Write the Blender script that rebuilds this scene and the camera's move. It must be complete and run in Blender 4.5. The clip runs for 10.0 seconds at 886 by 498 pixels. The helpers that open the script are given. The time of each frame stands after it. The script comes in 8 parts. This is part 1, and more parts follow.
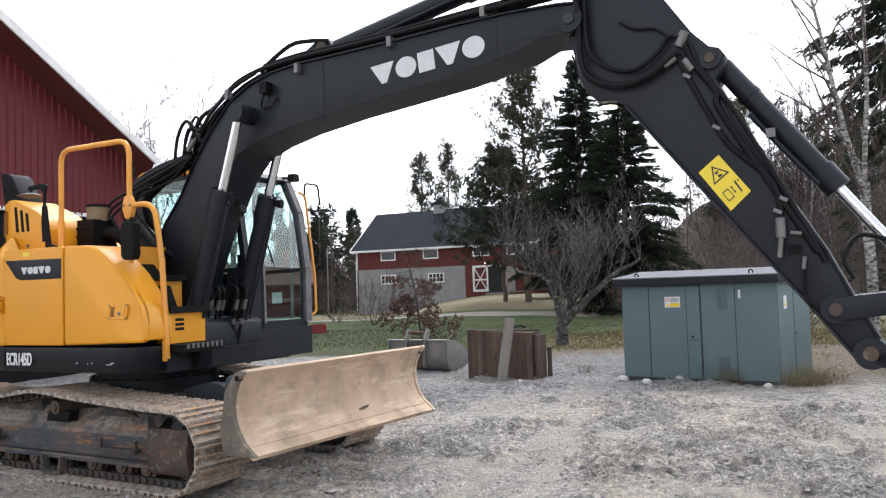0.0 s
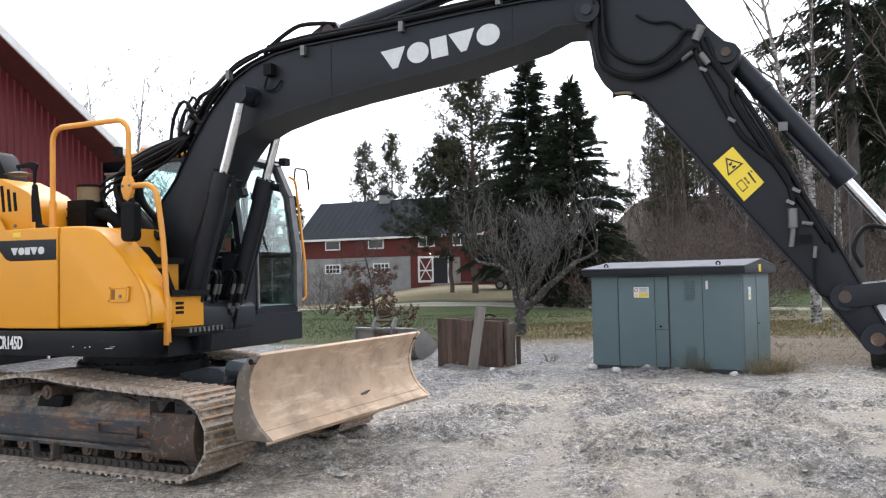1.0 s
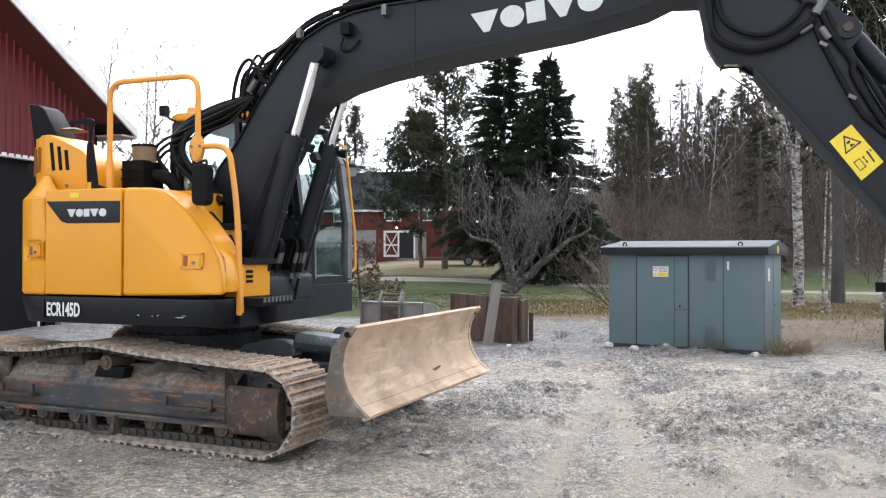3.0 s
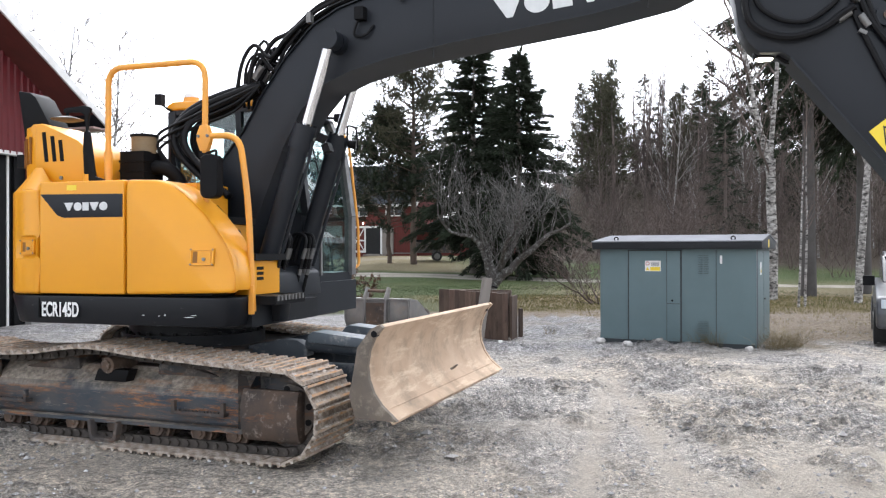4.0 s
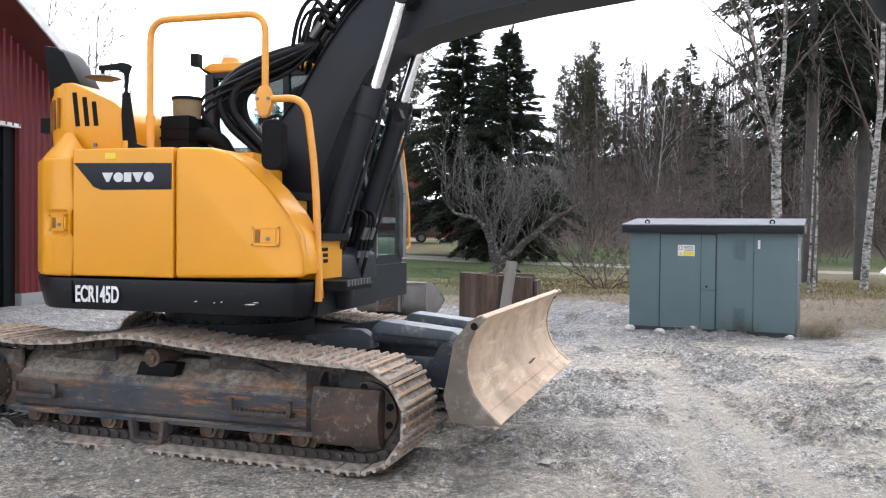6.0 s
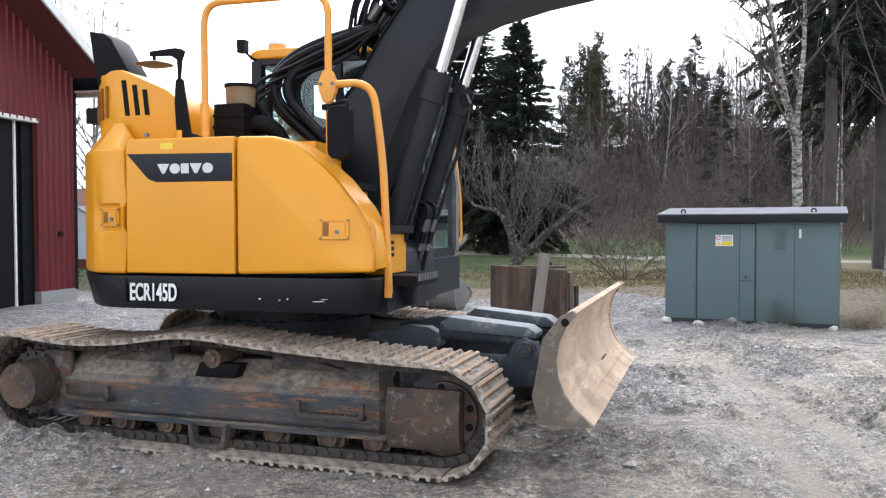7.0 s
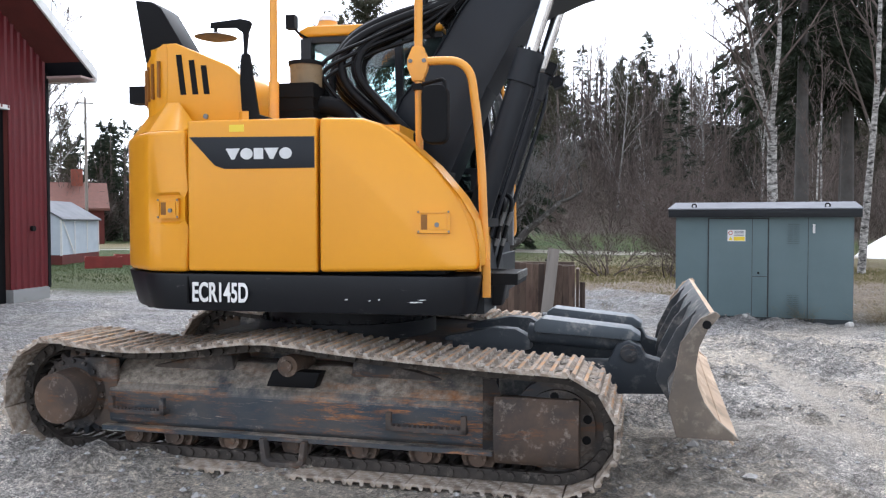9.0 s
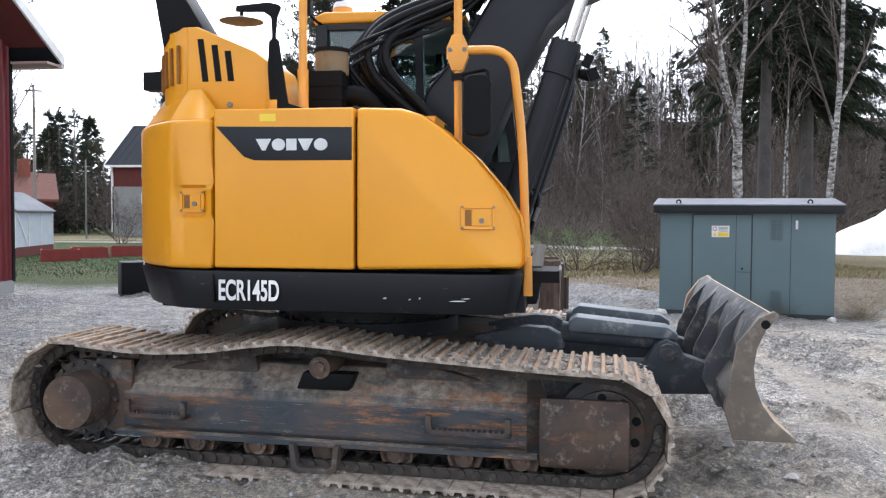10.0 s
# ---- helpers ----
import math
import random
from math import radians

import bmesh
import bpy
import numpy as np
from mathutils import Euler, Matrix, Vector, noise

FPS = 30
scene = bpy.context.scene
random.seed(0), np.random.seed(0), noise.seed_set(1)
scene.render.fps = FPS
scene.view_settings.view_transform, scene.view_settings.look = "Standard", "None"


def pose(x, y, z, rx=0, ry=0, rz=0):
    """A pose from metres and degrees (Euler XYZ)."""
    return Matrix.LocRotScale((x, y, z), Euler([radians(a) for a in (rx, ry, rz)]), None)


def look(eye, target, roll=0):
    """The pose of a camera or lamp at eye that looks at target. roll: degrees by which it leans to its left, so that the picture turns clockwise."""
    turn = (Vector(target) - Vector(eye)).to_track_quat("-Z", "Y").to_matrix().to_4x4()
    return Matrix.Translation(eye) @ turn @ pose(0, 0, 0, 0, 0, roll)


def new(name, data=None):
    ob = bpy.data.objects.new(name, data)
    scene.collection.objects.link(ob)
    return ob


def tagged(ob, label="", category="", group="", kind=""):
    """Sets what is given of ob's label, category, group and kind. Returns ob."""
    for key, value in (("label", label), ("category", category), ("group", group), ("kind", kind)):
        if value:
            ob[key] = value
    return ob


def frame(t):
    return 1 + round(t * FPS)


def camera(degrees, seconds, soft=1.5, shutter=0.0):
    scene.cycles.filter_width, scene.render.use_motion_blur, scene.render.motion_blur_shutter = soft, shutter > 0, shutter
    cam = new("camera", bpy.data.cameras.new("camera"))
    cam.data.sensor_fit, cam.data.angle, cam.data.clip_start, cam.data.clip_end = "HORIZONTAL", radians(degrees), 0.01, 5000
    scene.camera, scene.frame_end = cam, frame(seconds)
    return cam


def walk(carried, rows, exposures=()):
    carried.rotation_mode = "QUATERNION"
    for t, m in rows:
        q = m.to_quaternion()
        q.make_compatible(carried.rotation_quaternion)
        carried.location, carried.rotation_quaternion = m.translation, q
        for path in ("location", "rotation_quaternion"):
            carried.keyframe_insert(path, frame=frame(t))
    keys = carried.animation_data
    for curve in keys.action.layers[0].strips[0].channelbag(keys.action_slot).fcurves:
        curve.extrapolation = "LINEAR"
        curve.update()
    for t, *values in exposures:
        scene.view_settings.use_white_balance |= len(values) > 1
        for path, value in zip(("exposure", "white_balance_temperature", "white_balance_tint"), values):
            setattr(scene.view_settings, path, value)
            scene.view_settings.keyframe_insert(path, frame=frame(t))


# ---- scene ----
cam = camera(56.5, 10.0, 1.25)
METRES, EYE, TILT, LEAN, TURN = 5.435, 1.55, 1.3, 0.0, 0.0
ROWS = [
    (0.0, 0.0, 0.0, 0.0, 0.05, 1.62, 1.8),
    (0.5, -0.057, -0.0097, 0.0006, -2.34, 1.37, 1.77),
    (1.0, -0.1066, -0.0042, -0.0056, -4.22, 0.9, 1.1),
    (1.5, -0.1593, 0.0038, -0.006, -4.67, 0.16, 0.4),
    (2.0, -0.2139, 0.0122, -0.0065, -5.21, -0.24, 0.83),
    (2.5, -0.2584, 0.0337, -0.0083, -6.23, -0.59, 0.1),
    (4.0, -0.3782, 0.1213, -0.0116, -10.15, -1.12, -0.14),
    (4.5, -0.4108, 0.1608, -0.0152, -11.42, -1.46, -0.76),
    (5.0, -0.4379, 0.2023, -0.0133, -11.54, -2.14, -1.5),
    (5.5, -0.4682, 0.2384, -0.0144, -11.95, -2.21, -1.12),
    (7.0, -0.5744, 0.3439, -0.021, -12.01, -2.84, -0.18),
    (7.5, -0.6175, 0.3765, -0.0215, -13.37, -2.86, 0.1),
    (8.0, -0.6545, 0.4078, -0.0247, -14.21, -2.95, 0.58),
    (8.5, -0.6831, 0.4441, -0.0239, -14.83, -3.04, 0.36),
    (9.0, -0.7168, 0.4697, -0.0268, -15.73, -3.13, -0.34),
    (9.5, -0.7599, 0.4956, -0.023, -17.43, -3.42, -0.12),
    (10.0, -0.7925, 0.527, -0.0263, -18.98, -3.55, -0.75),
]
walk(cam, [(t, pose(0, 0, EYE, TILT, LEAN, TURN) @ pose(METRES * x, METRES * y, METRES * z, 90 + pitch, roll, yaw)) for t, x, y, z, yaw, pitch, roll in ROWS], [(0.0, 1.56, 6150, 11), (1.0, 1.60, 6150, 11), (2.5, 1.77, 6150, 11), (5.0, 1.87, 6100, 11), (7.0, 1.84, 6000, 11), (9.0, 1.77, 5920, 11), (10.0, 1.77, 5900, 11)])

# ---- daylight: late overcast afternoon, the sun low behind the wood ----
SUN_AZ, SUN_EL = 18.0, 55.0
world = bpy.data.worlds.new("sky")
scene.world = world
world.use_nodes = True
wn, wl = world.node_tree.nodes, world.node_tree.links
wn.clear()
sky = wn.new("ShaderNodeTexSky")
sky.sky_type, sky.sun_disc = "NISHITA", False
sky.sun_elevation, sky.sun_rotation = radians(SUN_EL), radians(SUN_AZ)
sky.dust_density, sky.air_density = 2.0, 1.0
hue = wn.new("ShaderNodeHueSaturation")
hue.inputs["Saturation"].default_value = 0.14
hue.inputs["Value"].default_value = 1.0
bg = wn.new("ShaderNodeBackground")
bg.inputs["Strength"].default_value = 0.15
wo = wn.new("ShaderNodeOutputWorld")
wl.new(sky.outputs[0], hue.inputs["Color"])
wl.new(hue.outputs[0], bg.inputs["Color"])
wl.new(bg.outputs[0], wo.inputs["Surface"])
lamp = bpy.data.lights.new("sun", "SUN")
lamp.energy, lamp.angle, lamp.color = 0.5, radians(50), (1.0, 0.97, 0.95)
sun = new("sun", lamp)
az, el = radians(SUN_AZ), radians(SUN_EL + 4)
sun.matrix_world = look((0, 0, 30), (-math.sin(az) * 30, -math.cos(az) * 30, 30 - 30 * math.tan(el)))


# ---- materials ----
def mat(name, base, rough=0.6, metal=0.0, var=None, vscale=2.0, dirt=None, dscale=9.0, damt=0.35,
        bump=0.0, bscale=60.0, spec=0.5, island=0.0, stretch=(1, 1, 1), leaf=False, coat=0.0, wear=None, wscale=(3, 3, 14), wamt=0.4):
    """A painted, bare or dirty surface: broad colour change, finer dirt patches, fine relief."""
    m = bpy.data.materials.new(name)
    m.use_nodes = True
    nt = m.node_tree
    nd, ln = nt.nodes, nt.links
    bs = nd["Principled BSDF"]
    bs.inputs["Metallic"].default_value = metal
    bs.inputs["Specular IOR Level"].default_value = spec
    bs.inputs["Coat Weight"].default_value = coat
    tc = nd.new("ShaderNodeTexCoord")
    mp = nd.new("ShaderNodeMapping")
    mp.inputs["Scale"].default_value = stretch
    ln.new(tc.outputs["Object"], mp.inputs[0])

    def noise_node(scale, detail, rgh=0.6):
        n = nd.new("ShaderNodeTexNoise")
        n.inputs["Scale"].default_value, n.inputs["Detail"].default_value = scale, detail
        n.inputs["Roughness"].default_value = rgh
        ln.new(mp.outputs[0], n.inputs["Vector"])
        return n

    def mix(fac, a, b):
        x = nd.new("ShaderNodeMix")
        x.data_type = "RGBA"
        for sock, v in ((x.inputs[0], fac), (x.inputs[6], a), (x.inputs[7], b)):
            if isinstance(v, (tuple, list)):
                sock.default_value = (*v, 1)
            elif isinstance(v, float):
                sock.default_value = v
            else:
                ln.new(v, sock)
        return x.outputs[2]

    def ramp(src, lo, hi):
        r = nd.new("ShaderNodeMapRange")
        r.inputs["From Min"].default_value, r.inputs["From Max"].default_value = lo, hi
        ln.new(src, r.inputs["Value"])
        return r.outputs[0]

    n1 = noise_node(vscale, 6)
    var = var or tuple(c * 0.8 for c in base)
    col = mix(ramp(n1.outputs["Fac"], 0.35, 0.68), base, var)
    if island:
        gi = nd.new("ShaderNodeNewGeometry")
        oi = nd.new("ShaderNodeObjectInfo")
        ad = nd.new("ShaderNodeMath")
        ad.operation = "ADD"
        ln.new(gi.outputs["Random Per Island"], ad.inputs[0])
        ln.new(oi.outputs["Random"], ad.inputs[1])
        fr = nd.new("ShaderNodeMath")
        fr.operation = "FRACT"
        ln.new(ad.outputs[0], fr.inputs[0])
        hs = nd.new("ShaderNodeHueSaturation")
        vr = nd.new("ShaderNodeMapRange")
        vr.inputs["To Min"].default_value, vr.inputs["To Max"].default_value = 1 - island, 1 + island
        ln.new(fr.outputs[0], vr.inputs["Value"])
        ln.new(vr.outputs[0], hs.inputs["Value"])
        ln.new(col, hs.inputs["Color"])
        col = hs.outputs[0]
    if dirt:
        n2 = noise_node(dscale, 8, 0.7)
        dm = ramp(n2.outputs["Fac"], 0.75 - damt * 0.6, 0.92 - damt * 0.5)
        col = mix(dm, col, dirt)
        rr = nd.new("ShaderNodeMapRange")
        rr.inputs["To Min"].default_value, rr.inputs["To Max"].default_value = rough, min(1.0, rough + 0.3)
        ln.new(dm, rr.inputs["Value"])
        ln.new(rr.outputs[0], bs.inputs["Roughness"])
    else:
        n2 = noise_node(dscale, 4)
        rr = nd.new("ShaderNodeMapRange")
        rr.inputs["To Min"].default_value, rr.inputs["To Max"].default_value = rough * 0.8, min(1.0, rough * 1.2)
        ln.new(n2.outputs["Fac"], rr.inputs["Value"])
        ln.new(rr.outputs[0], bs.inputs["Roughness"])
    if wear:
        wm = nd.new("ShaderNodeMapping")
        wm.inputs["Scale"].default_value = wscale
        ln.new(tc.outputs["Object"], wm.inputs[0])
        n4 = nd.new("ShaderNodeTexNoise")
        n4.inputs["Scale"].default_value, n4.inputs["Detail"].default_value, n4.inputs["Roughness"].default_value = 1.0, 9, 0.72
        ln.new(wm.outputs[0], n4.inputs["Vector"])
        col = mix(ramp(n4.outputs["Fac"], 0.72 - wamt * 0.5, 0.80 - wamt * 0.4), col, wear)
    ln.new(col, bs.inputs["Base Color"])
    if bump:
        n3 = noise_node(bscale, 6, 0.65)
        bp = nd.new("ShaderNodeBump")
        bp.inputs["Strength"].default_value, bp.inputs["Distance"].default_value = min(1.0, bump * 40), bump
        ln.new(n3.outputs["Fac"], bp.inputs["Height"])
        ln.new(bp.outputs[0], bs.inputs["Normal"])
    if leaf:
        tr = nd.new("ShaderNodeBsdfTranslucent")
        ms = nd.new("ShaderNodeMixShader")
        ms.inputs[0].default_value = 0.45
        ln.new(col, tr.inputs["Color"])
        ln.new(bs.outputs[0], ms.inputs[1])
        ln.new(tr.outputs[0], ms.inputs[2])
        ln.new(ms.outputs[0], nd["Material Output"].inputs["Surface"])
    return m


def glass(name, tint, rough=0.0):
    m = bpy.data.materials.new(name)
    m.use_nodes = True
    bs = m.node_tree.nodes["Principled BSDF"]
    bs.inputs["Base Color"].default_value = (*tint, 1)
    bs.inputs["Transmission Weight"].default_value = 1.0
    bs.inputs["Roughness"].default_value = rough
    bs.inputs["IOR"].default_value = 1.45
    bs.inputs["Specular IOR Level"].default_value = 0.6
    return m


YELLOW = mat("yellow_paint", (0.71, 0.308, 0.010), 0.36, var=(0.66, 0.284, 0.012), vscale=1.2, dirt=(0.55, 0.27, 0.05), dscale=5, damt=0.08, spec=0.35, coat=0.1, bump=0.0003, bscale=500)
YELLOW_RAIL = mat("yellow_rail_paint", (0.74, 0.32, 0.03), 0.42, var=(0.64, 0.28, 0.05), vscale=6, dirt=(0.3, 0.19, 0.08), dscale=16, damt=0.2)
GREY_PAINT = mat("dark_grey_paint", (0.0105, 0.0126, 0.0168), 0.44, var=(0.0138, 0.016, 0.0205), vscale=1.6, spec=0.26, dirt=(0.03, 0.034, 0.034), dscale=4, damt=0.10, bump=0.0003, bscale=300)
SKIRT = mat("black_skirt_paint", (0.0055, 0.0066, 0.0092), 0.42, var=(0.0075, 0.0085, 0.011), vscale=2, spec=0.25, dirt=(0.035, 0.034, 0.034), dscale=7, damt=0.14, wear=(0.20, 0.20, 0.20), wscale=(5, 5, 26), wamt=0.15)
BLACK = mat("black_plastic", (0.006, 0.006, 0.0068), 0.6, spec=0.13, dirt=(0.025, 0.024, 0.023), dscale=10, damt=0.15)
RUBBER = mat("hose_rubber", (0.005, 0.005, 0.006), 0.5, spec=0.18, dirt=(0.02, 0.019, 0.018), dscale=14, damt=0.15, bump=0.001, bscale=200)
CHROME = mat("chrome_rod", (0.72, 0.73, 0.75), 0.16, metal=1.0, var=(0.62, 0.63, 0.65))
STEEL = mat("plain_steel_fitting", (0.17, 0.17, 0.165), 0.5, metal=0.6, var=(0.16, 0.155, 0.15), vscale=20, dirt=(0.1, 0.09, 0.08), dscale=30, damt=0.3)
TRACK_IRON = mat("muddy_track_iron", (0.30, 0.24, 0.185), 0.9, spec=0.2, var=(0.14, 0.108, 0.085), vscale=7, dirt=(0.49, 0.445, 0.395), dscale=18, damt=0.5, bump=0.006, bscale=50, island=0.22)
GROUSER = mat("rusty_grouser_edge", (0.45, 0.235, 0.10), 0.85, spec=0.2, var=(0.30, 0.19, 0.115), vscale=7, dirt=(0.36, 0.315, 0.265), dscale=11, damt=0.62, bump=0.003, bscale=60, island=0.2)
FRAME_IRON = mat("worn_frame_steel", (0.046, 0.050, 0.056), 0.7, spec=0.16, var=(0.095, 0.072, 0.056), vscale=3.4, dirt=(0.24, 0.21, 0.18), dscale=9, damt=0.36, bump=0.003, bscale=60, stretch=(0.8, 1, 1), wear=(0.13, 0.068, 0.040), wscale=(2.4, 2.4, 16), wamt=0.36)


def scraped_steel():
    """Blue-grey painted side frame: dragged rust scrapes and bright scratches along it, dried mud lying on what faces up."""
    m = bpy.data.materials.new("scraped_side_frame")
    m.use_nodes = True
    nd, ln = m.node_tree.nodes, m.node_tree.links
    bs = nd["Principled BSDF"]
    bs.inputs["Roughness"].default_value, bs.inputs["Specular IOR Level"].default_value = 0.62, 0.35
    tc = nd.new("ShaderNodeTexCoord")

    def ns(scale, detail, rgh, stretch):
        mp = nd.new("ShaderNodeMapping")
        mp.inputs["Scale"].default_value = stretch
        n = nd.new("ShaderNodeTexNoise")
        n.inputs["Scale"].default_value, n.inputs["Detail"].default_value, n.inputs["Roughness"].default_value = scale, detail, rgh
        ln.new(tc.outputs["Object"], mp.inputs[0])
        ln.new(mp.outputs[0], n.inputs["Vector"])
        return n.outputs["Fac"]

    def rng_(src, lo, hi, a=0.0, b=1.0):
        r = nd.new("ShaderNodeMapRange")
        for k, v in (("From Min", lo), ("From Max", hi), ("To Min", a), ("To Max", b)):
            r.inputs[k].default_value = v
        ln.new(src, r.inputs["Value"])
        return r.outputs[0]

    def mix(fac, a, b):
        x = nd.new("ShaderNodeMix")
        x.data_type = "RGBA"
        for sock, v in ((x.inputs[0], fac), (x.inputs[6], a), (x.inputs[7], b)):
            if isinstance(v, tuple):
                sock.default_value = (*v, 1)
            else:
                ln.new(v, sock)
        return x.outputs[2]

    def times(a, b):
        x = nd.new("ShaderNodeMath")
        x.operation = "MULTIPLY"
        ln.new(a, x.inputs[0])
        ln.new(b, x.inputs[1])
        return x.outputs[0]

    col = mix(rng_(ns(2.0, 6, 0.6, (1, 1, 1.6)), 0.38, 0.62), (0.030, 0.043, 0.058), (0.072, 0.068, 0.066))
    rust = mix(rng_(ns(14, 5, 0.7, (1, 1, 1)), 0.35, 0.65), (0.13, 0.055, 0.022), (0.34, 0.15, 0.058))
    col = mix(times(rng_(ns(1.0, 9, 0.78, (2.2, 3, 20)), 0.49, 0.57), rng_(ns(1.3, 4, 0.6, (1, 1, 1)), 0.43, 0.56)), col, rust)
    col = mix(rng_(ns(1.0, 6, 0.75, (5, 5, 120)), 0.62, 0.67, 0.0, 0.8), col, (0.34, 0.275, 0.21))
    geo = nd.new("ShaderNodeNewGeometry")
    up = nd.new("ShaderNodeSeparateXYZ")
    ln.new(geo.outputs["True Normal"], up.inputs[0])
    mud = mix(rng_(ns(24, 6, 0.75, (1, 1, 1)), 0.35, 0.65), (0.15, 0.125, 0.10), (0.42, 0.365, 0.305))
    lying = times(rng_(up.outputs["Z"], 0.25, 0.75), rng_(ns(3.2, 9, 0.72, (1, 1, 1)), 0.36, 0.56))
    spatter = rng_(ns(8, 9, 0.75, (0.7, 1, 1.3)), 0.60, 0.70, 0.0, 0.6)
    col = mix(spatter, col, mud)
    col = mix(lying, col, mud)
    ln.new(col, bs.inputs["Base Color"])
    bp = nd.new("ShaderNodeBump")
    bp.inputs["Strength"].default_value, bp.inputs["Distance"].default_value = 0.25, 0.006
    ln.new(ns(40, 6, 0.7, (0.5, 1, 1)), bp.inputs["Height"])
    ln.new(bp.outputs[0], bs.inputs["Normal"])
    return m


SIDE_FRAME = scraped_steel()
DUSTY_ARM = mat("dusty_dark_arm_paint", (0.026, 0.033, 0.042), 0.6, spec=0.3, var=(0.040, 0.046, 0.054), vscale=3, dirt=(0.15, 0.145, 0.14), dscale=7, damt=0.36, bump=0.001, bscale=80)
RUST = mat("rusty_iron", (0.125, 0.084, 0.060), 0.85, spec=0.2, var=(0.055, 0.047, 0.043), vscale=3.5, dirt=(0.29, 0.25, 0.21), dscale=16, damt=0.33, wear=(0.16, 0.075, 0.038), wscale=(5, 5, 22), wamt=0.3, bump=0.004, bscale=70)
BLADE = mat("scoured_blade_steel", (0.50, 0.375, 0.27), 0.8, spec=0.25, var=(0.40, 0.285, 0.195), vscale=2.6, dirt=(0.27, 0.215, 0.16), dscale=4, damt=0.44, wear=(0.60, 0.47, 0.345), wscale=(8, 1.2, 6), wamt=0.4, bump=0.002, bscale=90)
BLADE_BACK = mat("blade_back_paint", (0.045, 0.050, 0.056), 0.7, spec=0.25, var=(0.085, 0.085, 0.085), vscale=4, dirt=(0.27, 0.25, 0.23), dscale=8, damt=0.4)
BLADE_END = mat("blade_end_steel", (0.15, 0.118, 0.09), 0.7, var=(0.095, 0.08, 0.066), vscale=5, dirt=(0.30, 0.26, 0.21), dscale=9, damt=0.36, bump=0.003, bscale=60)
DUST = mat("settled_grey_dust", (0.15, 0.14, 0.132), 0.95, spec=0.1, var=(0.09, 0.086, 0.082), vscale=6)
CYL_COVER = mat("blue_grey_guard", (0.060, 0.074, 0.088), 0.5, spec=0.4, var=(0.085, 0.10, 0.115), vscale=5, dirt=(0.34, 0.33, 0.31), dscale=8, damt=0.36)
GLASS = glass("cab_glass", (0.62, 0.76, 0.75))
WHITE_MARK = mat("pale_grey_film", (0.62, 0.63, 0.63), 0.5, var=(0.55, 0.56, 0.56), vscale=20)
WHITE_TEXT = mat("white_film", (0.78, 0.78, 0.77), 0.5)
SIGN_YELLOW = mat("yellow_sign_film", (0.78, 0.58, 0.03), 0.45, var=(0.74, 0.55, 0.03))
SIGN_BLACK = mat("black_print", (0.02, 0.02, 0.02), 0.6)
SEAT = mat("seat_fabric", (0.03, 0.03, 0.032), 0.9)
LAMP_GLOW = bpy.data.materials.new("lit_work_lamp")
LAMP_GLOW.use_nodes = True
LAMP_GLOW.node_tree.nodes["Principled BSDF"].inputs["Emission Color"].default_value = (1, 0.86, 0.6, 1)
LAMP_GLOW.node_tree.nodes["Principled BSDF"].inputs["Emission Strength"].default_value = 6.0
BRASS_TANK = mat("dusty_tan_cap", (0.21, 0.155, 0.085), 0.6, dirt=(0.14, 0.1, 0.06), dscale=25, damt=0.4)


# ---- mesh helpers ----
def part(name, bm, material, parent=None, label="", m=None, smooth=38):
    """Links a bmesh as one mesh object under a thing or a part."""
    me = bpy.data.meshes.new(name)
    bmesh.ops.recalc_face_normals(bm, faces=bm.faces)
    if m is not None:
        bm.transform(m)
    bm.to_mesh(me)
    bm.free()
    for i in (material if isinstance(material, (list, tuple)) else [material]):
        me.materials.append(i)
    if smooth:
        me.polygons.foreach_set("use_smooth", [True] * len(me.polygons))
        me.set_sharp_from_angle(angle=radians(smooth))
    ob = new(name, me)
    ob.parent = parent
    if label:
        ob["label"] = label
    return ob


def thing(name, label, category, m=None, group="", kind=""):
    ob = new(name)
    ob.matrix_world = m or Matrix()
    return tagged(ob, label, category, group, kind)


def soften(bm, w=0.01, seg=2, angle=30):
    es = [e for e in bm.edges if len(e.link_faces) == 2 and e.calc_face_angle(0) > radians(angle)]
    bmesh.ops.bevel(bm, geom=es, offset=w, segments=seg, profile=0.6, affect="EDGES", clamp_overlap=True)
    return bm


def box(x0, x1, y0, y1, z0, z1, w=0.0, seg=2, bm=None, m=None):
    b = bmesh.new()
    vs = [b.verts.new((x, y, z)) for x in (x0, x1) for y in (y0, y1) for z in (z0, z1)]
    for f in ((0, 1, 3, 2), (4, 6, 7, 5), (0, 4, 5, 1), (2, 3, 7, 6), (0, 2, 6, 4), (1, 5, 7, 3)):
        b.faces.new([vs[i] for i in f])
    if w:
        soften(b, w, seg)
    return join(bm, b, m)


def join(bm, b, m=None):
    """Adds bmesh b to bm; with none given, b itself."""
    if m is not None:
        b.transform(m)
    if bm is None:
        return b
    me = bpy.data.meshes.new("tmp")
    b.to_mesh(me)
    b.free()
    bm.from_mesh(me)
    bpy.data.meshes.remove(me)
    return bm


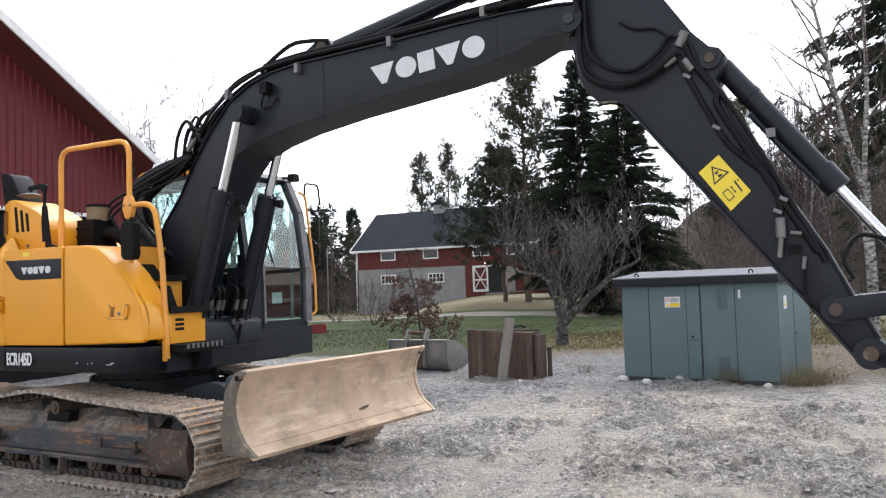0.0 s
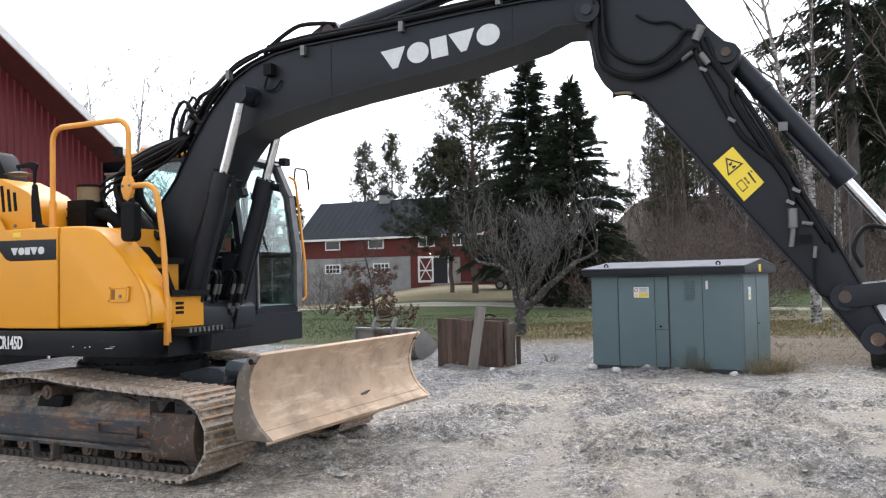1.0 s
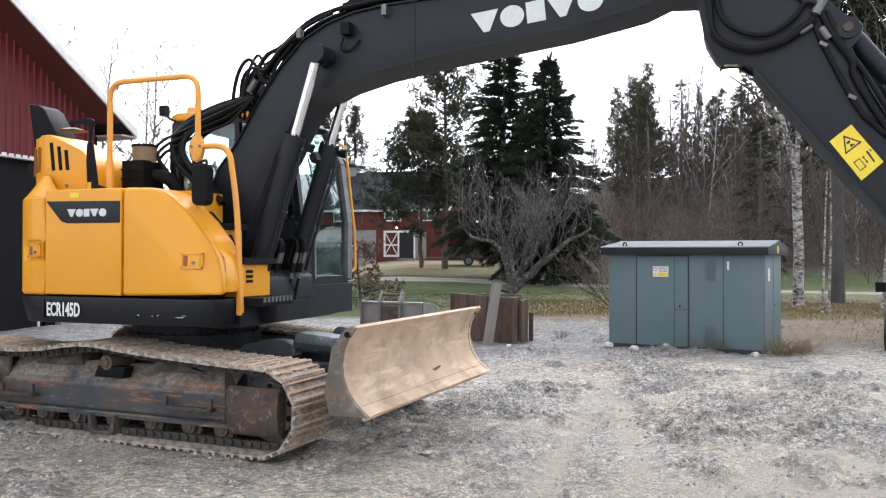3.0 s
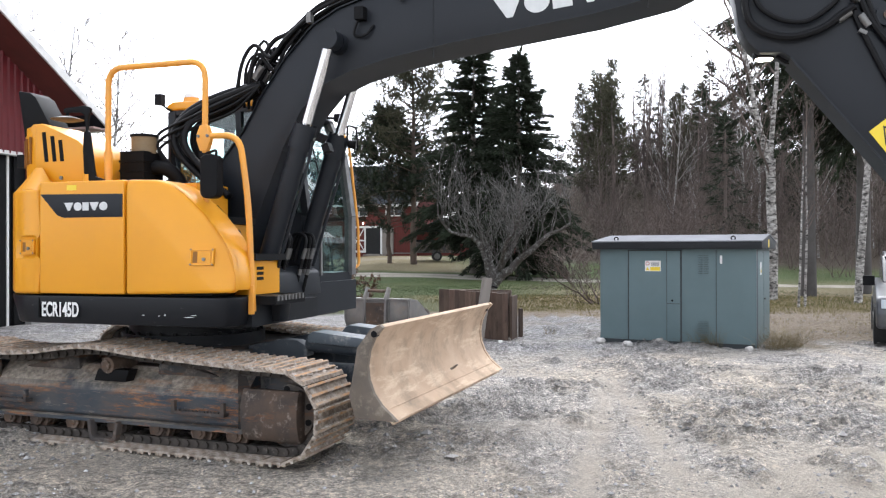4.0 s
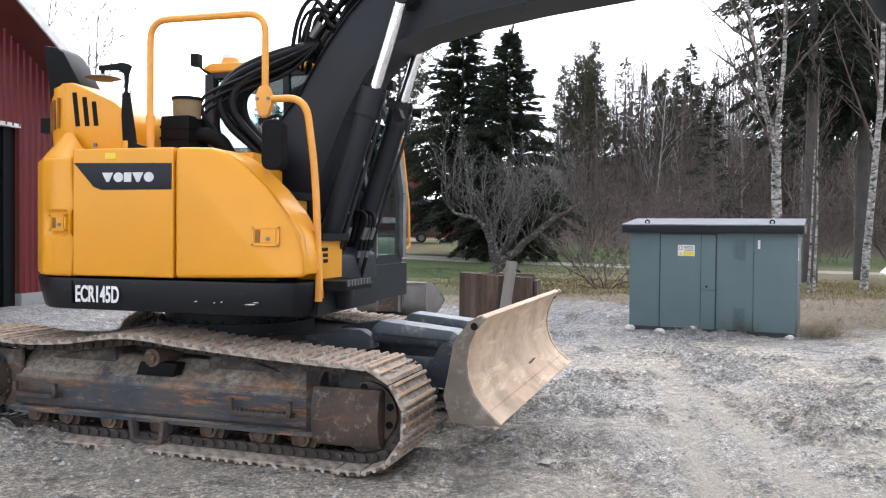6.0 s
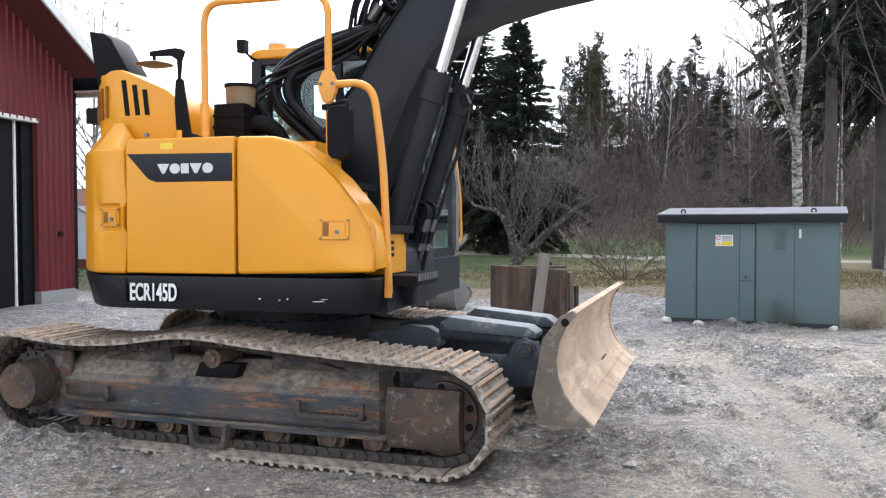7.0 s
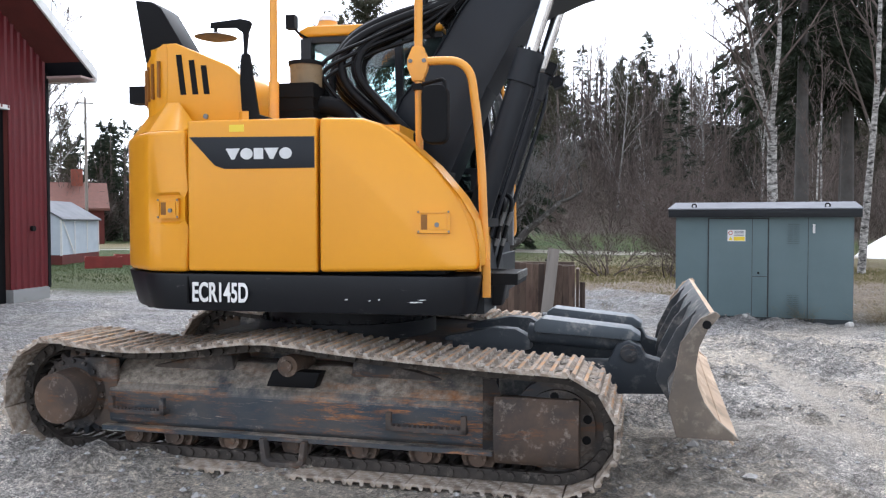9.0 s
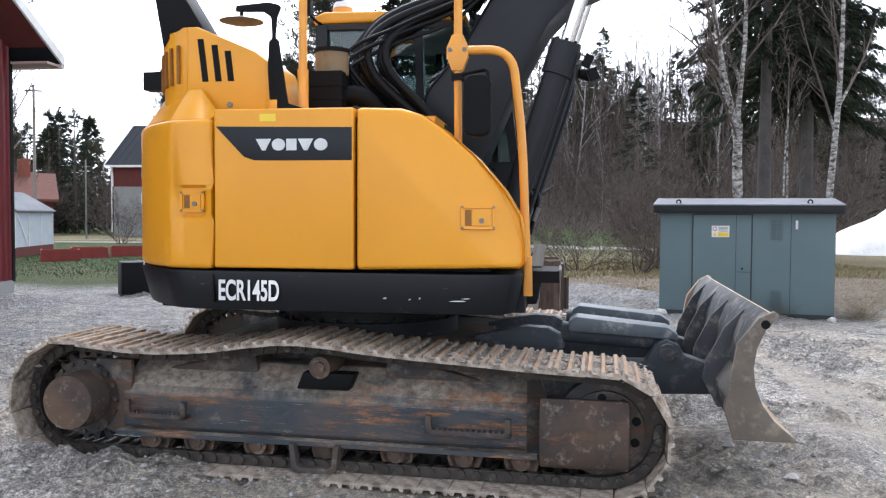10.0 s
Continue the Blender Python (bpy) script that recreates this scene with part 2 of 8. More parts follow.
def prism(pts, y0, y1, w=0.0, seg=2, bm=None, m=None, axis="y"):
    """A flat outline (x, z) pushed out from y0 to y1; axis z: an outline (x, y) pushed up."""
    b = bmesh.new()
    place = (lambda p, t: (p[0], t, p[1])) if axis == "y" else ((lambda p, t: (p[0], p[1], t)) if axis == "z" else (lambda p, t: (t, p[0], p[1])))
    lo = [b.verts.new(place(p, y0)) for p in pts]
    hi = [b.verts.new(place(p, y1)) for p in pts]
    b.faces.new(lo)
    b.faces.new(hi[::-1])
    for i in range(len(pts)):
        j = (i + 1) % len(pts)
        b.faces.new((lo[i], hi[i], hi[j], lo[j]))
    bmesh.ops.recalc_face_normals(b, faces=b.faces)
    if w:
        soften(b, w, seg)
    return join(bm, b, m)


def frame_of(d):
    d = Vector(d).normalized()
    u = d.orthogonal().normalized()
    return d, u, d.cross(u)


def cyl(a, b_, r, r2=None, n=16, bm=None, w=0.0, m=None):
    a, b_ = Vector(a), Vector(b_)
    d, u, v = frame_of(b_ - a)
    r2 = r if r2 is None else r2
    b = bmesh.new()
    rings = []
    for c, rr in ((a, r), (b_, r2)):
        rings.append([b.verts.new(c + (u * math.cos(k) + v * math.sin(k)) * rr) for k in [2 * math.pi * i / n for i in range(n)]])
    for i in range(n):
        j = (i + 1) % n
        b.faces.new((rings[0][i], rings[0][j], rings[1][j], rings[1][i]))
    b.faces.new(rings[0][::-1])
    b.faces.new(rings[1])
    if w:
        soften(b, w, 2, 50)
    return join(bm, b, m)


def smooth_path(pts, k=5):
    pts = [Vector(p) for p in pts]
    if len(pts) < 3:
        return pts
    out = []
    for i in range(len(pts) - 1):
        p0, p1, p2, p3 = pts[max(i - 1, 0)], pts[i], pts[i + 1], pts[min(i + 2, len(pts) - 1)]
        for s in range(k):
            t = s / k
            out.append(0.5 * (2 * p1 + (p2 - p0) * t + (2 * p0 - 5 * p1 + 4 * p2 - p3) * t * t + (3 * p1 - p0 - 3 * p2 + p3) * t ** 3))
    return out + [pts[-1]]


def tube(pts, r, n=8, k=5, bm=None):
    """A round tube along a smooth path."""
    path = smooth_path(pts, k)
    b = bmesh.new()
    _, u, v = frame_of(path[1] - path[0])
    rings = []
    for i, p in enumerate(path):
        d = (path[min(i + 1, len(path) - 1)] - path[max(i - 1, 0)]).normalized()
        u = (u - d * u.dot(d)).normalized()
        v = d.cross(u)
        rings.append([b.verts.new(p + (u * math.cos(a) + v * math.sin(a)) * r) for a in [2 * math.pi * q / n for q in range(n)]])
    for r0, r1 in zip(rings, rings[1:]):
        for i in range(n):
            j = (i + 1) % n
            b.faces.new((r0[i], r0[j], r1[j], r1[i]))
    b.faces.new(rings[0][::-1])
    b.faces.new(rings[-1])
    return join(bm, b)


def bend(pts, r, k=6):
    """A path with its corners rounded at radius r."""
    pts = [Vector(p) for p in pts]
    out = [pts[0]]
    for a, p, c in zip(pts, pts[1:], pts[2:]):
        d0, d1 = (a - p), (c - p)
        q = min(r, d0.length * 0.49, d1.length * 0.49)
        s, e = p + d0.normalized() * q, p + d1.normalized() * q
        out += [s.lerp(p, t).lerp(p.lerp(e, t), t) for t in [i / k for i in range(k + 1)]]
    return out + [pts[-1]]


def lines(text, size, depth=0.002, bold=0.0):
    """Lettering as a bmesh in the XY plane, its corner at the origin."""
    cu = bpy.data.curves.new("lettering", "FONT")
    cu.body, cu.size, cu.extrude, cu.offset = text, size, depth, bold
    ob = new("lettering", cu)
    dg = bpy.context.evaluated_depsgraph_get()
    me = bpy.data.meshes.new_from_object(ob.evaluated_get(dg))
    b = bmesh.new()
    b.from_mesh(me)
    bpy.data.objects.remove(ob)
    bpy.data.meshes.remove(me)
    bpy.data.curves.remove(cu)
    return b


def raw(name, verts, faces, material, parent=None, label="", smooth=0):
    me = bpy.data.meshes.new(name)
    me.from_pydata(verts, [], faces)
    for i in (material if isinstance(material, (list, tuple)) else [material]):
        me.materials.append(i)
    if smooth:
        me.polygons.foreach_set("use_smooth", [True] * len(me.polygons))
    ob = new(name, me)
    ob.parent = parent
    if label:
        ob["label"] = label
    return ob


# ---- the ground: one sheet out to the horizon ----
def step01(a, b, x):
    t = np.clip((x - a) / (b - a), 0, 1)
    return t * t * (3 - 2 * t)


def relief(x, y):
    """Broad height of the land."""
    x, y = np.asarray(x, float), np.asarray(y, float)
    bank = 1.15 * step01(34, 68, y) * step01(-6, 5, x)
    low = -0.35 * step01(45, 72, y) * (1 - step01(-6, 2, x))
    hill = 12.0 * step01(60, 115, np.hypot(x, y)) * step01(0.20, 0.34, x / np.maximum(y, 1.0)) + 4.0 * step01(110, 260, y)
    yard = 0.10 * step01(14, 18, y) * (1 - step01(-7, -4, x)) * (1 - step01(22, 28, y))
    hill = hill * (1 + 0.07 * np.sin(x * 0.11 + 1.0) + 0.05 * np.sin(x * 0.27))
    return bank + low + hill + yard


def gravel_edge(x):
    """How far the yard's gravel reaches, in y."""
    x = np.asarray(x, float)
    return np.where(x < 6, 20.2 + 0.25 * np.sin(x * 1.3) - 0.35 * np.abs(x - 1) * (x < 1) * 0.2, 20.2 - 0.35 * (x - 6))


def lane(x):
    """Middle of the pale lane beyond the lawn."""
    x = np.asarray(x, float)
    return 46.5 - 0.62 * x - 0.004 * x * x


def graded(lo, hi, a, b, fine, cap, near_lo, near_hi, grow=1.13):
    """Grid lines: fine from a to b, growing outwards to the cap as far as the near limits, then on to the ends."""
    up, dn = [], []
    for out_, v, end, near, sgn in ((up, b, hi, near_hi, 1), (dn, a, lo, near_lo, -1)):
        st = fine
        while sgn * (end - v) > 0:
            if sgn > 0 or v < a:
                out_.append(v)
            st = st * grow if sgn * (v - near) > 0 else min(st * grow, cap)
            v += sgn * st
        out_.append(end)
    return np.array(sorted(dn) + list(np.arange(a, b, fine)) + up)


gx = graded(-700, 700, -5.2, 5.2, 0.045, 0.8, -16, 30)
gy = graded(-300, 900, 3.8, 12.0, 0.045, 0.45, 2, 66)
X, Y = np.meshgrid(gx, gy)
Z = relief(X, Y)


def value_noise(x, y, scale, seed):
    """Smooth lattice noise in -1..1."""
    g = np.random.default_rng(seed).uniform(-1, 1, (257, 257))
    u, v = x / scale, y / scale
    i, j = np.floor(u).astype(int), np.floor(v).astype(int)
    fu, fv = u - i, v - j
    fu, fv = fu * fu * (3 - 2 * fu), fv * fv * (3 - 2 * fv)
    i0, j0, i1, j1 = i % 256, j % 256, (i + 1) % 256, (j + 1) % 256
    return (g[i0, j0] * (1 - fu) + g[i1, j0] * fu) * (1 - fv) + (g[i0, j1] * (1 - fu) + g[i1, j1] * fu) * fv


yard = 1 - step01(-0.6, 1.2, Y - gravel_edge(X) + 0.5 * value_noise(X, Y, 1.2, 9))
clod_w = step01(0.06, 0.34, value_noise(X * 0.8 + Y * 0.35, Y * 1.25 - X * 0.2, 1.15, 5) + 0.45 * value_noise(X, Y, 0.45, 6) + 0.25 * value_noise(X, Y, 0.2, 16))
clod_w = np.clip(clod_w + 0.55 * step01(0, 1.2, 1.4 - np.hypot((X + 0.4) / 1.6, (Y - 6.6) / 0.8)), 0, 1)
for mx, my, mr in ((1.30, 6.9, 0.50), (-0.35, 8.3, 0.34), (0.35, 8.9, 0.36), (-0.9, 7.1, 0.55), (2.6, 8.6, 0.5), (-0.4, 5.6, 0.45), (-2.2, 4.9, 0.5)):
    clod_w = np.clip(clod_w + 0.9 * np.exp(-(np.hypot(X - mx, (Y - my) * 1.5) / mr) ** 2), 0, 1)
# two pale wheel tracks that part in the middle of the yard
wheel = np.zeros_like(X)
for x0, y0, sl_ in ((0.58, 6.12, 0.273), (-0.27, 5.58, 0.435)):
    wheel = np.maximum(wheel, np.exp(-((X - x0 - sl_ * (Y - y0) + 0.05 * value_noise(X, Y, 0.6, 61)) / 0.15) ** 2) * step01(4.2, 5.2, Y) * (1 - step01(9.6, 10.8, Y)))
clod_w = clod_w * (1 - 0.85 * wheel)
rough_ = 0.02 * value_noise(X, Y, 0.9, 1) + 0.012 * value_noise(X, Y, 0.37, 2)
Z = Z + yard * (rough_ + clod_w * (0.024 + 0.045 * value_noise(X, Y, 0.26, 3) + 0.045 * value_noise(X, Y, 0.13, 13) + 0.028 * value_noise(X, Y, 0.08, 14)) + 0.011 * value_noise(X, Y, 0.12, 15) + 0.014 * value_noise(X, Y, 0.3, 17))
lugs = np.sin((Y + 0.3 * X) * 2 * math.pi / 0.16)
Z -= yard * wheel * (0.016 + 0.006 * lugs)
# wheel ruts that sweep round the yard towards the shed
for cx, cy, r in ((9.0, -2.0, 11.0), (9.0, -2.0, 12.6)):
    dist = np.abs(np.hypot(X - cx, Y - cy) - r)
    rut = np.exp(-(dist / 0.16) ** 2)
    lug = np.sin(np.arctan2(Y - cy, X - cx) * r * 2 * math.pi / 0.22)
    Z -= yard * rut * (0.024 + 0.009 * lug)
    Z += yard * 0.014 * np.exp(-((dist - 0.3) / 0.12) ** 2)
# soil heaped where the crawler's rear end has dug in
hu = (X + 2.948) * 0.866 - (Y - 8.391) * 0.5
hv = (X + 2.948) * 0.5 + (Y - 8.391) * 0.866
Z += 0.10 * np.exp(-((hv + 1.42) / 0.18) ** 2) * (1 - step01(-1.3, -0.2, hu)) * (1 - step01(2.4, 3.2, -hu)) * (1 + 0.5 * value_noise(X, Y, 0.15, 7))
Z += 0.24 * np.exp(-(((hu + 2.08) / 0.28) ** 2 + ((hv + 1.1) / 0.5) ** 2)) * (1 + 0.4 * value_noise(X, Y, 0.2, 7))
Z += np.where(yard < 0.5, 0.03 * value_noise(X, Y, 2.2, 8), 0)
gv = np.column_stack([X.ravel(), Y.ravel(), Z.ravel()])
nx, ny = len(gx), len(gy)
ii = (np.arange(ny - 1)[:, None] * nx + np.arange(nx - 1)[None, :]).ravel()
gf = np.column_stack([ii, ii + 1, ii + nx + 1, ii + nx])


def ground_z(x, y):
    """Height of the built ground at a place."""
    i = int(np.clip(np.searchsorted(gx, x), 1, nx - 1))
    j = int(np.clip(np.searchsorted(gy, y), 1, ny - 1))
    return float(Z[j - 1:j + 1, i - 1:i + 1].mean())


def ground_material():
    m = bpy.data.materials.new("yard_gravel_and_lawn")
    m.use_nodes = True
    nt = m.node_tree
    nd, ln = nt.nodes, nt.links
    bs = nd["Principled BSDF"]
    bs.inputs["Roughness"].default_value = 0.95
    bs.inputs["Specular IOR Level"].default_value = 0.2
    tc = nd.new("ShaderNodeTexCoord")

    def ns(scale, detail=6, rgh=0.6, dist=0.0, stretch=None):
        n = nd.new("ShaderNodeTexNoise")
        n.inputs["Scale"].default_value, n.inputs["Detail"].default_value = scale, detail
        n.inputs["Roughness"].default_value, n.inputs["Distortion"].default_value = rgh, dist
        if stretch:
            mp = nd.new("ShaderNodeMapping")
            mp.inputs["Scale"].default_value = stretch
            mp.inputs["Rotation"].default_value = (0, 0, radians(35))
            ln.new(tc.outputs["Object"], mp.inputs[0])
            ln.new(mp.outputs[0], n.inputs["Vector"])
        else:
            ln.new(tc.outputs["Object"], n.inputs["Vector"])
        return n.outputs["Fac"]

    def rng_(src, lo, hi, a=0.0, b=1.0):
        r = nd.new("ShaderNodeMapRange")
        for k, v in (("From Min", lo), ("From Max", hi), ("To Min", a), ("To Max", b)):
            r.inputs[k].default_value = v
        ln.new(src, r.inputs["Value"])
        return r.outputs[0]

    def mix(fac, a, b):
        x = nd.new("ShaderNodeMix")
        x.data_type = "RGBA"
        for sock, v in ((x.inputs[0], fac), (x.inputs[6], a), (x.inputs[7], b)):
            if isinstance(v, tuple):
                sock.default_value = (*v, 1)
            else:
                ln.new(v, sock)
        return x.outputs[2]

    def attr(name):
        a = nd.new("ShaderNodeAttribute")
        a.attribute_name = name
        return a.outputs["Fac"]

    # damp grey gravel, trodden pale sand, brown soil
    grav = mix(rng_(ns(110, 4, 0.85), 0.40, 0.60), (0.255, 0.238, 0.222), (0.80, 0.748, 0.69))
    sand = mix(rng_(ns(60, 4, 0.7), 0.35, 0.65), (0.46, 0.405, 0.335), (0.70, 0.625, 0.53))
    base = mix(rng_(ns(0.55, 8, 0.62, 0.6, (1.0, 0.45, 1.0)), 0.44, 0.54), grav, sand)
    soil = mix(rng_(ns(40, 5, 0.8), 0.35, 0.65), (0.10, 0.095, 0.09), (0.27, 0.26, 0.25))
    base = mix(rng_(ns(7, 10, 0.85, 0.4), 0.56, 0.66), base, soil)
    clods = mix(rng_(ns(38, 7, 0.8), 0.36, 0.64), (0.10, 0.094, 0.088), (0.50, 0.47, 0.44))
    cm = nd.new("ShaderNodeMath")
    cm.operation = "MULTIPLY"
    ln.new(attr("clods"), cm.inputs[0])
    ln.new(rng_(ns(11, 10, 0.84), 0.44, 0.56), cm.inputs[1])
    base = mix(cm.outputs[0], base, clods)
    damp = mix(rng_(ns(90, 5, 0.85), 0.40, 0.60), (0.12, 0.12, 0.125), (0.47, 0.465, 0.47))
    base = mix(attr("coarse"), base, damp)
    # damp turned soil in ragged patches
    turned = mix(rng_(ns(30, 6, 0.8), 0.36, 0.64), (0.10, 0.091, 0.082), (0.34, 0.312, 0.28))
    base = mix(rng_(ns(2.6, 11, 0.76, 0.5, (0.75, 1.5, 1.0)), 0.53, 0.61, 0.0, 0.72), base, turned)
    # crumbs a few centimetres across, and finer grit: relief shading put into the colour
    for sc_, lo_, hi_, dk, up_ in ((6.5, 0.38, 0.62, 0.78, 1.26), (20, 0.41, 0.59, 0.66, 1.30), (55, 0.42, 0.58, 0.68, 1.28)):
        k = rng_(ns(sc_, 4, 0.7, 0.3), lo_, hi_, dk, up_)
        vm = nd.new("ShaderNodeVectorMath")
        vm.operation = "SCALE"
        ln.new(base, vm.inputs[0])
        ln.new(k, vm.inputs["Scale"])
        base = vm.outputs[0]
    pk = nd.new("ShaderNodeMath")
    pk.operation = "MULTIPLY"
    ln.new(attr("pale"), pk.inputs[0])
    ln.new(rng_(ns(9, 8, 0.78), 0.34, 0.54, 0.6, 1.0), pk.inputs[1])
    base = mix(pk.outputs[0], base, sand)
    verge = mix(rng_(ns(16, 8, 0.8), 0.35, 0.65), (0.10, 0.074, 0.050), (0.38, 0.30, 0.205))
    base = mix(attr("verge"), base, verge)
    v = nd.new("ShaderNodeTexVoronoi")
    v.inputs["Scale"].default_value = 55
    ln.new(tc.outputs["Object"], v.inputs["Vector"])
    base = mix(rng_(v.outputs["Distance"], 0.05, 0.28, 0.30, 0.0), base, (0.62, 0.61, 0.60))
    # lawn, dry autumn grass and the lane
    lawn = mix(rng_(ns(25, 5, 0.8), 0.35, 0.65), (0.026, 0.046, 0.012), (0.058, 0.086, 0.024))
    lawn = mix(rng_(ns(0.22, 5, 0.6), 0.42, 0.66), lawn, (0.062, 0.076, 0.024))
    dry = mix(rng_(ns(30, 6, 0.8), 0.3, 0.7), (0.14, 0.105, 0.06), (0.32, 0.26, 0.16))
    lawn = mix(attr("dry"), lawn, dry)
    litter = mix(rng_(ns(6, 6, 0.8), 0.35, 0.65), (0.035, 0.027, 0.02), (0.075, 0.058, 0.042))
    lane_c = mix(rng_(ns(8, 6, 0.7), 0.35, 0.65), (0.26, 0.235, 0.20), (0.38, 0.35, 0.31))
    col = mix(attr("yard"), lawn, base)
    col = mix(attr("lane"), col, lane_c)
    col = mix(attr("litter"), col, litter)
    ln.new(col, bs.inputs["Base Color"])
    bp = nd.new("ShaderNodeBump")
    bp.inputs["Strength"].default_value, bp.inputs["Distance"].default_value = 1.0, 0.06
    ad = nd.new("ShaderNodeMath")
    ad.operation = "ADD"
    ln.new(ns(70, 6, 0.85), ad.inputs[0])
    ln.new(rng_(ns(12, 6, 0.7), 0.2, 0.8, 0.0, 1.2), ad.inputs[1])
    ln.new(ad.outputs[0], bp.inputs["Height"])
    ln.new(bp.outputs[0], bs.inputs["Normal"])
    return m


gm = bpy.data.meshes.new("ground")
gm.from_pydata(gv, [], gf)
gm.polygons.foreach_set("use_smooth", [True] * len(gm.polygons))
dryness = np.clip(step01(0, 1.0, 7.5 - (Y - gravel_edge(X)) + 1.8 * value_noise(X, Y, 2.5, 12)) * 0.85 + 0.75 * step01(4, 9, X) * (1 - step01(26, 40, Y)) + 0.15 * step01(52, 60, Y), 0, 1)
dryness *= 0.15 + 0.85 * step01(0.5, 4.5, X)
dryness = np.maximum(dryness, 0.75 * step01(2.0, 5.0, Y - lane(X)) * (1 - step01(6, 11, X)) * (1 - step01(74, 80, Y)))
ln_d = np.abs(Y - lane(X))
lane_w = (1 - step01(1.1, 1.6, ln_d * 0.85)) * (1 - 0.45 * np.exp(-(ln_d / 0.3) ** 2))
lane_w = np.maximum(lane_w, 0.25 * (1 - step01(1.5, 2.2, np.abs(Y - (60 + 0.02 * X * X))) ) * (X < 25))
pale = np.clip(0.8 * np.exp(-((Y - 5.35 - 0.45 * (X - 0.6)) / 0.30) ** 2) * step01(-0.6, 0.6, X) + 0.8 * step01(4.0, 7.0, X - 0.45 * (Y - 8)) * (Y < 15), 0, 1)
pale += 0.75 * step01(0.2, 1.8, X - 0.35 * (Y - 5.0)) * (1 - step01(8.0, 10.5, Y)) * step01(-0.25, 0.35, value_noise(X + 0.6 * Y, (Y - 0.4 * X) * 2.2, 1.3, 51) + 0.4 * value_noise(X, Y, 0.35, 52))
pale += 0.5 * step01(0.1, 0.5, value_noise(X + 0.5 * Y, (Y - 0.5 * X) * 1.8, 1.0, 53)) * (1 - step01(11, 13, Y))
pale *= (1 - 0.75 * clod_w) * step01(1.5, 3.8, Y) * (1 - step01(5.5, 8.0, X))
pale = np.maximum(pale * 0.85, 0.95 * wheel)
pale *= 0.85 + 0.35 * value_noise(X, Y, 0.5, 21)
litter_w = step01(52, 60, np.hypot(X, Y)) * step01(0.14, 0.22, X / np.maximum(Y, 1.0)) * step01(1, 3, Y)
coarse = np.clip(step01(10.2, 12.6, Y + 0.9 * value_noise(X, Y, 1.1, 41) - 0.35 * np.maximum(X - 3.0, 0)) + (1 - step01(-4.6, -2.8, X + 0.25 * (Y - 9) + 0.6 * value_noise(X, Y, 0.9, 42))) * step01(9.0, 11.0, Y), 0, 1) * (0.75 + 0.25 * value_noise(X, Y, 0.5, 43))
verge_w = step01(-0.9, 0.9, Y - (17.6 - 4.9 * step01(4.2, 5.6, X)) + 1.1 * value_noise(X, Y, 1.4, 71) + 0.5 * value_noise(X, Y, 0.4, 72)) * step01(-1.5, 1.5, X) * 0.85
for nm, arr in (("verge", verge_w), ("clods", clod_w * (1 - 0.8 * np.exp(-((hv + 1.7) / 0.7) ** 2) * (1 - step01(0.3, 1.2, hu)))), ("coarse", coarse), ("litter", litter_w), ("yard", yard), ("dry", dryness), ("lane", lane_w), ("pale", np.clip(pale, 0, 1))):
    at = gm.attributes.new(nm, "FLOAT", "POINT")
    at.data.foreach_set("value", arr.ravel().astype(np.float32))
gm.materials.append(ground_material())
ground = tagged(new("ground", gm), "pale rutted gravel yard running into lawn and dry grass", "ground", kind="structure")

# ---- red barn beside the yard ----
RED = mat("red_sheet_paint", (0.125, 0.013, 0.017), 0.5, spec=0.35, var=(0.105, 0.012, 0.015), vscale=1.5, dirt=(0.23, 0.05, 0.05), dscale=3, damt=0.15)
RED_WOOD = mat("falu_red_boards", (0.115, 0.022, 0.017), 0.85, var=(0.085, 0.018, 0.014), vscale=3, dirt=(0.16, 0.06, 0.045), dscale=8, damt=0.2, stretch=(1, 1, 0.2))
WHITE_TRIM = mat("white_trim_paint", (0.72, 0.71, 0.69), 0.6, var=(0.6, 0.59, 0.57), vscale=6)
CONCRETE = mat("grey_concrete", (0.25, 0.25, 0.245), 0.9, var=(0.20, 0.198, 0.193), vscale=1.2, dirt=(0.17, 0.165, 0.155), dscale=4, damt=0.25, bump=0.004, bscale=40)
ROOF_DARK = mat("dark_roof_sheet", (0.022, 0.025, 0.032), 0.85, spec=0.12, var=(0.017, 0.019, 0.024), vscale=0.7, dirt=(0.045, 0.047, 0.052), dscale=2, damt=0.15, stretch=(2, 0.5, 0.5))
GREY_WOOD = mat("weathered_grey_wood", (0.25, 0.225, 0.20), 0.9, var=(0.17, 0.15, 0.13), vscale=6, dirt=(0.09, 0.08, 0.07), dscale=14, damt=0.3, stretch=(1, 1, 0.12), bump=0.003, bscale=60)
DARK_IN = mat("painted_interior_shade", (0.012, 0.012, 0.012), 0.9)

BARN = pose(-6.72, 18.65, 0.0, 0, 0, 65)
barn = tagged(thing("barn_wall", "red corrugated barn gable with a white roof edge and black sliding door", "barn", BARN), kind="structure")
# along x: 0 is the near corner, the gable runs to -12; y is into the building
SL = math.tan(radians(30))
WALL_H = 4.14


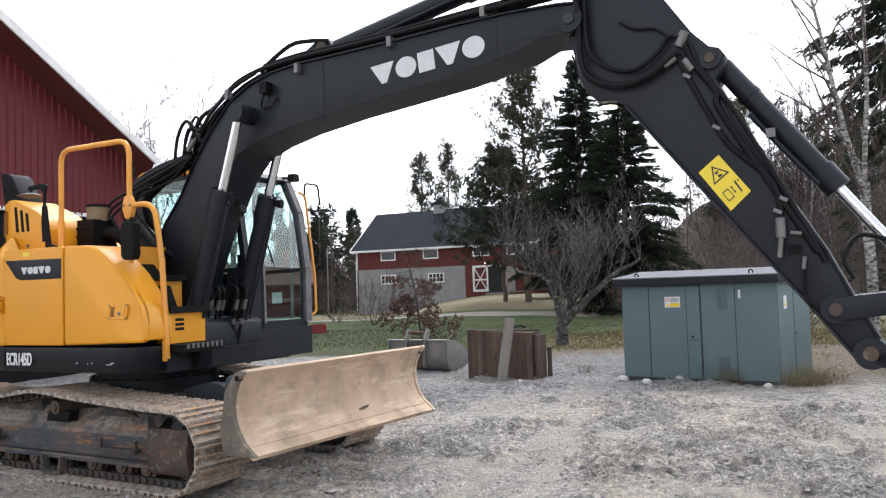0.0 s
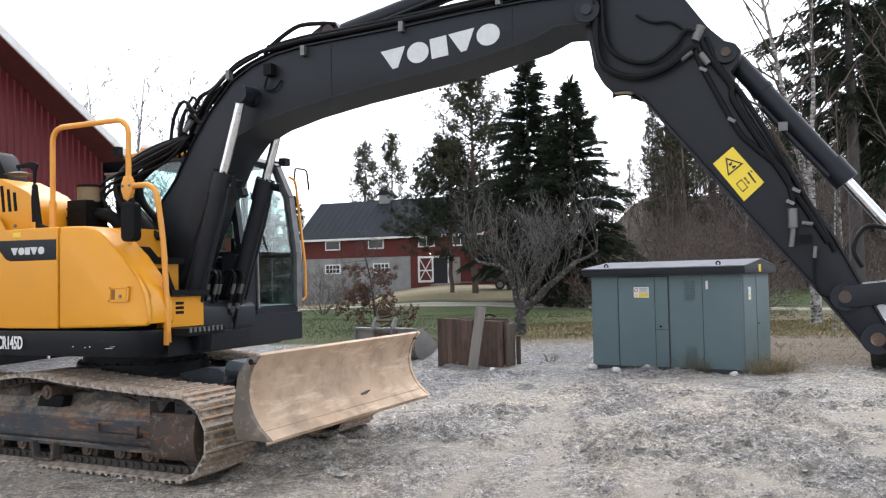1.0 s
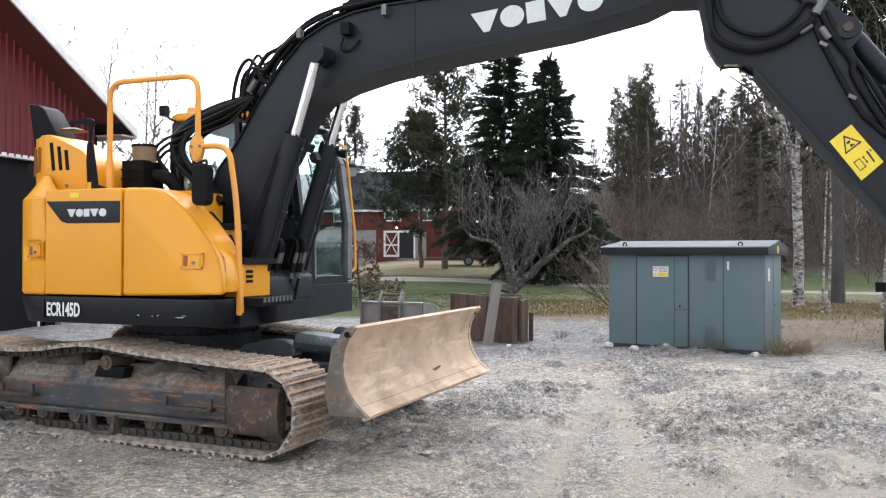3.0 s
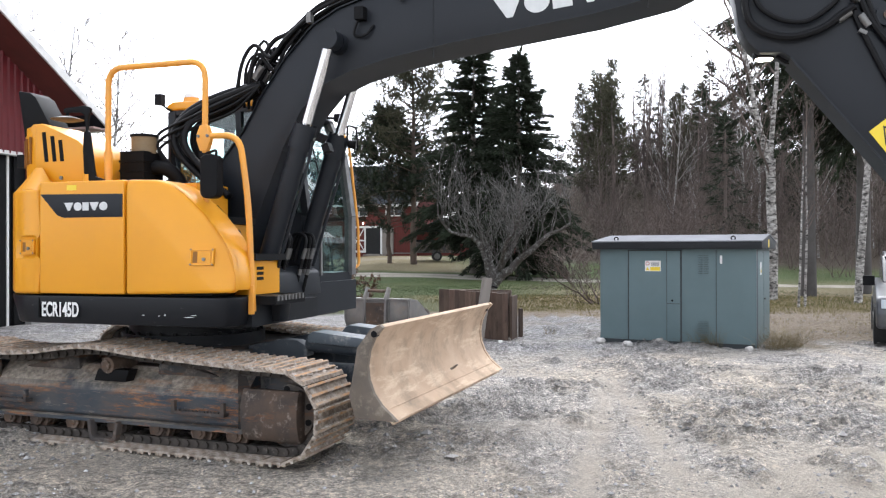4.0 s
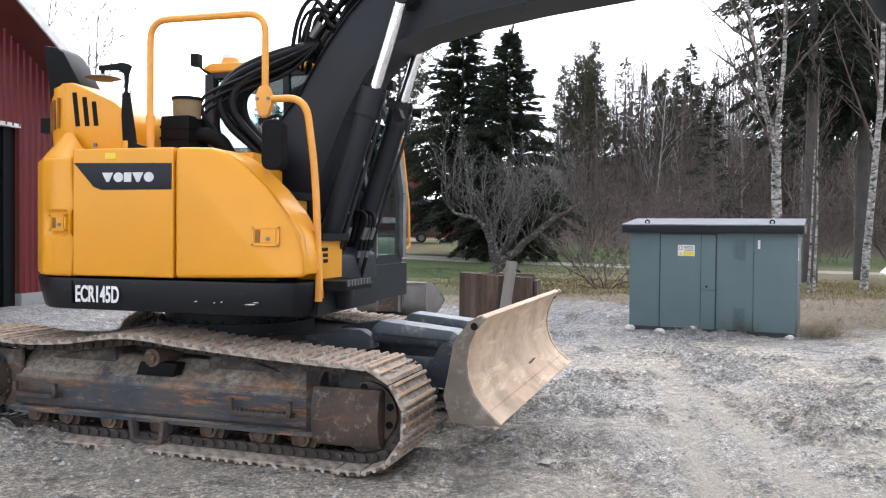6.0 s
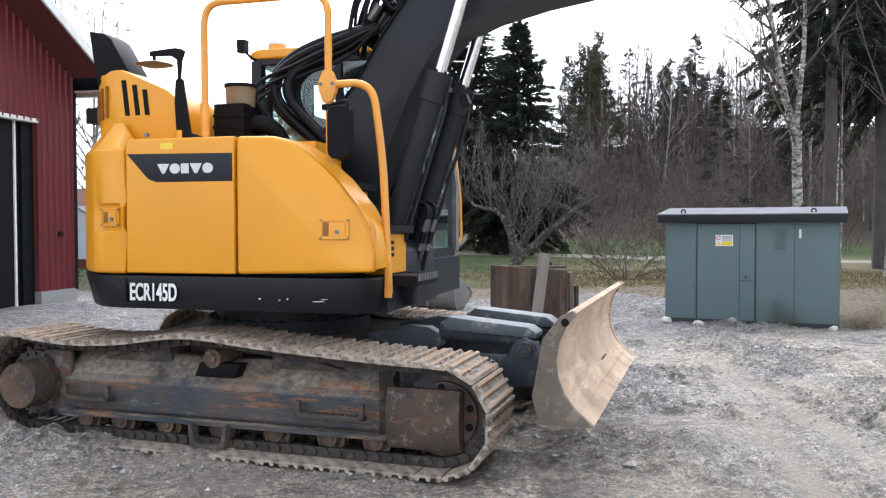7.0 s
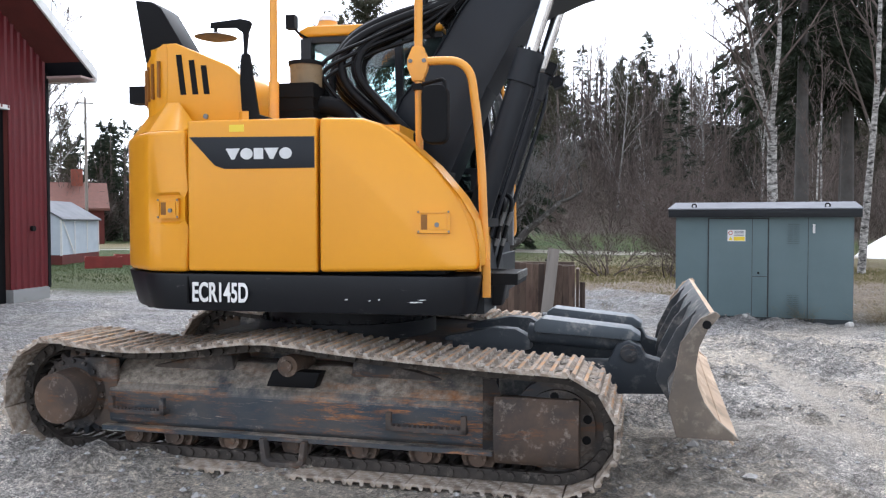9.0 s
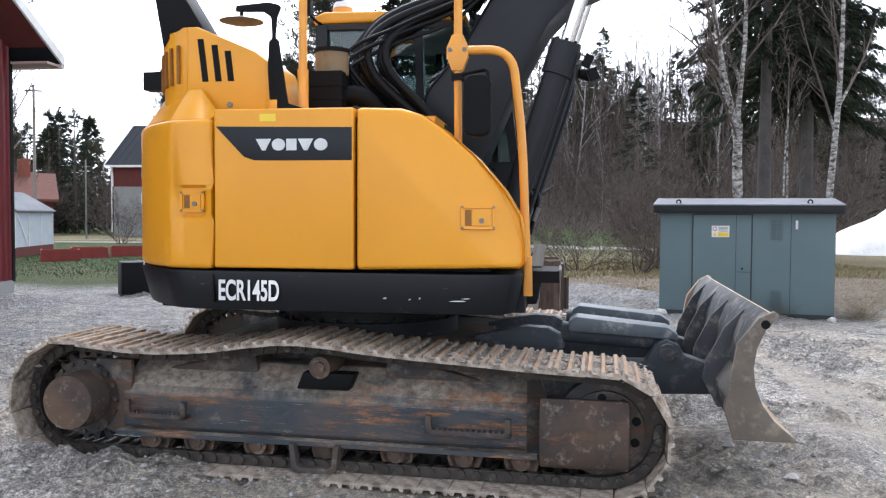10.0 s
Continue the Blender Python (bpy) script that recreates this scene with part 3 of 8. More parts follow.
def rib_wall(x0, x1, z0, ztop, name, y=0.0):
    """Upright sheet ribs, each cut at the roof line."""
    b = bmesh.new()
    p = 0.165
    prof = [(0.0, 0.0), (0.085, 0.0), (0.105, -0.032), (0.145, -0.032)]
    n = int((x1 - x0) / p)
    xs = [(x0 + i * p + a, q) for i in range(n + 1) for a, q in prof if x0 + i * p + a <= x1]
    lo = [b.verts.new((x, y + q, z0)) for x, q in xs]
    hi = [b.verts.new((x, y + q, ztop(x))) for x, q in xs]
    lo2 = [b.verts.new((x, y + q + 0.01, z0)) for x, q in xs]
    hi2 = [b.verts.new((x, y + q + 0.01, ztop(x))) for x, q in xs]
    for i in range(len(xs) - 1):
        b.faces.new((lo[i], lo[i + 1], hi[i + 1], hi[i]))
        b.faces.new((lo2[i + 1], lo2[i], hi2[i], hi2[i + 1]))
    return part(name, b, RED, barn, smooth=20)


def roof_z(x):
    return WALL_H + 0.18 - abs(-6.0 - x) * SL + 6.0 * SL


DX0, DX1, DZ = -4.9, -0.95, 3.35
rib_wall(DX1, 0.0, 0.32, roof_z, "wall_sheet")
rib_wall(DX0, DX1, DZ, roof_z, "wall_sheet")
rib_wall(-12.0, DX0, 0.32, roof_z, "wall_sheet")
b = prism([(0.0, 0.32), (0, roof_z(0)), (-6, roof_z(-6)), (-12, roof_z(-12)), (-12, 0.32), (DX0, 0.32), (DX0, DZ), (DX1, DZ), (DX1, 0.32)], 0.02, 0.14)
part("wall_core", b, RED_WOOD, barn)
part("side_wall", box(-0.14, 0.0, 0.14, 16.0, 0.32, 4.15), RED_WOOD, barn)
part("side_wall", box(-12.0, -11.86, 0.14, 16.0, 0.32, 4.15), RED_WOOD, barn)
part("rear_wall", box(-12.0, 0.0, 15.86, 16.0, 0.32, 4.15), RED_WOOD, barn)
part("corner_trim", box(-0.02, 0.05, -0.05, 0.06, 0.3, 4.1, 0.006), BLACK, barn, "dark corner flashing")
b = box(DX1, 0.02, -0.04, 0.2, -0.2, 0.32, 0.02)
part("plinth", b, CONCRETE, barn, "stained concrete plinth")
part("plinth", box(-12.0, DX0, -0.04, 0.2, -0.2, 0.32, 0.02), CONCRETE, barn)
part("threshold", box(DX0, DX1, -0.12, 0.3, -0.2, 0.06, 0.02), CONCRETE, barn)
part("sliding_door", box(DX0, DX1 - 0.28, 0.16, 0.22, 0.06, DZ, 0.01), BLACK, barn, "black sliding door, closed")
part("door_edge", box(DX1 - 0.42, DX1 - 0.38, 0.13, 0.17, 0.06, DZ - 0.02, 0.005), WHITE_TRIM, barn, "pale upright door edge")
part("door_jamb", box(DX1 - 0.28, DX1, 0.10, 0.25, 0.06, DZ, 0.005), BLACK, barn)
part("door_head", box(DX0, DX1, -0.03, 0.14, DZ - 0.02, DZ + 0.05, 0.005), WHITE_TRIM, barn)
part("hasp", cyl((-0.45, -0.035, 1.35), (-0.45, -0.09, 1.35), 0.05, n=12, w=0.01), BLACK, barn, "small black knob on the red wall")
# roof with rake and eave overhangs
OV, OE = 0.72, 0.42
for sgn in (0, 1):
    pts = [(-6.0, roof_z(-6) + 0.10), (OE, roof_z(OE) + 0.10), (OE, roof_z(OE) - 0.02), (-6.0, roof_z(-6) - 0.02)]
    if sgn:
        pts = [(-12.0 - x, z) for x, z in pts]
    part("roof_slab", prism(pts, -OV, 16.5), ROOF_DARK, barn)
    rk = [(-6.0, roof_z(-6) + 0.13), (OE + 0.02, roof_z(OE) + 0.12), (OE + 0.02, roof_z(OE) - 0.05), (-6.0, roof_z(-6) - 0.07)]
    if sgn:
        rk = [(-12.0 - x, z) for x, z in rk]
    part("rake_board", prism(rk, -OV - 0.04, -OV), WHITE_TRIM, barn, "white rake board along the roof edge")
part("eave_soffit", box(0.0, OE, -OV + 0.01, 16.4, roof_z(OE) - 0.07, roof_z(OE) - 0.03), mat("pinkish_soffit", (0.42, 0.30, 0.28), 0.7), barn)
part("gable_soffit", prism([(-6.0, roof_z(-6) - 0.04), (0.0, roof_z(0) - 0.04), (0.0, roof_z(0) - 0.025), (-6, roof_z(-6) - 0.025)], -OV + 0.02, 0.0), RED_WOOD, barn)
part("gable_soffit", prism([(-6.0, roof_z(-6) - 0.04), (-12.0, roof_z(0) - 0.04), (-12.0, roof_z(0) - 0.025), (-6, roof_z(-6) - 0.025)], -OV + 0.02, 0.0), RED_WOOD, barn)
part("gutter_end", box(OE - 0.02, OE + 0.05, -OV - 0.03, 16.5, roof_z(OE) - 0.09, roof_z(OE) + 0.11, 0.01), WHITE_TRIM, barn)

# ---- far red barn on its concrete cellar ----
FARM = pose(-8.1, 75.3, 0, 0, 0, -25.5)
farm = thing("farm_barn", "far red wooden barn over a grey concrete cellar", "barn", FARM)
part("cellar_wall", box(0.35, 11.0, 0.0, 9.0, -1.2, 3.7, 0.02), CONCRETE, farm, "grey concrete cellar wall")
bm_f = bmesh.new()
for i in range(76):
    x = 0.3 + i * 0.225
    z0 = 3.68 if x < 11.0 else 0.6
    box(x, x + 0.205, -0.03, 0.02, z0, 5.55, bm=bm_f)
    box(x + 0.19, x + 0.235, -0.05, -0.02, z0, 5.55, bm=bm_f)
part("board_wall", bm_f, RED_WOOD, farm, "falu red upright boards", smooth=0)
part("wall_core", box(0.32, 17.3, 0.02, 9.0, 3.7, 5.6), RED_WOOD, farm)
part("wall_core", box(11.0, 17.3, 0.02, 9.0, 0.2, 3.7), RED_WOOD, farm)
ROOF_PTS = [(-0.45, 5.42), (4.5, 9.1), (9.5, 5.42), (9.5, 5.28), (4.5, 8.95), (-0.45, 5.28)]
part("roof", prism(ROOF_PTS, -0.15, 17.7, axis="x"), ROOF_DARK, farm, "dark sheet metal roof")
for i in range(30):
    x = 0.1 + i * 0.6
    part("roof_seam", prism([(-0.45, 5.43), (4.5, 9.11), (4.5, 9.13), (-0.45, 5.45)], x - 0.015, x + 0.015, axis="x"), ROOF_DARK, farm)
for x in (-0.2, 17.7):
    part("rake_board", prism([(-0.5, 5.20), (4.5, 8.92), (9.5, 5.2), (9.5, 5.46), (4.5, 9.18), (-0.5, 5.46)], x, x + 0.06, axis="x"), WHITE_TRIM, farm)
for x in (0.3, 17.25):
    part("gable_wall", prism([(0.02, 5.5), (4.5, 8.95), (9.0, 5.5)], x, x + 0.08, axis="x"), RED_WOOD, farm)
part("eave_board", box(-0.15, 17.7, -0.5, -0.44, 5.22, 5.40), WHITE_TRIM, farm)
part("corner_board", box(0.2, 0.36, -0.08, 0.0, 3.7, 5.3), WHITE_TRIM, farm)
part("down_pipe", cyl((0.25, -0.12, 0.0), (0.25, -0.12, 5.2), 0.05, n=8), WHITE_TRIM, farm)
part("chimney", box(6.2, 7.3, 4.0, 5.0, 8.6, 9.55, 0.03), CONCRETE, farm, "grey brick chimney with a cap")
part("chimney_cap", prism([(6.05, 9.55), (7.45, 9.55), (7.2, 9.85), (6.3, 9.85)], 3.85, 5.15), ROOF_DARK, farm)


def far_window(x0, x1, z0, z1, bars):
    wn_ = part("window", box(x0, x1, -0.09, -0.055, z0, z1), mat("dark_window_glass", (0.02, 0.023, 0.027), 0.15), farm, "small white-framed window")
    for q in ((x0 - 0.1, x1 + 0.1, z0 - 0.1, z0), (x0 - 0.1, x1 + 0.1, z1, z1 + 0.1), (x0 - 0.1, x0, z0, z1), (x1, x1 + 0.1, z0, z1)):
        part("window_frame", box(q[0], q[1], -0.12, -0.03, q[2], q[3]), WHITE_TRIM, wn_)
    for i in range(1, bars):
        x = x0 + (x1 - x0) * i / bars
        part("glazing_bar", box(x - 0.03, x + 0.03, -0.11, -0.088, z0, z1), WHITE_TRIM, wn_)
    if bars > 2:
        part("glazing_bar", box(x0, x1, -0.108, -0.088, (z0 + z1) / 2 - 0.025, (z0 + z1) / 2 + 0.025), WHITE_TRIM, wn_)


for x in (2.9, 7.15, 11.9, 15.0):
    far_window(x, x + 1.3, 4.5, 5.15, 1 if x < 11 else 2)
for x in (2.85, 7.6):
    far_window(x, x + 1.35, 2.4, 3.05, 4)
# the doorway's inner shade is a near-black panel on the wall
part("door_opening", box(13.15, 14.45, -0.09, -0.05, 1.2, 3.45), DARK_IN, farm, "dark panel painted as the shaded inside of an open doorway")
for q in ((11.75, 14.65, 3.45, 3.62), (11.75, 11.9, 1.4, 3.45), (13.02, 13.16, 1.4, 3.45), (14.45, 14.6, 1.2, 3.45), (11.75, 13.1, 1.4, 1.58), (11.9, 13.05, 2.35, 2.47)):
    part("door_trim", box(q[0], q[1], -0.13, -0.05, q[2], q[3]), WHITE_TRIM, farm, "white door board")
for za, zb in ((1.5, 3.5), (3.5, 1.5)):
    part("door_trim", prism([(11.85, za - 0.07), (13.05, zb - 0.07), (13.05, zb + 0.07), (11.85, za + 0.07)], -0.145, -0.11), WHITE_TRIM, farm)
part("door_leaf", box(14.62, 15.6, -0.16, -0.10, 1.25, 3.45), GREY_WOOD, farm, "weathered grey door leaf, folded open")
part("door_lamp", cyl((12.95, -0.14, 3.86), (12.95, -0.24, 3.82), 0.035, 0.05, n=10), LAMP_GLOW, farm, "small lit lamp over the door")
for i_, (x, z) in enumerate(((13.3, 1.25), (13.7, 1.3), (14.1, 1.24))):
    part("plank", box(x - 0.1, x + 0.9, -0.9 - 0.2 * i_, -0.2, z - 0.12, z), GREY_WOOD, farm)
# low lean-to beyond
part("lean_to", box(17.3, 25.0, 1.0, 8.0, 0.3, 3.2), RED_WOOD, farm, "low red lean-to")
part("lean_to_roof", prism([(0.6, 3.1), (8.3, 4.4), (8.3, 4.55), (0.6, 3.25)], 17.3, 25.3, axis="x"), ROOF_DARK, farm)


# ---- the excavator: x ahead, y to its left, z up, from the swing centre on the ground ----
EX = pose(-2.948, 8.391, 0, 0, 0, -27.5)
UC = pose(0, 0, 0, 0, 0, -2.5)
ex = thing("excavator", "yellow and dark grey crawler excavator with a dozer blade", "excavator", EX)


def side(f, label=""):
    """Runs f for the near (-1) and the far (+1) side."""
    return [f(-1), f(1)]


# running gear -------------------------------------------------------------
SPR, IDL, RAD, RAD_S = (-1.425, 0.385), (1.61, 0.355), 0.305, 0.345


def track_path():
    """Closed loop of (x, z) on which the shoes' inner faces lie."""
    pts = [(x, 0.045) for x in np.linspace(SPR[0] + 0.12, IDL[0], 30)]
    pts += [(IDL[0] + RAD * math.sin(a), IDL[1] - RAD * math.cos(a)) for a in np.linspace(0.05, math.pi - 0.1, 22)]
    top = [(1.30, 0.672), (0.9, 0.695), (0.45, 0.725), (0.05, 0.762), (-0.2, 0.757), (-0.6, 0.705), (-1.0, 0.69)]
    pts += [(p.x, p.y) for p in smooth_path([(IDL[0] + 0.02, IDL[1] + RAD, 0), *[(a, b, 0) for a, b in top], (SPR[0], SPR[1] + RAD_S - 0.005, 0)], 6)]
    pts += [(SPR[0] - RAD_S * math.sin(a), SPR[1] + RAD_S * math.cos(a)) for a in np.linspace(0.1, math.pi * 0.93, 22)]
    return pts


def loop_samples(n):
    p = np.array(track_path() + track_path()[:1])
    seg = np.hypot(*np.diff(p, axis=0).T)
    s = np.concatenate([[0], np.cumsum(seg)])
    out = []
    for q in np.linspace(0, s[-1], n, endpoint=False):
        e = 0.06
        a = [np.interp((q - e) % s[-1], s, p[:, i]) for i in (0, 1)]
        b = [np.interp((q + e) % s[-1], s, p[:, i]) for i in (0, 1)]
        c = [np.interp(q, s, p[:, i]) for i in (0, 1)]
        out.append((c, math.atan2(b[1] - a[1], b[0] - a[0])))
    return out, s[-1]


N_SHOE = 48
shoe_at, loop_len = loop_samples(N_SHOE)
PITCH = loop_len / N_SHOE
w = PITCH / 2 - 0.003
# cross-section of a triple-grouser shoe, outward is -z
shoe_pts = [(-w - 0.012, -0.012), (-w, 0.0), (w, 0.0), (w, -0.012), (w - 0.004, -0.034), (w - 0.022, -0.034), (w - 0.03, -0.014),
            (0.014, -0.014), (0.009, -0.032), (-0.009, -0.032), (-0.014, -0.014), (-w + 0.03, -0.014), (-w + 0.024, -0.032), (-w + 0.006, -0.032)]
shoe_bm = prism(shoe_pts, -0.295, 0.295)
for f in shoe_bm.faces:
    f.material_index = 1 if (len(f.verts) == 4 and all(v.co.z < -0.03 for v in f.verts)) else 0
shoe_me = bpy.data.meshes.new("track_shoe")
bmesh.ops.recalc_face_normals(shoe_bm, faces=shoe_bm.faces)
shoe_bm.to_mesh(shoe_me)
shoe_bm.free()
shoe_me.materials.append(TRACK_IRON)
shoe_me.materials.append(GROUSER)


# a rough six-cornered crumb
oct_ = np.array([(1, 0, 0), (0, 1, 0), (-1, 0, 0), (0, -1, 0), (0, 0, 1), (0, 0, -0.6)], float)
oct_f = [(0, 1, 4), (1, 2, 4), (2, 3, 4), (3, 0, 4), (1, 0, 5), (2, 1, 5), (3, 2, 5), (0, 3, 5)]
CHAIN_IRON = mat("grimy_chain_iron", (0.032, 0.028, 0.025), 0.7, spec=0.3, var=(0.06, 0.05, 0.043), vscale=9, dirt=(0.21, 0.185, 0.16), dscale=16, damt=0.32, bump=0.004, bscale=60)
TRACK_MUD = mat("dried_track_mud", (0.34, 0.30, 0.26), 0.95, spec=0.1, var=(0.20, 0.175, 0.15), vscale=3, island=0.4)


def running_gear(s):
    y = s * 0.995
    out = s * 0.3
    # chain with its links and bolts
    b = bmesh.new()
    for (x, z), a in loop_samples(N_SHOE * 2)[0]:
        m = UC @ pose(x, y, z) @ Matrix.Rotation(-a, 4, "Y")
        for dy in (-0.11, 0.11):
            box(-0.052, 0.052, dy - 0.022, dy + 0.022, 0.002, 0.062, bm=b, m=m)
        cyl((0.04, -0.15, 0.035), (0.04, 0.15, 0.035), 0.024, n=8, bm=b, m=m)
    chain = part("track", b, CHAIN_IRON, ex, "muddy steel crawler track with rusty triple-grouser shoes")
    for (x, z), a in shoe_at:
        o = new("track_shoe", shoe_me)
        o.parent = chain
        j = random.uniform(-0.5, 0.5)
        o.matrix_basis = UC @ pose(x, y, z) @ Matrix.Rotation(-a + radians(j), 4, "Y")
    # dried mud and grit lying on the upper run
    rm = np.random.default_rng(17 + s)
    mv, mf = [], []
    top_run = [c_ for c_, a_ in shoe_at if c_[1] > 0.55]
    for k_ in range(900):
        c_ = top_run[int(rm.integers(len(top_run)))]
        if rm.random() > 0.30 + 0.70 * float(step01(0.2, 1.3, abs(c_[0] + 0.15))):
            continue
        r_ = 0.006 + 0.020 * rm.random() ** 2
        p_ = oct_ * rm.uniform(0.6, 1.3, (6, 1)) * (r_ * rm.uniform(0.8, 1.7), r_ * rm.uniform(0.8, 1.8), r_ * 0.6)
        p_ = p_ + (c_[0] + rm.uniform(-0.09, 0.09), y + rm.uniform(-0.285, 0.285), c_[1] + 0.020)
        mf += [(a_ + len(mv) * 6, b_ + len(mv) * 6, d_ + len(mv) * 6) for a_, b_, d_ in oct_f]
        mv.append(p_)
    mud = raw("dried_mud", np.concatenate(mv), mf, TRACK_MUD, chain, "dried grey mud crumbs on the track")
    mud.matrix_basis = UC
    tagged(mud, "dried grey mud crumbs on the track", kind="stuff")
    # side frame: sloped top plate, upright face, lower flange, with a painted opening under the carrier roller
    prof = [(-0.21, 0.20), (0.16, 0.20), (0.2, 0.235), (0.2, 0.42), (0.17, 0.47), (0.02, 0.60), (-0.21, 0.60)]
    prof = [(p if s > 0 else -p, z) for p, z in prof]
    b = prism([(y + p - s * 0.09, z) for p, z in prof], -1.17, 1.25, 0.012, axis="x")
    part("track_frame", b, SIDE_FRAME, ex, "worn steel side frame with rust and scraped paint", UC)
    fy = y + s * 0.125
    for x0, x1 in ((-1.12, -0.74), (0.66, 1.12)):
        b = bmesh.new()
        box(min(fy, fy + s * 0.06), max(fy, fy + s * 0.06), x0, x1, 0.30, 0.325, 0.004, bm=b, m=Matrix(((0, 1, 0, 0), (1, 0, 0, 0), (0, 0, 1, 0), (0, 0, 0, 1))))
        for xe in (x0, x1 - 0.03):
            box(xe, xe + 0.03, min(fy - 0.03, fy + s * 0.06), max(fy - 0.03, fy + s * 0.06), 0.30, 0.40, 0.004, bm=b)
        for i in range(14):
            xx = x0 + 0.03 + i * (x1 - x0 - 0.06) / 13
            cyl((xx, fy + s * 0.05, 0.325), (xx, fy + s * 0.05, 0.338), 0.008, n=6, bm=b)
        part("step_rail", b, FRAME_IRON, ex, "rusty serrated step welded to the side frame", UC)
    b = box(-1.19, 1.26, min(fy - s * .04, fy + s * 0.03), max(fy - s * .04, fy + s * 0.03), 0.185, 0.212, 0.006)
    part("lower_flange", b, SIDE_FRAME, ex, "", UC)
    # black block in place of the opening's shade
    b = prism([(-0.08, 0.505), (0.22, 0.505), (0.26, 0.60), (-0.04, 0.60)], y + s * 0.06, y + s * 0.16, 0.01)
    part("roller_recess", b, BLACK, ex, "black block painted as the shaded opening below the carrier roller", UC)
    b = cyl((0.06, y - s * 0.1, 0.63), (0.06, y + s * 0.17, 0.63), 0.062, n=20, w=0.01)
    cyl((0.06, y + s * 0.17, 0.63), (0.06, y + s * 0.19, 0.63), 0.035, n=14, bm=b)
    box(0.0, 0.12, min(y - 0.1, y + s * 0.05), max(y - 0.1, y + s * 0.05), 0.52, 0.63, 0.01, bm=b)
    part("carrier_roller", b, RUST, ex, "rusty carrier roller under the sagging track", UC)
    for x in (-0.98, -0.70, -0.33, 0.08, 0.48, 0.86, 1.17):
        b = cyl((x, y - s * 0.14, 0.16), (x, y + s * 0.09, 0.16), 0.078, n=18, w=0.008)
        for e in (0.02, 0.085):
            cyl((x, y + s * (e - 0.02), 0.16), (x, y + s * (e + 0.005), 0.16), 0.095, n=20, bm=b, w=0.006)
        cyl((x, y + s * 0.09, 0.16), (x, y + s * 0.115, 0.16), 0.052, n=14, bm=b, w=0.006)
        cyl((x, y + s * 0.115, 0.16), (x, y + s * 0.125, 0.16), 0.03, n=6, bm=b)
        part("track_roller", b, RUST, ex, "", UC)
    b = prism([(-0.11, 0.205), (-0.08, 0.205), (-0.065, 0.09), (-0.04, 0.075), (0.11, 0.075), (0.135, 0.09), (0.15, 0.205), (0.18, 0.205), (0.165, 0.07), (0.13, 0.045), (-0.06, 0.045), (-0.095, 0.07)], y + s * 0.13, y + s * 0.2, 0.005)
    part("track_guard", b, FRAME_IRON, ex, "steel chain guide bolted under the frame", UC)
    # sprocket with teeth and the final drive
    b = bmesh.new()
    teeth = 21
    ring = []
    for i in range(teeth * 4):
        a = 2 * math.pi * i / (teeth * 4)
        r = 0.275 if i % 4 in (0, 1) else 0.232
        ring.append((SPR[0] + r * math.cos(a), SPR[1] + r * math.sin(a)))
    prism(ring, y - 0.03, y + 0.03, bm=b)
    cyl((SPR[0], y, SPR[1]), (SPR[0], y + s * 0.1, SPR[1]), 0.225, n=28, bm=b, w=0.015)
    for i in range(16):
        a = 2 * math.pi * i / 16
        c = Vector((SPR[0] + 0.205 * math.cos(a), y + s * 0.1, SPR[1] + 0.205 * math.sin(a)))
        cyl(c, c + Vector((0, s * 0.018, 0)), 0.014, n=6, bm=b)
    part("sprocket", b, FRAME_IRON, ex, "", UC)
    b = cyl((SPR[0], y + s * 0.09, SPR[1]), (SPR[0], y + s * 0.27, SPR[1]), 0.165, 0.155, n=36, w=0.02)
    part("final_drive", b, RUST, ex, "rusty round final drive housing", UC)
    b = prism([(-1.36, 0.62), (-1.12, 0.62), (-1.12, 0.2), (-1.2, 0.16), (-1.3, 0.2)], y - 0.1, y + s * 0.06, 0.02)
    part("drive_bracket", b, FRAME_IRON, ex, "", UC)
    # idler wheel with holes, and its plates
    b = cyl((IDL[0], y - s * 0.06, IDL[1]), (IDL[0], y + s * 0.06, IDL[1]), 0.262, n=36, w=0.02)
    cyl((IDL[0], y - s * 0.02, IDL[1]), (IDL[0], y + s * 0.09, IDL[1]), 0.2, n=30, bm=b, w=0.02)
    cyl((IDL[0], y, IDL[1]), (IDL[0], y + s * 0.15, IDL[1]), 0.075, n=20, bm=b, w=0.01)
    idler = part("idler_wheel", b, FRAME_IRON, ex, "", UC)
    for i in range(9):
        a = 2 * math.pi * i / 9 + 0.3
        c = Vector((IDL[0] + 0.165 * math.cos(a), y + s * 0.085, IDL[1] + 0.165 * math.sin(a)))
        part("idler_hole", cyl(c, c + Vector((0, s * 0.012, 0)), 0.024, n=12), BLACK, idler, "", UC)
    # bulged cover plate over the idler yoke
    arc = [(y + s * (0.12 + 0.085 * math.sin(t)), 0.345 + 0.205 * -math.cos(t)) for t in np.linspace(0.25, math.pi - 0.55, 9)]
    arc += [(y + s * 0.02, 0.5), (y + s * 0.02, 0.17)]
    b = prism(arc, 1.27, 1.73, 0.012, axis="x")
    part("idler_cover", b, RUST, ex, "rust-brown rounded idler cover plate", UC)
    # added dark plates that close bright see-through gaps inside the track
    part("inner_web", prism([(1.15, 0.2), (1.45, 0.2), (1.45, 0.66), (1.15, 0.66)], y - s * 0.13, y - s * 0.10, 0.005), BLADE_BACK, ex, "", UC)
    part("inner_web", prism([(-1.32, 0.2), (-1.0, 0.2), (-1.0, 0.68), (-1.32, 0.68)], y - s * 0.13, y - s * 0.10, 0.005), BLADE_BACK, ex, "", UC)
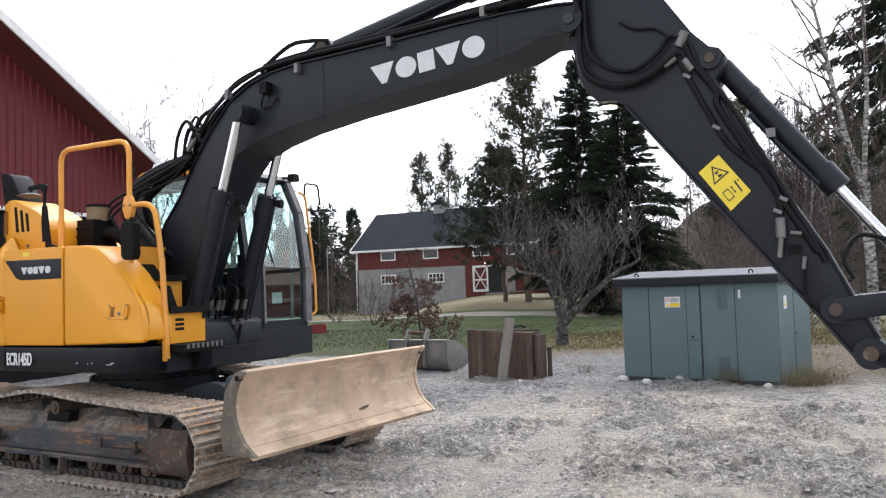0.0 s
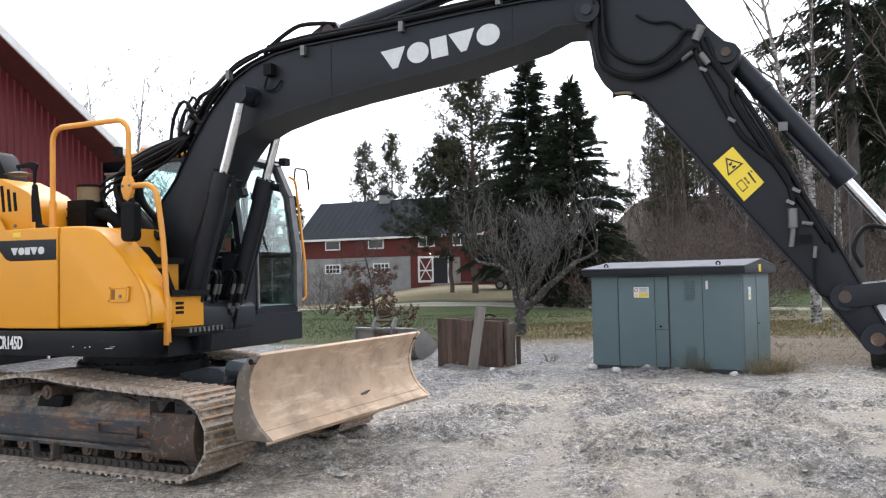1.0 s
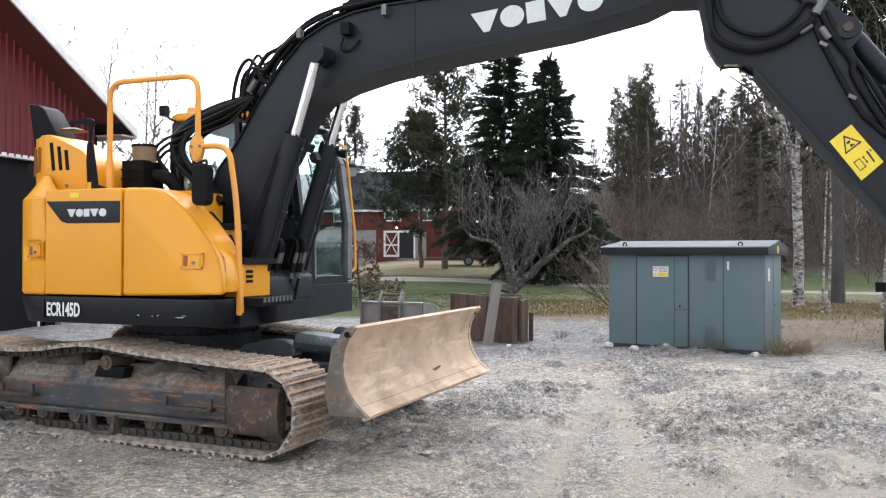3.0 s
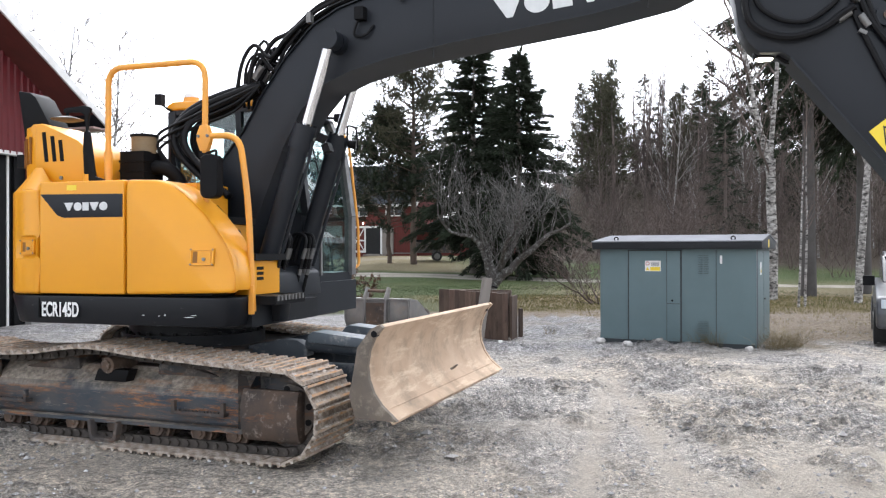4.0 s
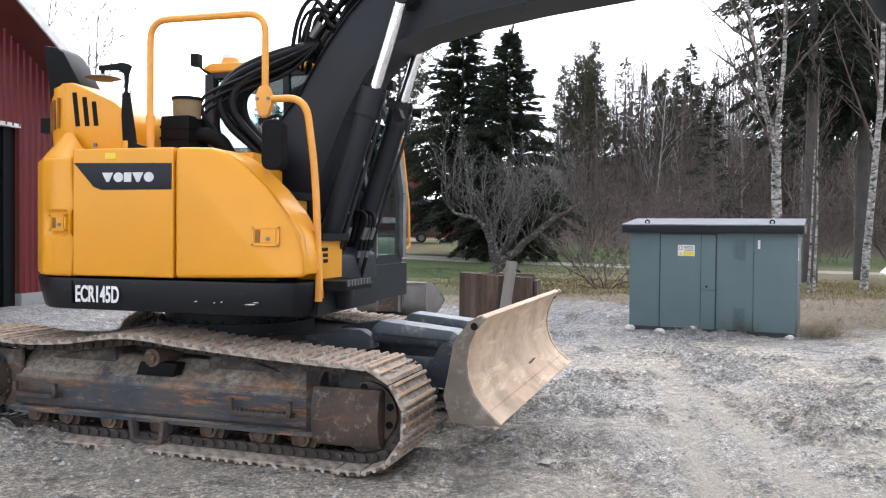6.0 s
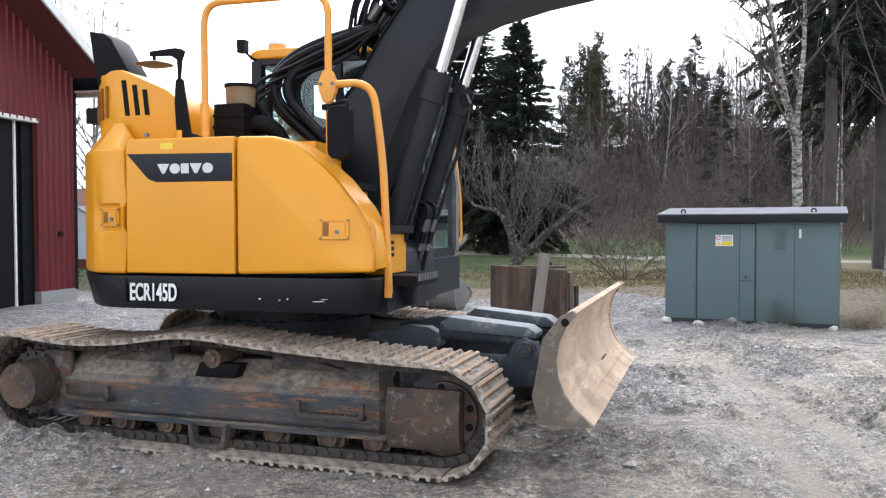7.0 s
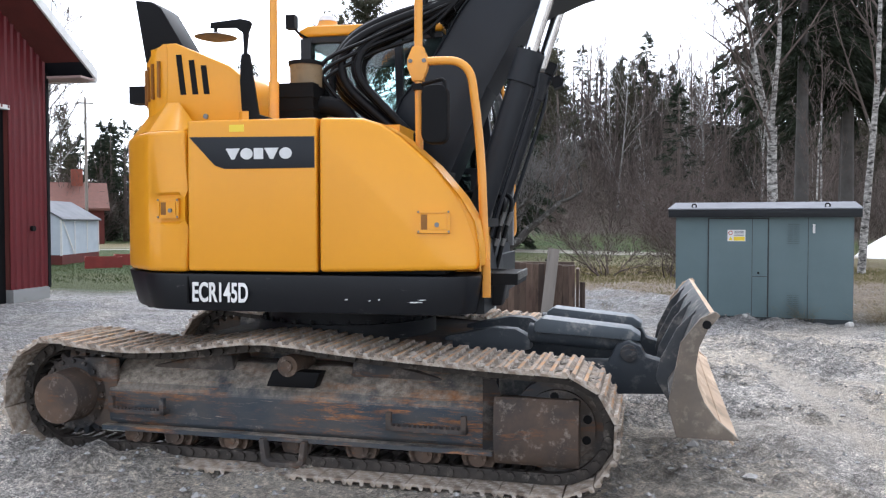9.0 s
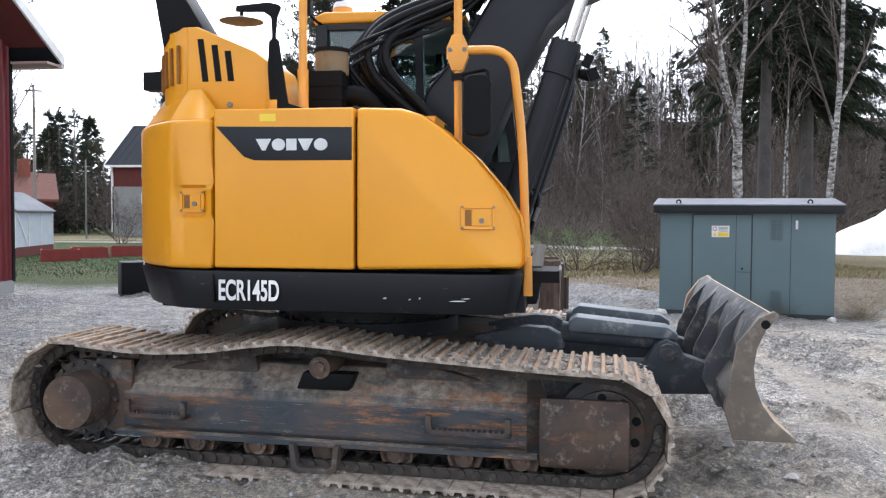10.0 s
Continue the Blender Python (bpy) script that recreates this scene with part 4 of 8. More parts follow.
    b = prism([(1.2, 0.2), (1.28, 0.2), (1.31, 0.5), (1.27, 0.6), (1.2, 0.6)], y - 0.12, y + s * 0.12, 0.01)
    part("idler_yoke", b, FRAME_IRON, ex, "", UC)


side(running_gear)

# centre frame and slew ring
b = box(-0.85, 0.85, -0.75, 0.75, 0.42, 0.70, 0.04)
for sx in (-1, 1):
    for sy in (-1, 1):
        prism([(sx * 0.35, 0.40), (sx * 0.95, 0.32), (sx * 0.95, 0.56), (sx * 0.4, 0.68)], sy * 0.35, sy * 0.98, 0.02, bm=b)
part("undercarriage_frame", b, FRAME_IRON, ex, "", UC)
b = cyl((0, 0, 0.66), (0, 0, 0.80), 0.62, n=48, w=0.02)
cyl((0, 0, 0.80), (0, 0, 0.97), 0.56, n=48, bm=b, w=0.015)
for i in range(30):
    a = 2 * math.pi * i / 30
    cyl((0.59 * math.cos(a), 0.59 * math.sin(a), 0.8), (0.59 * math.cos(a), 0.59 * math.sin(a), 0.825), 0.015, n=6, bm=b)
part("slew_ring", b, SKIRT, ex)

# dozer blade -------------------------------------------------------------
front = [(2.41, 1.0), (2.355, 0.93), (2.315, 0.84), (2.30, 0.74), (2.31, 0.65), (2.345, 0.56), (2.40, 0.485), (2.46, 0.43), (2.515, 0.39)]
back = [(2.47, 0.38), (2.36, 0.385), (2.33, 0.43), (2.29, 0.52), (2.265, 0.62), (2.255, 0.74), (2.27, 0.85), (2.31, 0.95), (2.375, 1.015)]
b = prism(front + back, -1.27, 1.27, 0.006)
blade = part("dozer_blade", b, BLADE, ex, "scoured sand-coloured dozer blade, rusty and scratched", UC)
hx, hy = math.cos(radians(-30)), math.sin(radians(-30))
blade.data.materials.append(BLADE_BACK)
for pl in blade.data.polygons:
    if pl.normal.x * hx + pl.normal.y * hy < -0.15:
        pl.material_index = 1
part("edge_joint", tube([(2.437, -1.255, 0.452), (2.437, 1.255, 0.452)], 0.005, 6, 1), BLADE, blade, "", UC)
gouge = bmesh.new()
bmesh.ops.create_icosphere(gouge, subdivisions=2, radius=1.0)
for v in gouge.verts:
    v.co *= 1 + 0.5 * noise.noise(v.co * 2.5)
    v.co = Vector((v.co.x * 0.008, v.co.y * 0.085, v.co.z * 0.030))
part("dent", gouge, BLADE_END, blade, "", UC @ pose(2.372, 0.26, 0.525, 18, 38, 0))
part("cutting_edge_seam", box(0, 0.012, -1.268, 1.268, 0, 0.11, 0.003, m=pose(2.425, 0, 0.45, 0, 140, 0)), BLADE, blade, "", UC)
for yy in (-1.262, 1.262):
    b = prism([(2.20, 0.66), (2.235, 0.86), (2.33, 0.985), (2.40, 1.02), (2.425, 1.0), (2.365, 0.93), (2.325, 0.84), (2.31, 0.74), (2.32, 0.65), (2.355, 0.56), (2.41, 0.485), (2.525, 0.385), (2.22, 0.385), (2.175, 0.54)],
              yy - 0.02, yy + 0.02, 0.005)
    ep = part("end_plate", b, BLADE_END if yy < 0 else BLADE, blade, "", UC)
    cyl_b = cyl((2.36, yy - 0.023, 0.955), (2.36, yy + 0.023, 0.955), 0.022, n=14)
    part("lifting_hole", cyl_b, BLACK, blade, "", UC)
for yy in (-0.84, -0.28, 0.28, 0.84):
    b = prism([(2.12, 0.60), (2.14, 0.70), (2.23, 0.88), (2.33, 0.985), (2.29, 0.85), (2.275, 0.7), (2.29, 0.58), (2.33, 0.45), (2.2, 0.45)], yy - 0.016, yy + 0.016, 0.004)
    part("stiffener_rib", b, BLADE_BACK, blade, "", UC)
b = prism([(2.18, 0.60), (2.28, 0.58), (2.30, 0.46), (2.24, 0.42), (2.2, 0.5)], -1.24, 1.24, 0.008)
part("back_beam", b, BLADE_BACK, blade, "", UC)
for y0, y1 in ((-1.24, -0.86), (-0.82, -0.30), (-0.26, 0.26), (0.30, 0.82), (0.86, 1.24)):
    part("dusty_pocket", prism([(2.185, 0.605), (2.28, 0.60), (2.275, 0.74)], y0, y1, 0.004), DUST, blade, "pocket filled with grey dust", UC)
for yy in (-0.42, 0.42):
    b = prism([(0.75, 0.50), (1.2, 0.46), (1.75, 0.42), (2.26, 0.44), (2.30, 0.58), (2.2, 0.62), (2.06, 0.66), (2.03, 0.72), (1.96, 0.755), (1.89, 0.72), (1.84, 0.62), (1.2, 0.62), (0.75, 0.64)], yy - 0.07, yy + 0.07, 0.015)
    arm_b = part("blade_arm", b, DUSTY_ARM, ex, "", UC)
    b = cyl((1.965, yy - 0.1, 0.68), (1.965, yy + 0.1, 0.68), 0.05, n=20, w=0.008)
    cyl((1.965, yy - 0.115, 0.68), (1.965, yy + 0.115, 0.68), 0.025, n=12, bm=b)
    part("pivot_pin", b, FRAME_IRON, arm_b, "", UC)
    yc = yy + (0.1 if yy < 0 else -0.1)
    b = prism([(0.8, 0.725), (1.12, 0.79), (1.26, 0.785), (1.345, 0.74), (1.36, 0.66), (1.1, 0.60), (0.8, 0.60)], yc - 0.055, yc + 0.055, 0.012)
    part("lift_bracket", b, DUSTY_ARM, ex, "", UC)
    b = cyl((1.34, yc, 0.76), (1.98, yc, 0.715), 0.062, n=18, w=0.01)
    lc = part("blade_cylinder", b, DUSTY_ARM, ex, "", UC)
    b = prism([(1.385, 0.775), (1.385, 0.835), (1.43, 0.865), (1.97, 0.815), (2.03, 0.775), (2.03, 0.74)], yc - 0.105, yc + 0.105, 0.012)
    part("cylinder_guard", b, CYL_COVER, lc, "blue-grey steel guard over the lift cylinder", UC)

# upper house -------------------------------------------------------------
R_TAIL = 1.46


def plan(x_front, inset=0.0, x_rear=None):
    """House outline seen from above, from the right front round the tail to the left front."""
    ys = 1.24 - inset
    R = R_TAIL - inset
    a0 = math.asin((ys - 0.1) / R)
    pts = [(x_front, -ys)]
    pts += [(-0.62, -ys), (-0.74, -ys + 0.012), (-0.85, -ys + 0.045)]
    pts += [(-R * math.cos(a), -R * math.sin(a)) for a in np.linspace(a0, -a0, 25)]
    pts += [(-0.85, ys - 0.045), (-0.74, ys - 0.012), (-0.62, ys), (x_front, ys)]
    return pts


deck = [(1.12, -1.08), (1.07, -1.18), (0.97, -1.228), (0.85, -1.24), *plan(1.0)[1:-1], (-0.45, 1.24), (-0.45, 0.25), (1.0, 0.25), (1.0, -0.45), (1.22, -0.45), (1.22, -0.62), (1.10, -0.62)]
b = prism(deck, 0.945, 1.165, axis="z")
for v in b.verts:
    if v.co.z < 1.0:
        v.co.x *= 0.965
        v.co.y *= 0.975
soften(b, 0.018, 2, 35)
part("skirt", b, SKIRT, ex, "scuffed black lower skirt with grey scrapes")
part("skirt_seam", box(-0.576, -0.566, -1.2415, -1.2, 0.99, 1.15, 0.002), BLACK, ex)
for x, z, w_, h_ in ((0.38, 1.028, 0.022, 0.006), (0.52, 1.024, 0.014, 0.005), (0.575, 1.030, 0.010, 0.008), (0.74, 1.020, 0.09, 0.005), (0.80, 1.034, 0.05, 0.004)):
    part("scrape", prism([(x, z), (x + w_ * 0.5, z - h_ * 0.4), (x + w_, z + h_ * 0.2), (x + w_ * 0.8, z + h_), (x + w_ * 0.3, z + h_ * 0.7)], -1.2425, -1.235), WHITE_MARK, ex, "pale scrape in the black paint")
# floor pan below the skirt
part("belly_plate", prism([(1.0, -0.9), (-1.1, -0.8), (-1.3, 0), (-1.1, 0.8), (1.0, 0.9)], 0.91, 0.95, 0.01, axis="z"), SKIRT, ex)

cw = plan(-0.575)
b = prism([(-0.579, -1.24), *cw[1:-1], (-0.579, 1.24)], 1.172, 1.995, axis="z")
for zc in (1.448, 1.464, 1.618, 1.634):
    bmesh.ops.bisect_plane(b, geom=b.verts[:] + b.edges[:] + b.faces[:], plane_co=(0, 0, zc), plane_no=(0, 0, 1))
for xc in (-0.83, -0.80):
    bmesh.ops.bisect_plane(b, geom=b.verts[:] + b.edges[:] + b.faces[:], plane_co=(xc, 0, 0), plane_no=(1, 0, 0))
# pressed-in band round the latch
for v in b.verts:
    if v.co.y < -1.1 and v.co.x > -0.815 and 1.456 < v.co.z < 1.626:
        v.co.y += 0.020
soften(b, 0.03, 3, 60)
counter = part("counterweight", b, YELLOW, ex, "glossy yellow rounded rear body and counterweight")
b = prism([(-0.60, -1.225), *plan(-0.6, 0.02)[1:-1], (-0.6, 1.225)], 1.992, 2.19, axis="z")
for v in b.verts:
    if v.co.z > 2.1:
        v.co.x = v.co.x * 0.86 - 0.09
        v.co.y *= 0.86
    if v.co.x > -0.63 and v.co.z > 2.1:
        v.co.z = 2.06
soften(b, 0.035, 3, 25)
part("rear_cap", b, YELLOW, counter)
# recessed latch on the rear corner
def latch(parent, x0, x1, z0, z1, y, m=None):
    """Recessed door latch: raised rim, finger pocket with its shade painted in, lock plate and four corner bolts."""
    fr = bmesh.new()
    for q in ((x0, x1, z0, z0 + 0.014), (x0, x1, z1 - 0.014, z1), (x0, x0 + 0.014, z0, z1), (x1 - 0.014, x1, z0, z1)):
        box(q[0], q[1], y - 0.010, y + 0.012, q[2], q[3], 0.005, bm=fr)
    fo = part("latch", fr, YELLOW, parent, "yellow recessed door latch with a lock", m)
    part("latch_recess", box(x0 + 0.012, x1 - 0.012, y - 0.002, y + 0.012, z0 + 0.012, z1 - 0.012), YELLOW, fo, "", m)
    part("latch_plate", box(x0 + 0.06, x1 - 0.022, y - 0.009, y + 0.010, z0 + 0.020, z1 - 0.022, 0.004), YELLOW, fo, "", m)
    part("latch_pocket", box(x0 + 0.022, x0 + 0.056, y - 0.004, y + 0.010, z0 + 0.020, z1 - 0.022), POCKET, fo, "", m)
    c = Vector(((x0 + x1) / 2 + 0.018, y - 0.009, z0 + 0.045))
    part("lock", cyl(c, c + Vector((0, -0.010, 0)), 0.013, n=12, w=0.003), STEEL, fo, "", m)
    for xb in (x0 + 0.008, x1 - 0.008):
        for zb in (z0 + 0.008, z1 - 0.008):
            part("bolt", cyl((xb, y - 0.009, zb), (xb, y - 0.015, zb), 0.006, n=8), STEEL, fo, "", m)


# darker yellow that paints the shade inside latch pockets and corner slots
POCKET = mat("shaded_yellow_recess", (0.26, 0.10, 0.010), 0.7, var=(0.18, 0.075, 0.010), vscale=12)
latch(counter, 0, 0.145, 0, 0.115, 0, pose(-0.77, -1.2165, 1.484, 0, 0, -4))

# core behind the doors
part("engine_bay", prism([(-0.6, 1.17), (0.95, 1.17), (0.93, 1.38), (0.80, 1.68), (0.6, 1.88), (0.42, 2.0), (-0.6, 2.0)], -1.19, -0.55, 0.02), BLACK, ex)
part("engine_bay_left", box(-0.6, -0.47, -0.6, 1.2, 1.17, 1.98, 0.02), YELLOW, ex, "")
part("engine_bay_top", box(-0.6, 0.3, -0.7, 0.16, 1.17, 2.0, 0.02), SKIRT, ex, "")
door_a = part("side_door", prism([(-0.563, 1.180), (0.221, 1.180), (0.221, 2.045), (-0.563, 2.045)], -1.245, -1.17, 0.016, 3), YELLOW, ex, "plain yellow side door with a dark badge panel")
out = [(0.237, 1.180), (1.105, 1.2), (1.135, 1.215), (1.13, 1.33), (1.105, 1.47), (1.02, 1.61), (0.87, 1.785), (0.69, 1.94), (0.58, 2.01), (0.47, 2.043), (0.236, 2.047)]
b = prism(out, -1.245, -1.14, 0.03, 4)
for xc in np.arange(0.75, 1.13, 0.03):
    bmesh.ops.bisect_plane(b, geom=b.verts[:] + b.edges[:] + b.faces[:], plane_co=(float(xc), 0, 0), plane_no=(1, 0, 0))
# the flat panel breaks along a slanting crease and falls back towards the curved edge
CREASE, CN = Vector((0.42, 0, 1.75)), Vector((0.702, 0, 0.712))
for off in (0.0, 0.02, 0.05):
    bmesh.ops.bisect_plane(b, geom=b.verts[:] + b.edges[:] + b.faces[:], plane_co=CREASE + CN * off, plane_no=CN)
for v in b.verts:
    if v.co.y < -1.2:
        d = (v.co - CREASE).dot(CN)
        if d > 0:
            v.co.y += 0.23 * (d * d / 0.1 if d < 0.05 else d - 0.025)
        if v.co.x > 0.75:
            v.co.y += 0.45 * (v.co.x - 0.75) ** 2
door_b = part("front_door", b, YELLOW, ex, "yellow curved front door with recessed latch")
# curved top cover that runs back from the front door
cap = out[2:]
b = prism(cap + [(0.236, 2.0), (0.44, 2.0), (0.66, 1.89), (0.84, 1.74), (0.98, 1.58), (1.05, 1.44), (1.07, 1.22)], -1.15, -0.86, 0.02, 3)
part("corner_cover", b, YELLOW, ex)
part("top_cover", box(-0.57, 0.3, -1.175, -0.6, 1.985, 2.042, 0.02, 3), YELLOW, ex)
latch(door_b, 0, 0.18, 0, 0.125, 0, pose(0.80, -1.2515, 1.40, -7.5, 0, 12.5))

# badge: dark panel with plain pale shapes
b = prism([(-0.55, 1.95), (0.212, 1.94), (0.212, 1.765), (-0.33, 1.765), (-0.39, 1.785)], -1.2495, -1.243, 0.002)
badge = part("badge_panel", b, GREY_PAINT, door_a, "dark grey slanted badge panel")


def pale_marks(parent, origin, ux, uz, h, wd, y_out):
    """Five plain pale shapes in a row: wedge, oval, block, wedge, oval."""
    ux, uz = Vector(ux), Vector(uz)
    n = ux.cross(uz).normalized()
    x = 0.0
    shapes = (("w", 1.1), ("o", 0.95), ("b", 0.8), ("w", 1.1), ("o", 0.95))
    tot = sum(s[1] for s in shapes) + 0.2
    k = wd / tot
    for kind, wid in shapes:
        ww = wid * k
        if kind == "w":
            pts = [(x, h), (x + ww, h), (x + ww * 0.62, 0), (x + ww * 0.40, 0)]
        elif kind == "o":
            pts = [(x + ww / 2 + ww / 2 * math.cos(a), h / 2 + h / 2 * 1.04 * math.sin(a)) for a in np.linspace(0, 2 * math.pi, 20, endpoint=False)]
        else:
            pts = [(x + ww * 0.05, 0), (x + ww * 0.95, 0), (x + ww * 0.95, h), (x + ww * 0.05, h)]
        bb = bmesh.new()
        o = Vector(origin)
        lo = [bb.verts.new(o + ux * p[0] + uz * p[1]) for p in pts]
        hi = [bb.verts.new(o + ux * p[0] + uz * p[1] + n * y_out) for p in pts]
        bb.faces.new(lo)
        bb.faces.new(hi[::-1])
        for i in range(len(pts)):
            j = (i + 1) % len(pts)
            bb.faces.new((lo[i], hi[i], hi[j], lo[j]))
        part("pale_mark", bb, WHITE_MARK, parent, "plain pale grey badge shape")
        x += ww + 0.05 * k


pale_marks(badge, (-0.32, -1.2485, 1.818), (1, 0, 0), (0, 0, 1), 0.062, 0.40, 0.004)
tb = lines("ECR145D", 0.155, 0.002, 0.0035)
xs_ = [v.co.x for v in tb.verts]
for v in tb.verts:
    v.co.x = (v.co.x - min(xs_)) * 0.345 / (max(xs_) - min(xs_))
    v.co.y *= 1.0
part("lettering", tb, WHITE_TEXT, ex, "white model lettering on the black skirt", pose(-0.54, -1.2415, 1.005, 90, 0, 0), smooth=0)
b = box(-0.30, -0.21, -1.2475, -1.243, 1.975, 2.015, 0.002)
part("small_sticker", b, SIGN_YELLOW, door_a, "small yellow warning sticker")

# engine hood with slots
hood_pts = [(-1.07, 2.06), (-1.07, 2.36), (-1.04, 2.455), (-0.96, 2.52), (-0.86, 2.548), (-0.77, 2.55), (-0.42, 2.40), (-0.33, 2.33), (-0.29, 2.22), (-0.28, 2.06)]
b = prism(hood_pts, -1.0, -0.55)
for yc in (-0.99, -0.965, -0.93, -0.89, -0.85, -0.80):
    bmesh.ops.bisect_plane(b, geom=b.verts[:] + b.edges[:] + b.faces[:], plane_co=(0, yc, 0), plane_no=(0, 1, 0))
# its rear corner is rounded in plan
HR = 0.24
for v in b.verts:
    q = v.co.y + 1.0
    if q < HR:
        v.co.x = max(v.co.x, -1.07 + HR - math.sqrt(max(0.0, HR * HR - (HR - q) ** 2)) * 1.0)
soften(b, 0.03, 3, 42)
hood = part("engine_hood", b, YELLOW, ex, "yellow engine hood with upright louvre slots")
for x, zt in ((-0.735, 2.49), (-0.655, 2.455), (-0.58, 2.42)):
    b = box(x - 0.018, x + 0.018, -1.004, -0.985, 2.235, zt - 0.012, 0.016, 4)
    for v in b.verts:
        v.co.x -= 0.12 * (v.co.z - 2.37)
    part("slot", b, BLACK, hood, "")
# corner slots, their shade painted as darker yellow strips
for i in range(6):
    a_ = radians(192 + 13.0 * i)
    b = box(-0.012, 0.004, -0.008, 0.008, 2.185 + 0.008 * i, 2.385 + 0.012 * i, 0.006, 2)
    part("slot", b, POCKET, hood, "", pose(-1.07 + HR - HR * abs(math.cos(a_)), -1.0 + HR + HR * math.sin(a_), 0, 0, 0, math.degrees(a_) + 180))
part("hood_bolt", cyl((-0.57, -1.0, 2.1), (-0.57, -1.012, 2.1), 0.016, n=10), STEEL, hood)
# slanted exhaust and rear mirror arm
b = prism([(-1.02, 2.45), (-0.74, 2.45), (-0.75, 2.53), (-0.91, 2.79), (-0.97, 2.83), (-1.09, 2.85)], -0.92, -0.70, 0.012)
part("exhaust_outlet", b, BLACK, ex, "dark grey slanted exhaust outlet")
part("rear_lamp", box(-1.20, -1.04, -0.82, -0.72, 2.22, 2.33, 0.015), BLACK, ex, "black rear lamp box")
b = prism([(-0.13, 2.05), (-0.13, 2.075), (-0.215, 2.10), (-0.262, 2.40), (-0.27, 2.455), (-0.29, 2.465), (-0.278, 2.585), (-0.255, 2.64), (-0.275, 2.655), (-0.33, 2.668), (-0.52, 2.655), (-0.525, 2.62), (-0.36, 2.615), (-0.315, 2.585), (-0.308, 2.465), (-0.328, 2.45), (-0.335, 2.30), (-0.325, 2.13), (-0.29, 2.065)], -1.035, -1.012, 0.008)
arm_m = part("mirror_arm", b, BLACK, ex, "black bent arm with a flat round mirror")
b = cyl((-0.49, -1.025, 2.565), (-0.49, -1.025, 2.592), 0.125, 0.03, n=28)
part("mirror_disc", b, STEEL, arm_m, "flat round mirror seen edge-on")
# the mirror's tan reflection is a plain colour here
b = cyl((-0.49, -1.025, 2.548), (-0.49, -1.025, 2.564), 0.06, 0.118, n=28)
part("mirror_glass", b, BLADE_END, arm_m, "mirror underside, its tan reflection painted on")
part("mirror_stem", cyl((-0.49, -1.025, 2.585), (-0.49, -1.025, 2.63), 0.012, n=8), BLACK, arm_m)
# filler and air cleaner on the top deck
b = box(-0.215, 0.015, -0.74, -0.48, 2.0, 2.33, 0.045, 4)
ac = part("air_cleaner", b, BLACK, ex, "black air cleaner box with a dusty tan cap")
for i in range(3):
    part("rib", box(-0.222, 0.022, -0.747, -0.473, 2.08 + i * 0.08, 2.10 + i * 0.08, 0.008), BLACK, ac)
b = cyl((-0.08, -0.61, 2.32), (-0.08, -0.61, 2.46), 0.10, 0.105, n=24, w=0.015)
part("cap", b, BRASS_TANK, ac)
part("cap_rim", cyl((-0.08, -0.61, 2.455), (-0.08, -0.61, 2.478), 0.113, n=24, w=0.006), BLACK, ac)
part("filler", cyl((-0.3, -0.98, 2.04), (-0.3, -0.98, 2.12), 0.06, n=18, w=0.01), YELLOW, ex)
part("intake_pipe", tube([(-0.05, -0.6, 2.2), (0.08, -0.58, 2.2), (0.16, -0.52, 2.14), (0.2, -0.45, 2.0)], 0.06, 14, 4), BLACK, ex, "black rubber intake pipe")

# front steps on the right side
b = box(0.35, 0.60, -0.86, -0.42, 1.17, 2.04, 0.015)
steps = part("step_tower", b, YELLOW, ex, "yellow step tower with black treads")
part("step_riser", box(0.57, 0.80, -0.86, -0.42, 1.17, 1.72, 0.012), YELLOW, steps)
part("step_riser", box(0.80, 1.08, -0.86, -0.42, 1.17, 1.43, 0.012), YELLOW, steps)
part("tread", box(0.54, 0.85, -0.88, -0.40, 1.725, 1.775, 0.012), BLACK, steps)
part("tread", box(0.80, 1.13, -0.88, -0.40, 1.435, 1.485, 0.012), BLACK, steps)
for i in range(3):
    part("vent_slot", box(1.077, 1.084, -0.78, -0.68, 1.28 + i * 0.04, 1.305 + i * 0.04), BLACK, steps)
b = box(1.0, 1.31, -0.90, -0.42, 1.10, 1.165, 0.01)
pl_ = part("front_step", b, BLACK, ex, "black step plate with pale worn edge")
for i in range(8):
    part("tread_tooth", box(1.305, 1.32, -0.88 + i * 0.057, -0.855 + i * 0.057, 1.13, 1.172, 0.003), STEEL, pl_)
part("front_bumper", box(0.98, 1.12, -0.92, 0.2, 0.93, 1.1, 0.02), SKIRT, ex)

# rails and mirror
b = tube(bend([(-0.15, -0.96, 2.03), (-0.15, -0.96, 2.965), (0.74, -0.96, 2.965), (0.74, -0.96, 2.36)], 0.14), 0.024, 10, 1)
rail = part("guard_rail", b, YELLOW_RAIL, ex, "yellow tubular guard rail along the engine deck")
part("rail_foot", cyl((-0.15, -0.96, 2.03), (-0.15, -0.96, 2.3), 0.031, n=12, w=0.005), YELLOW_RAIL, rail)
b = prism([(0.71, 2.27), (0.77, 2.27), (0.80, 2.35), (0.80, 2.40), (0.77, 2.47), (0.71, 2.47), (0.68, 2.40), (0.68, 2.35)], -0.99, -0.94, 0.008)
part("rail_bracket", b, YELLOW_RAIL, rail)
for x in (0.70, 0.78):
    part("bolt", cyl((x, -0.99, 2.385), (x, -1.0, 2.385), 0.012, n=8), STEEL, rail)
part("rail_post", tube([(0.74, -0.96, 2.3), (0.745, -0.955, 1.88)], 0.022, 10, 1), YELLOW_RAIL, rail)
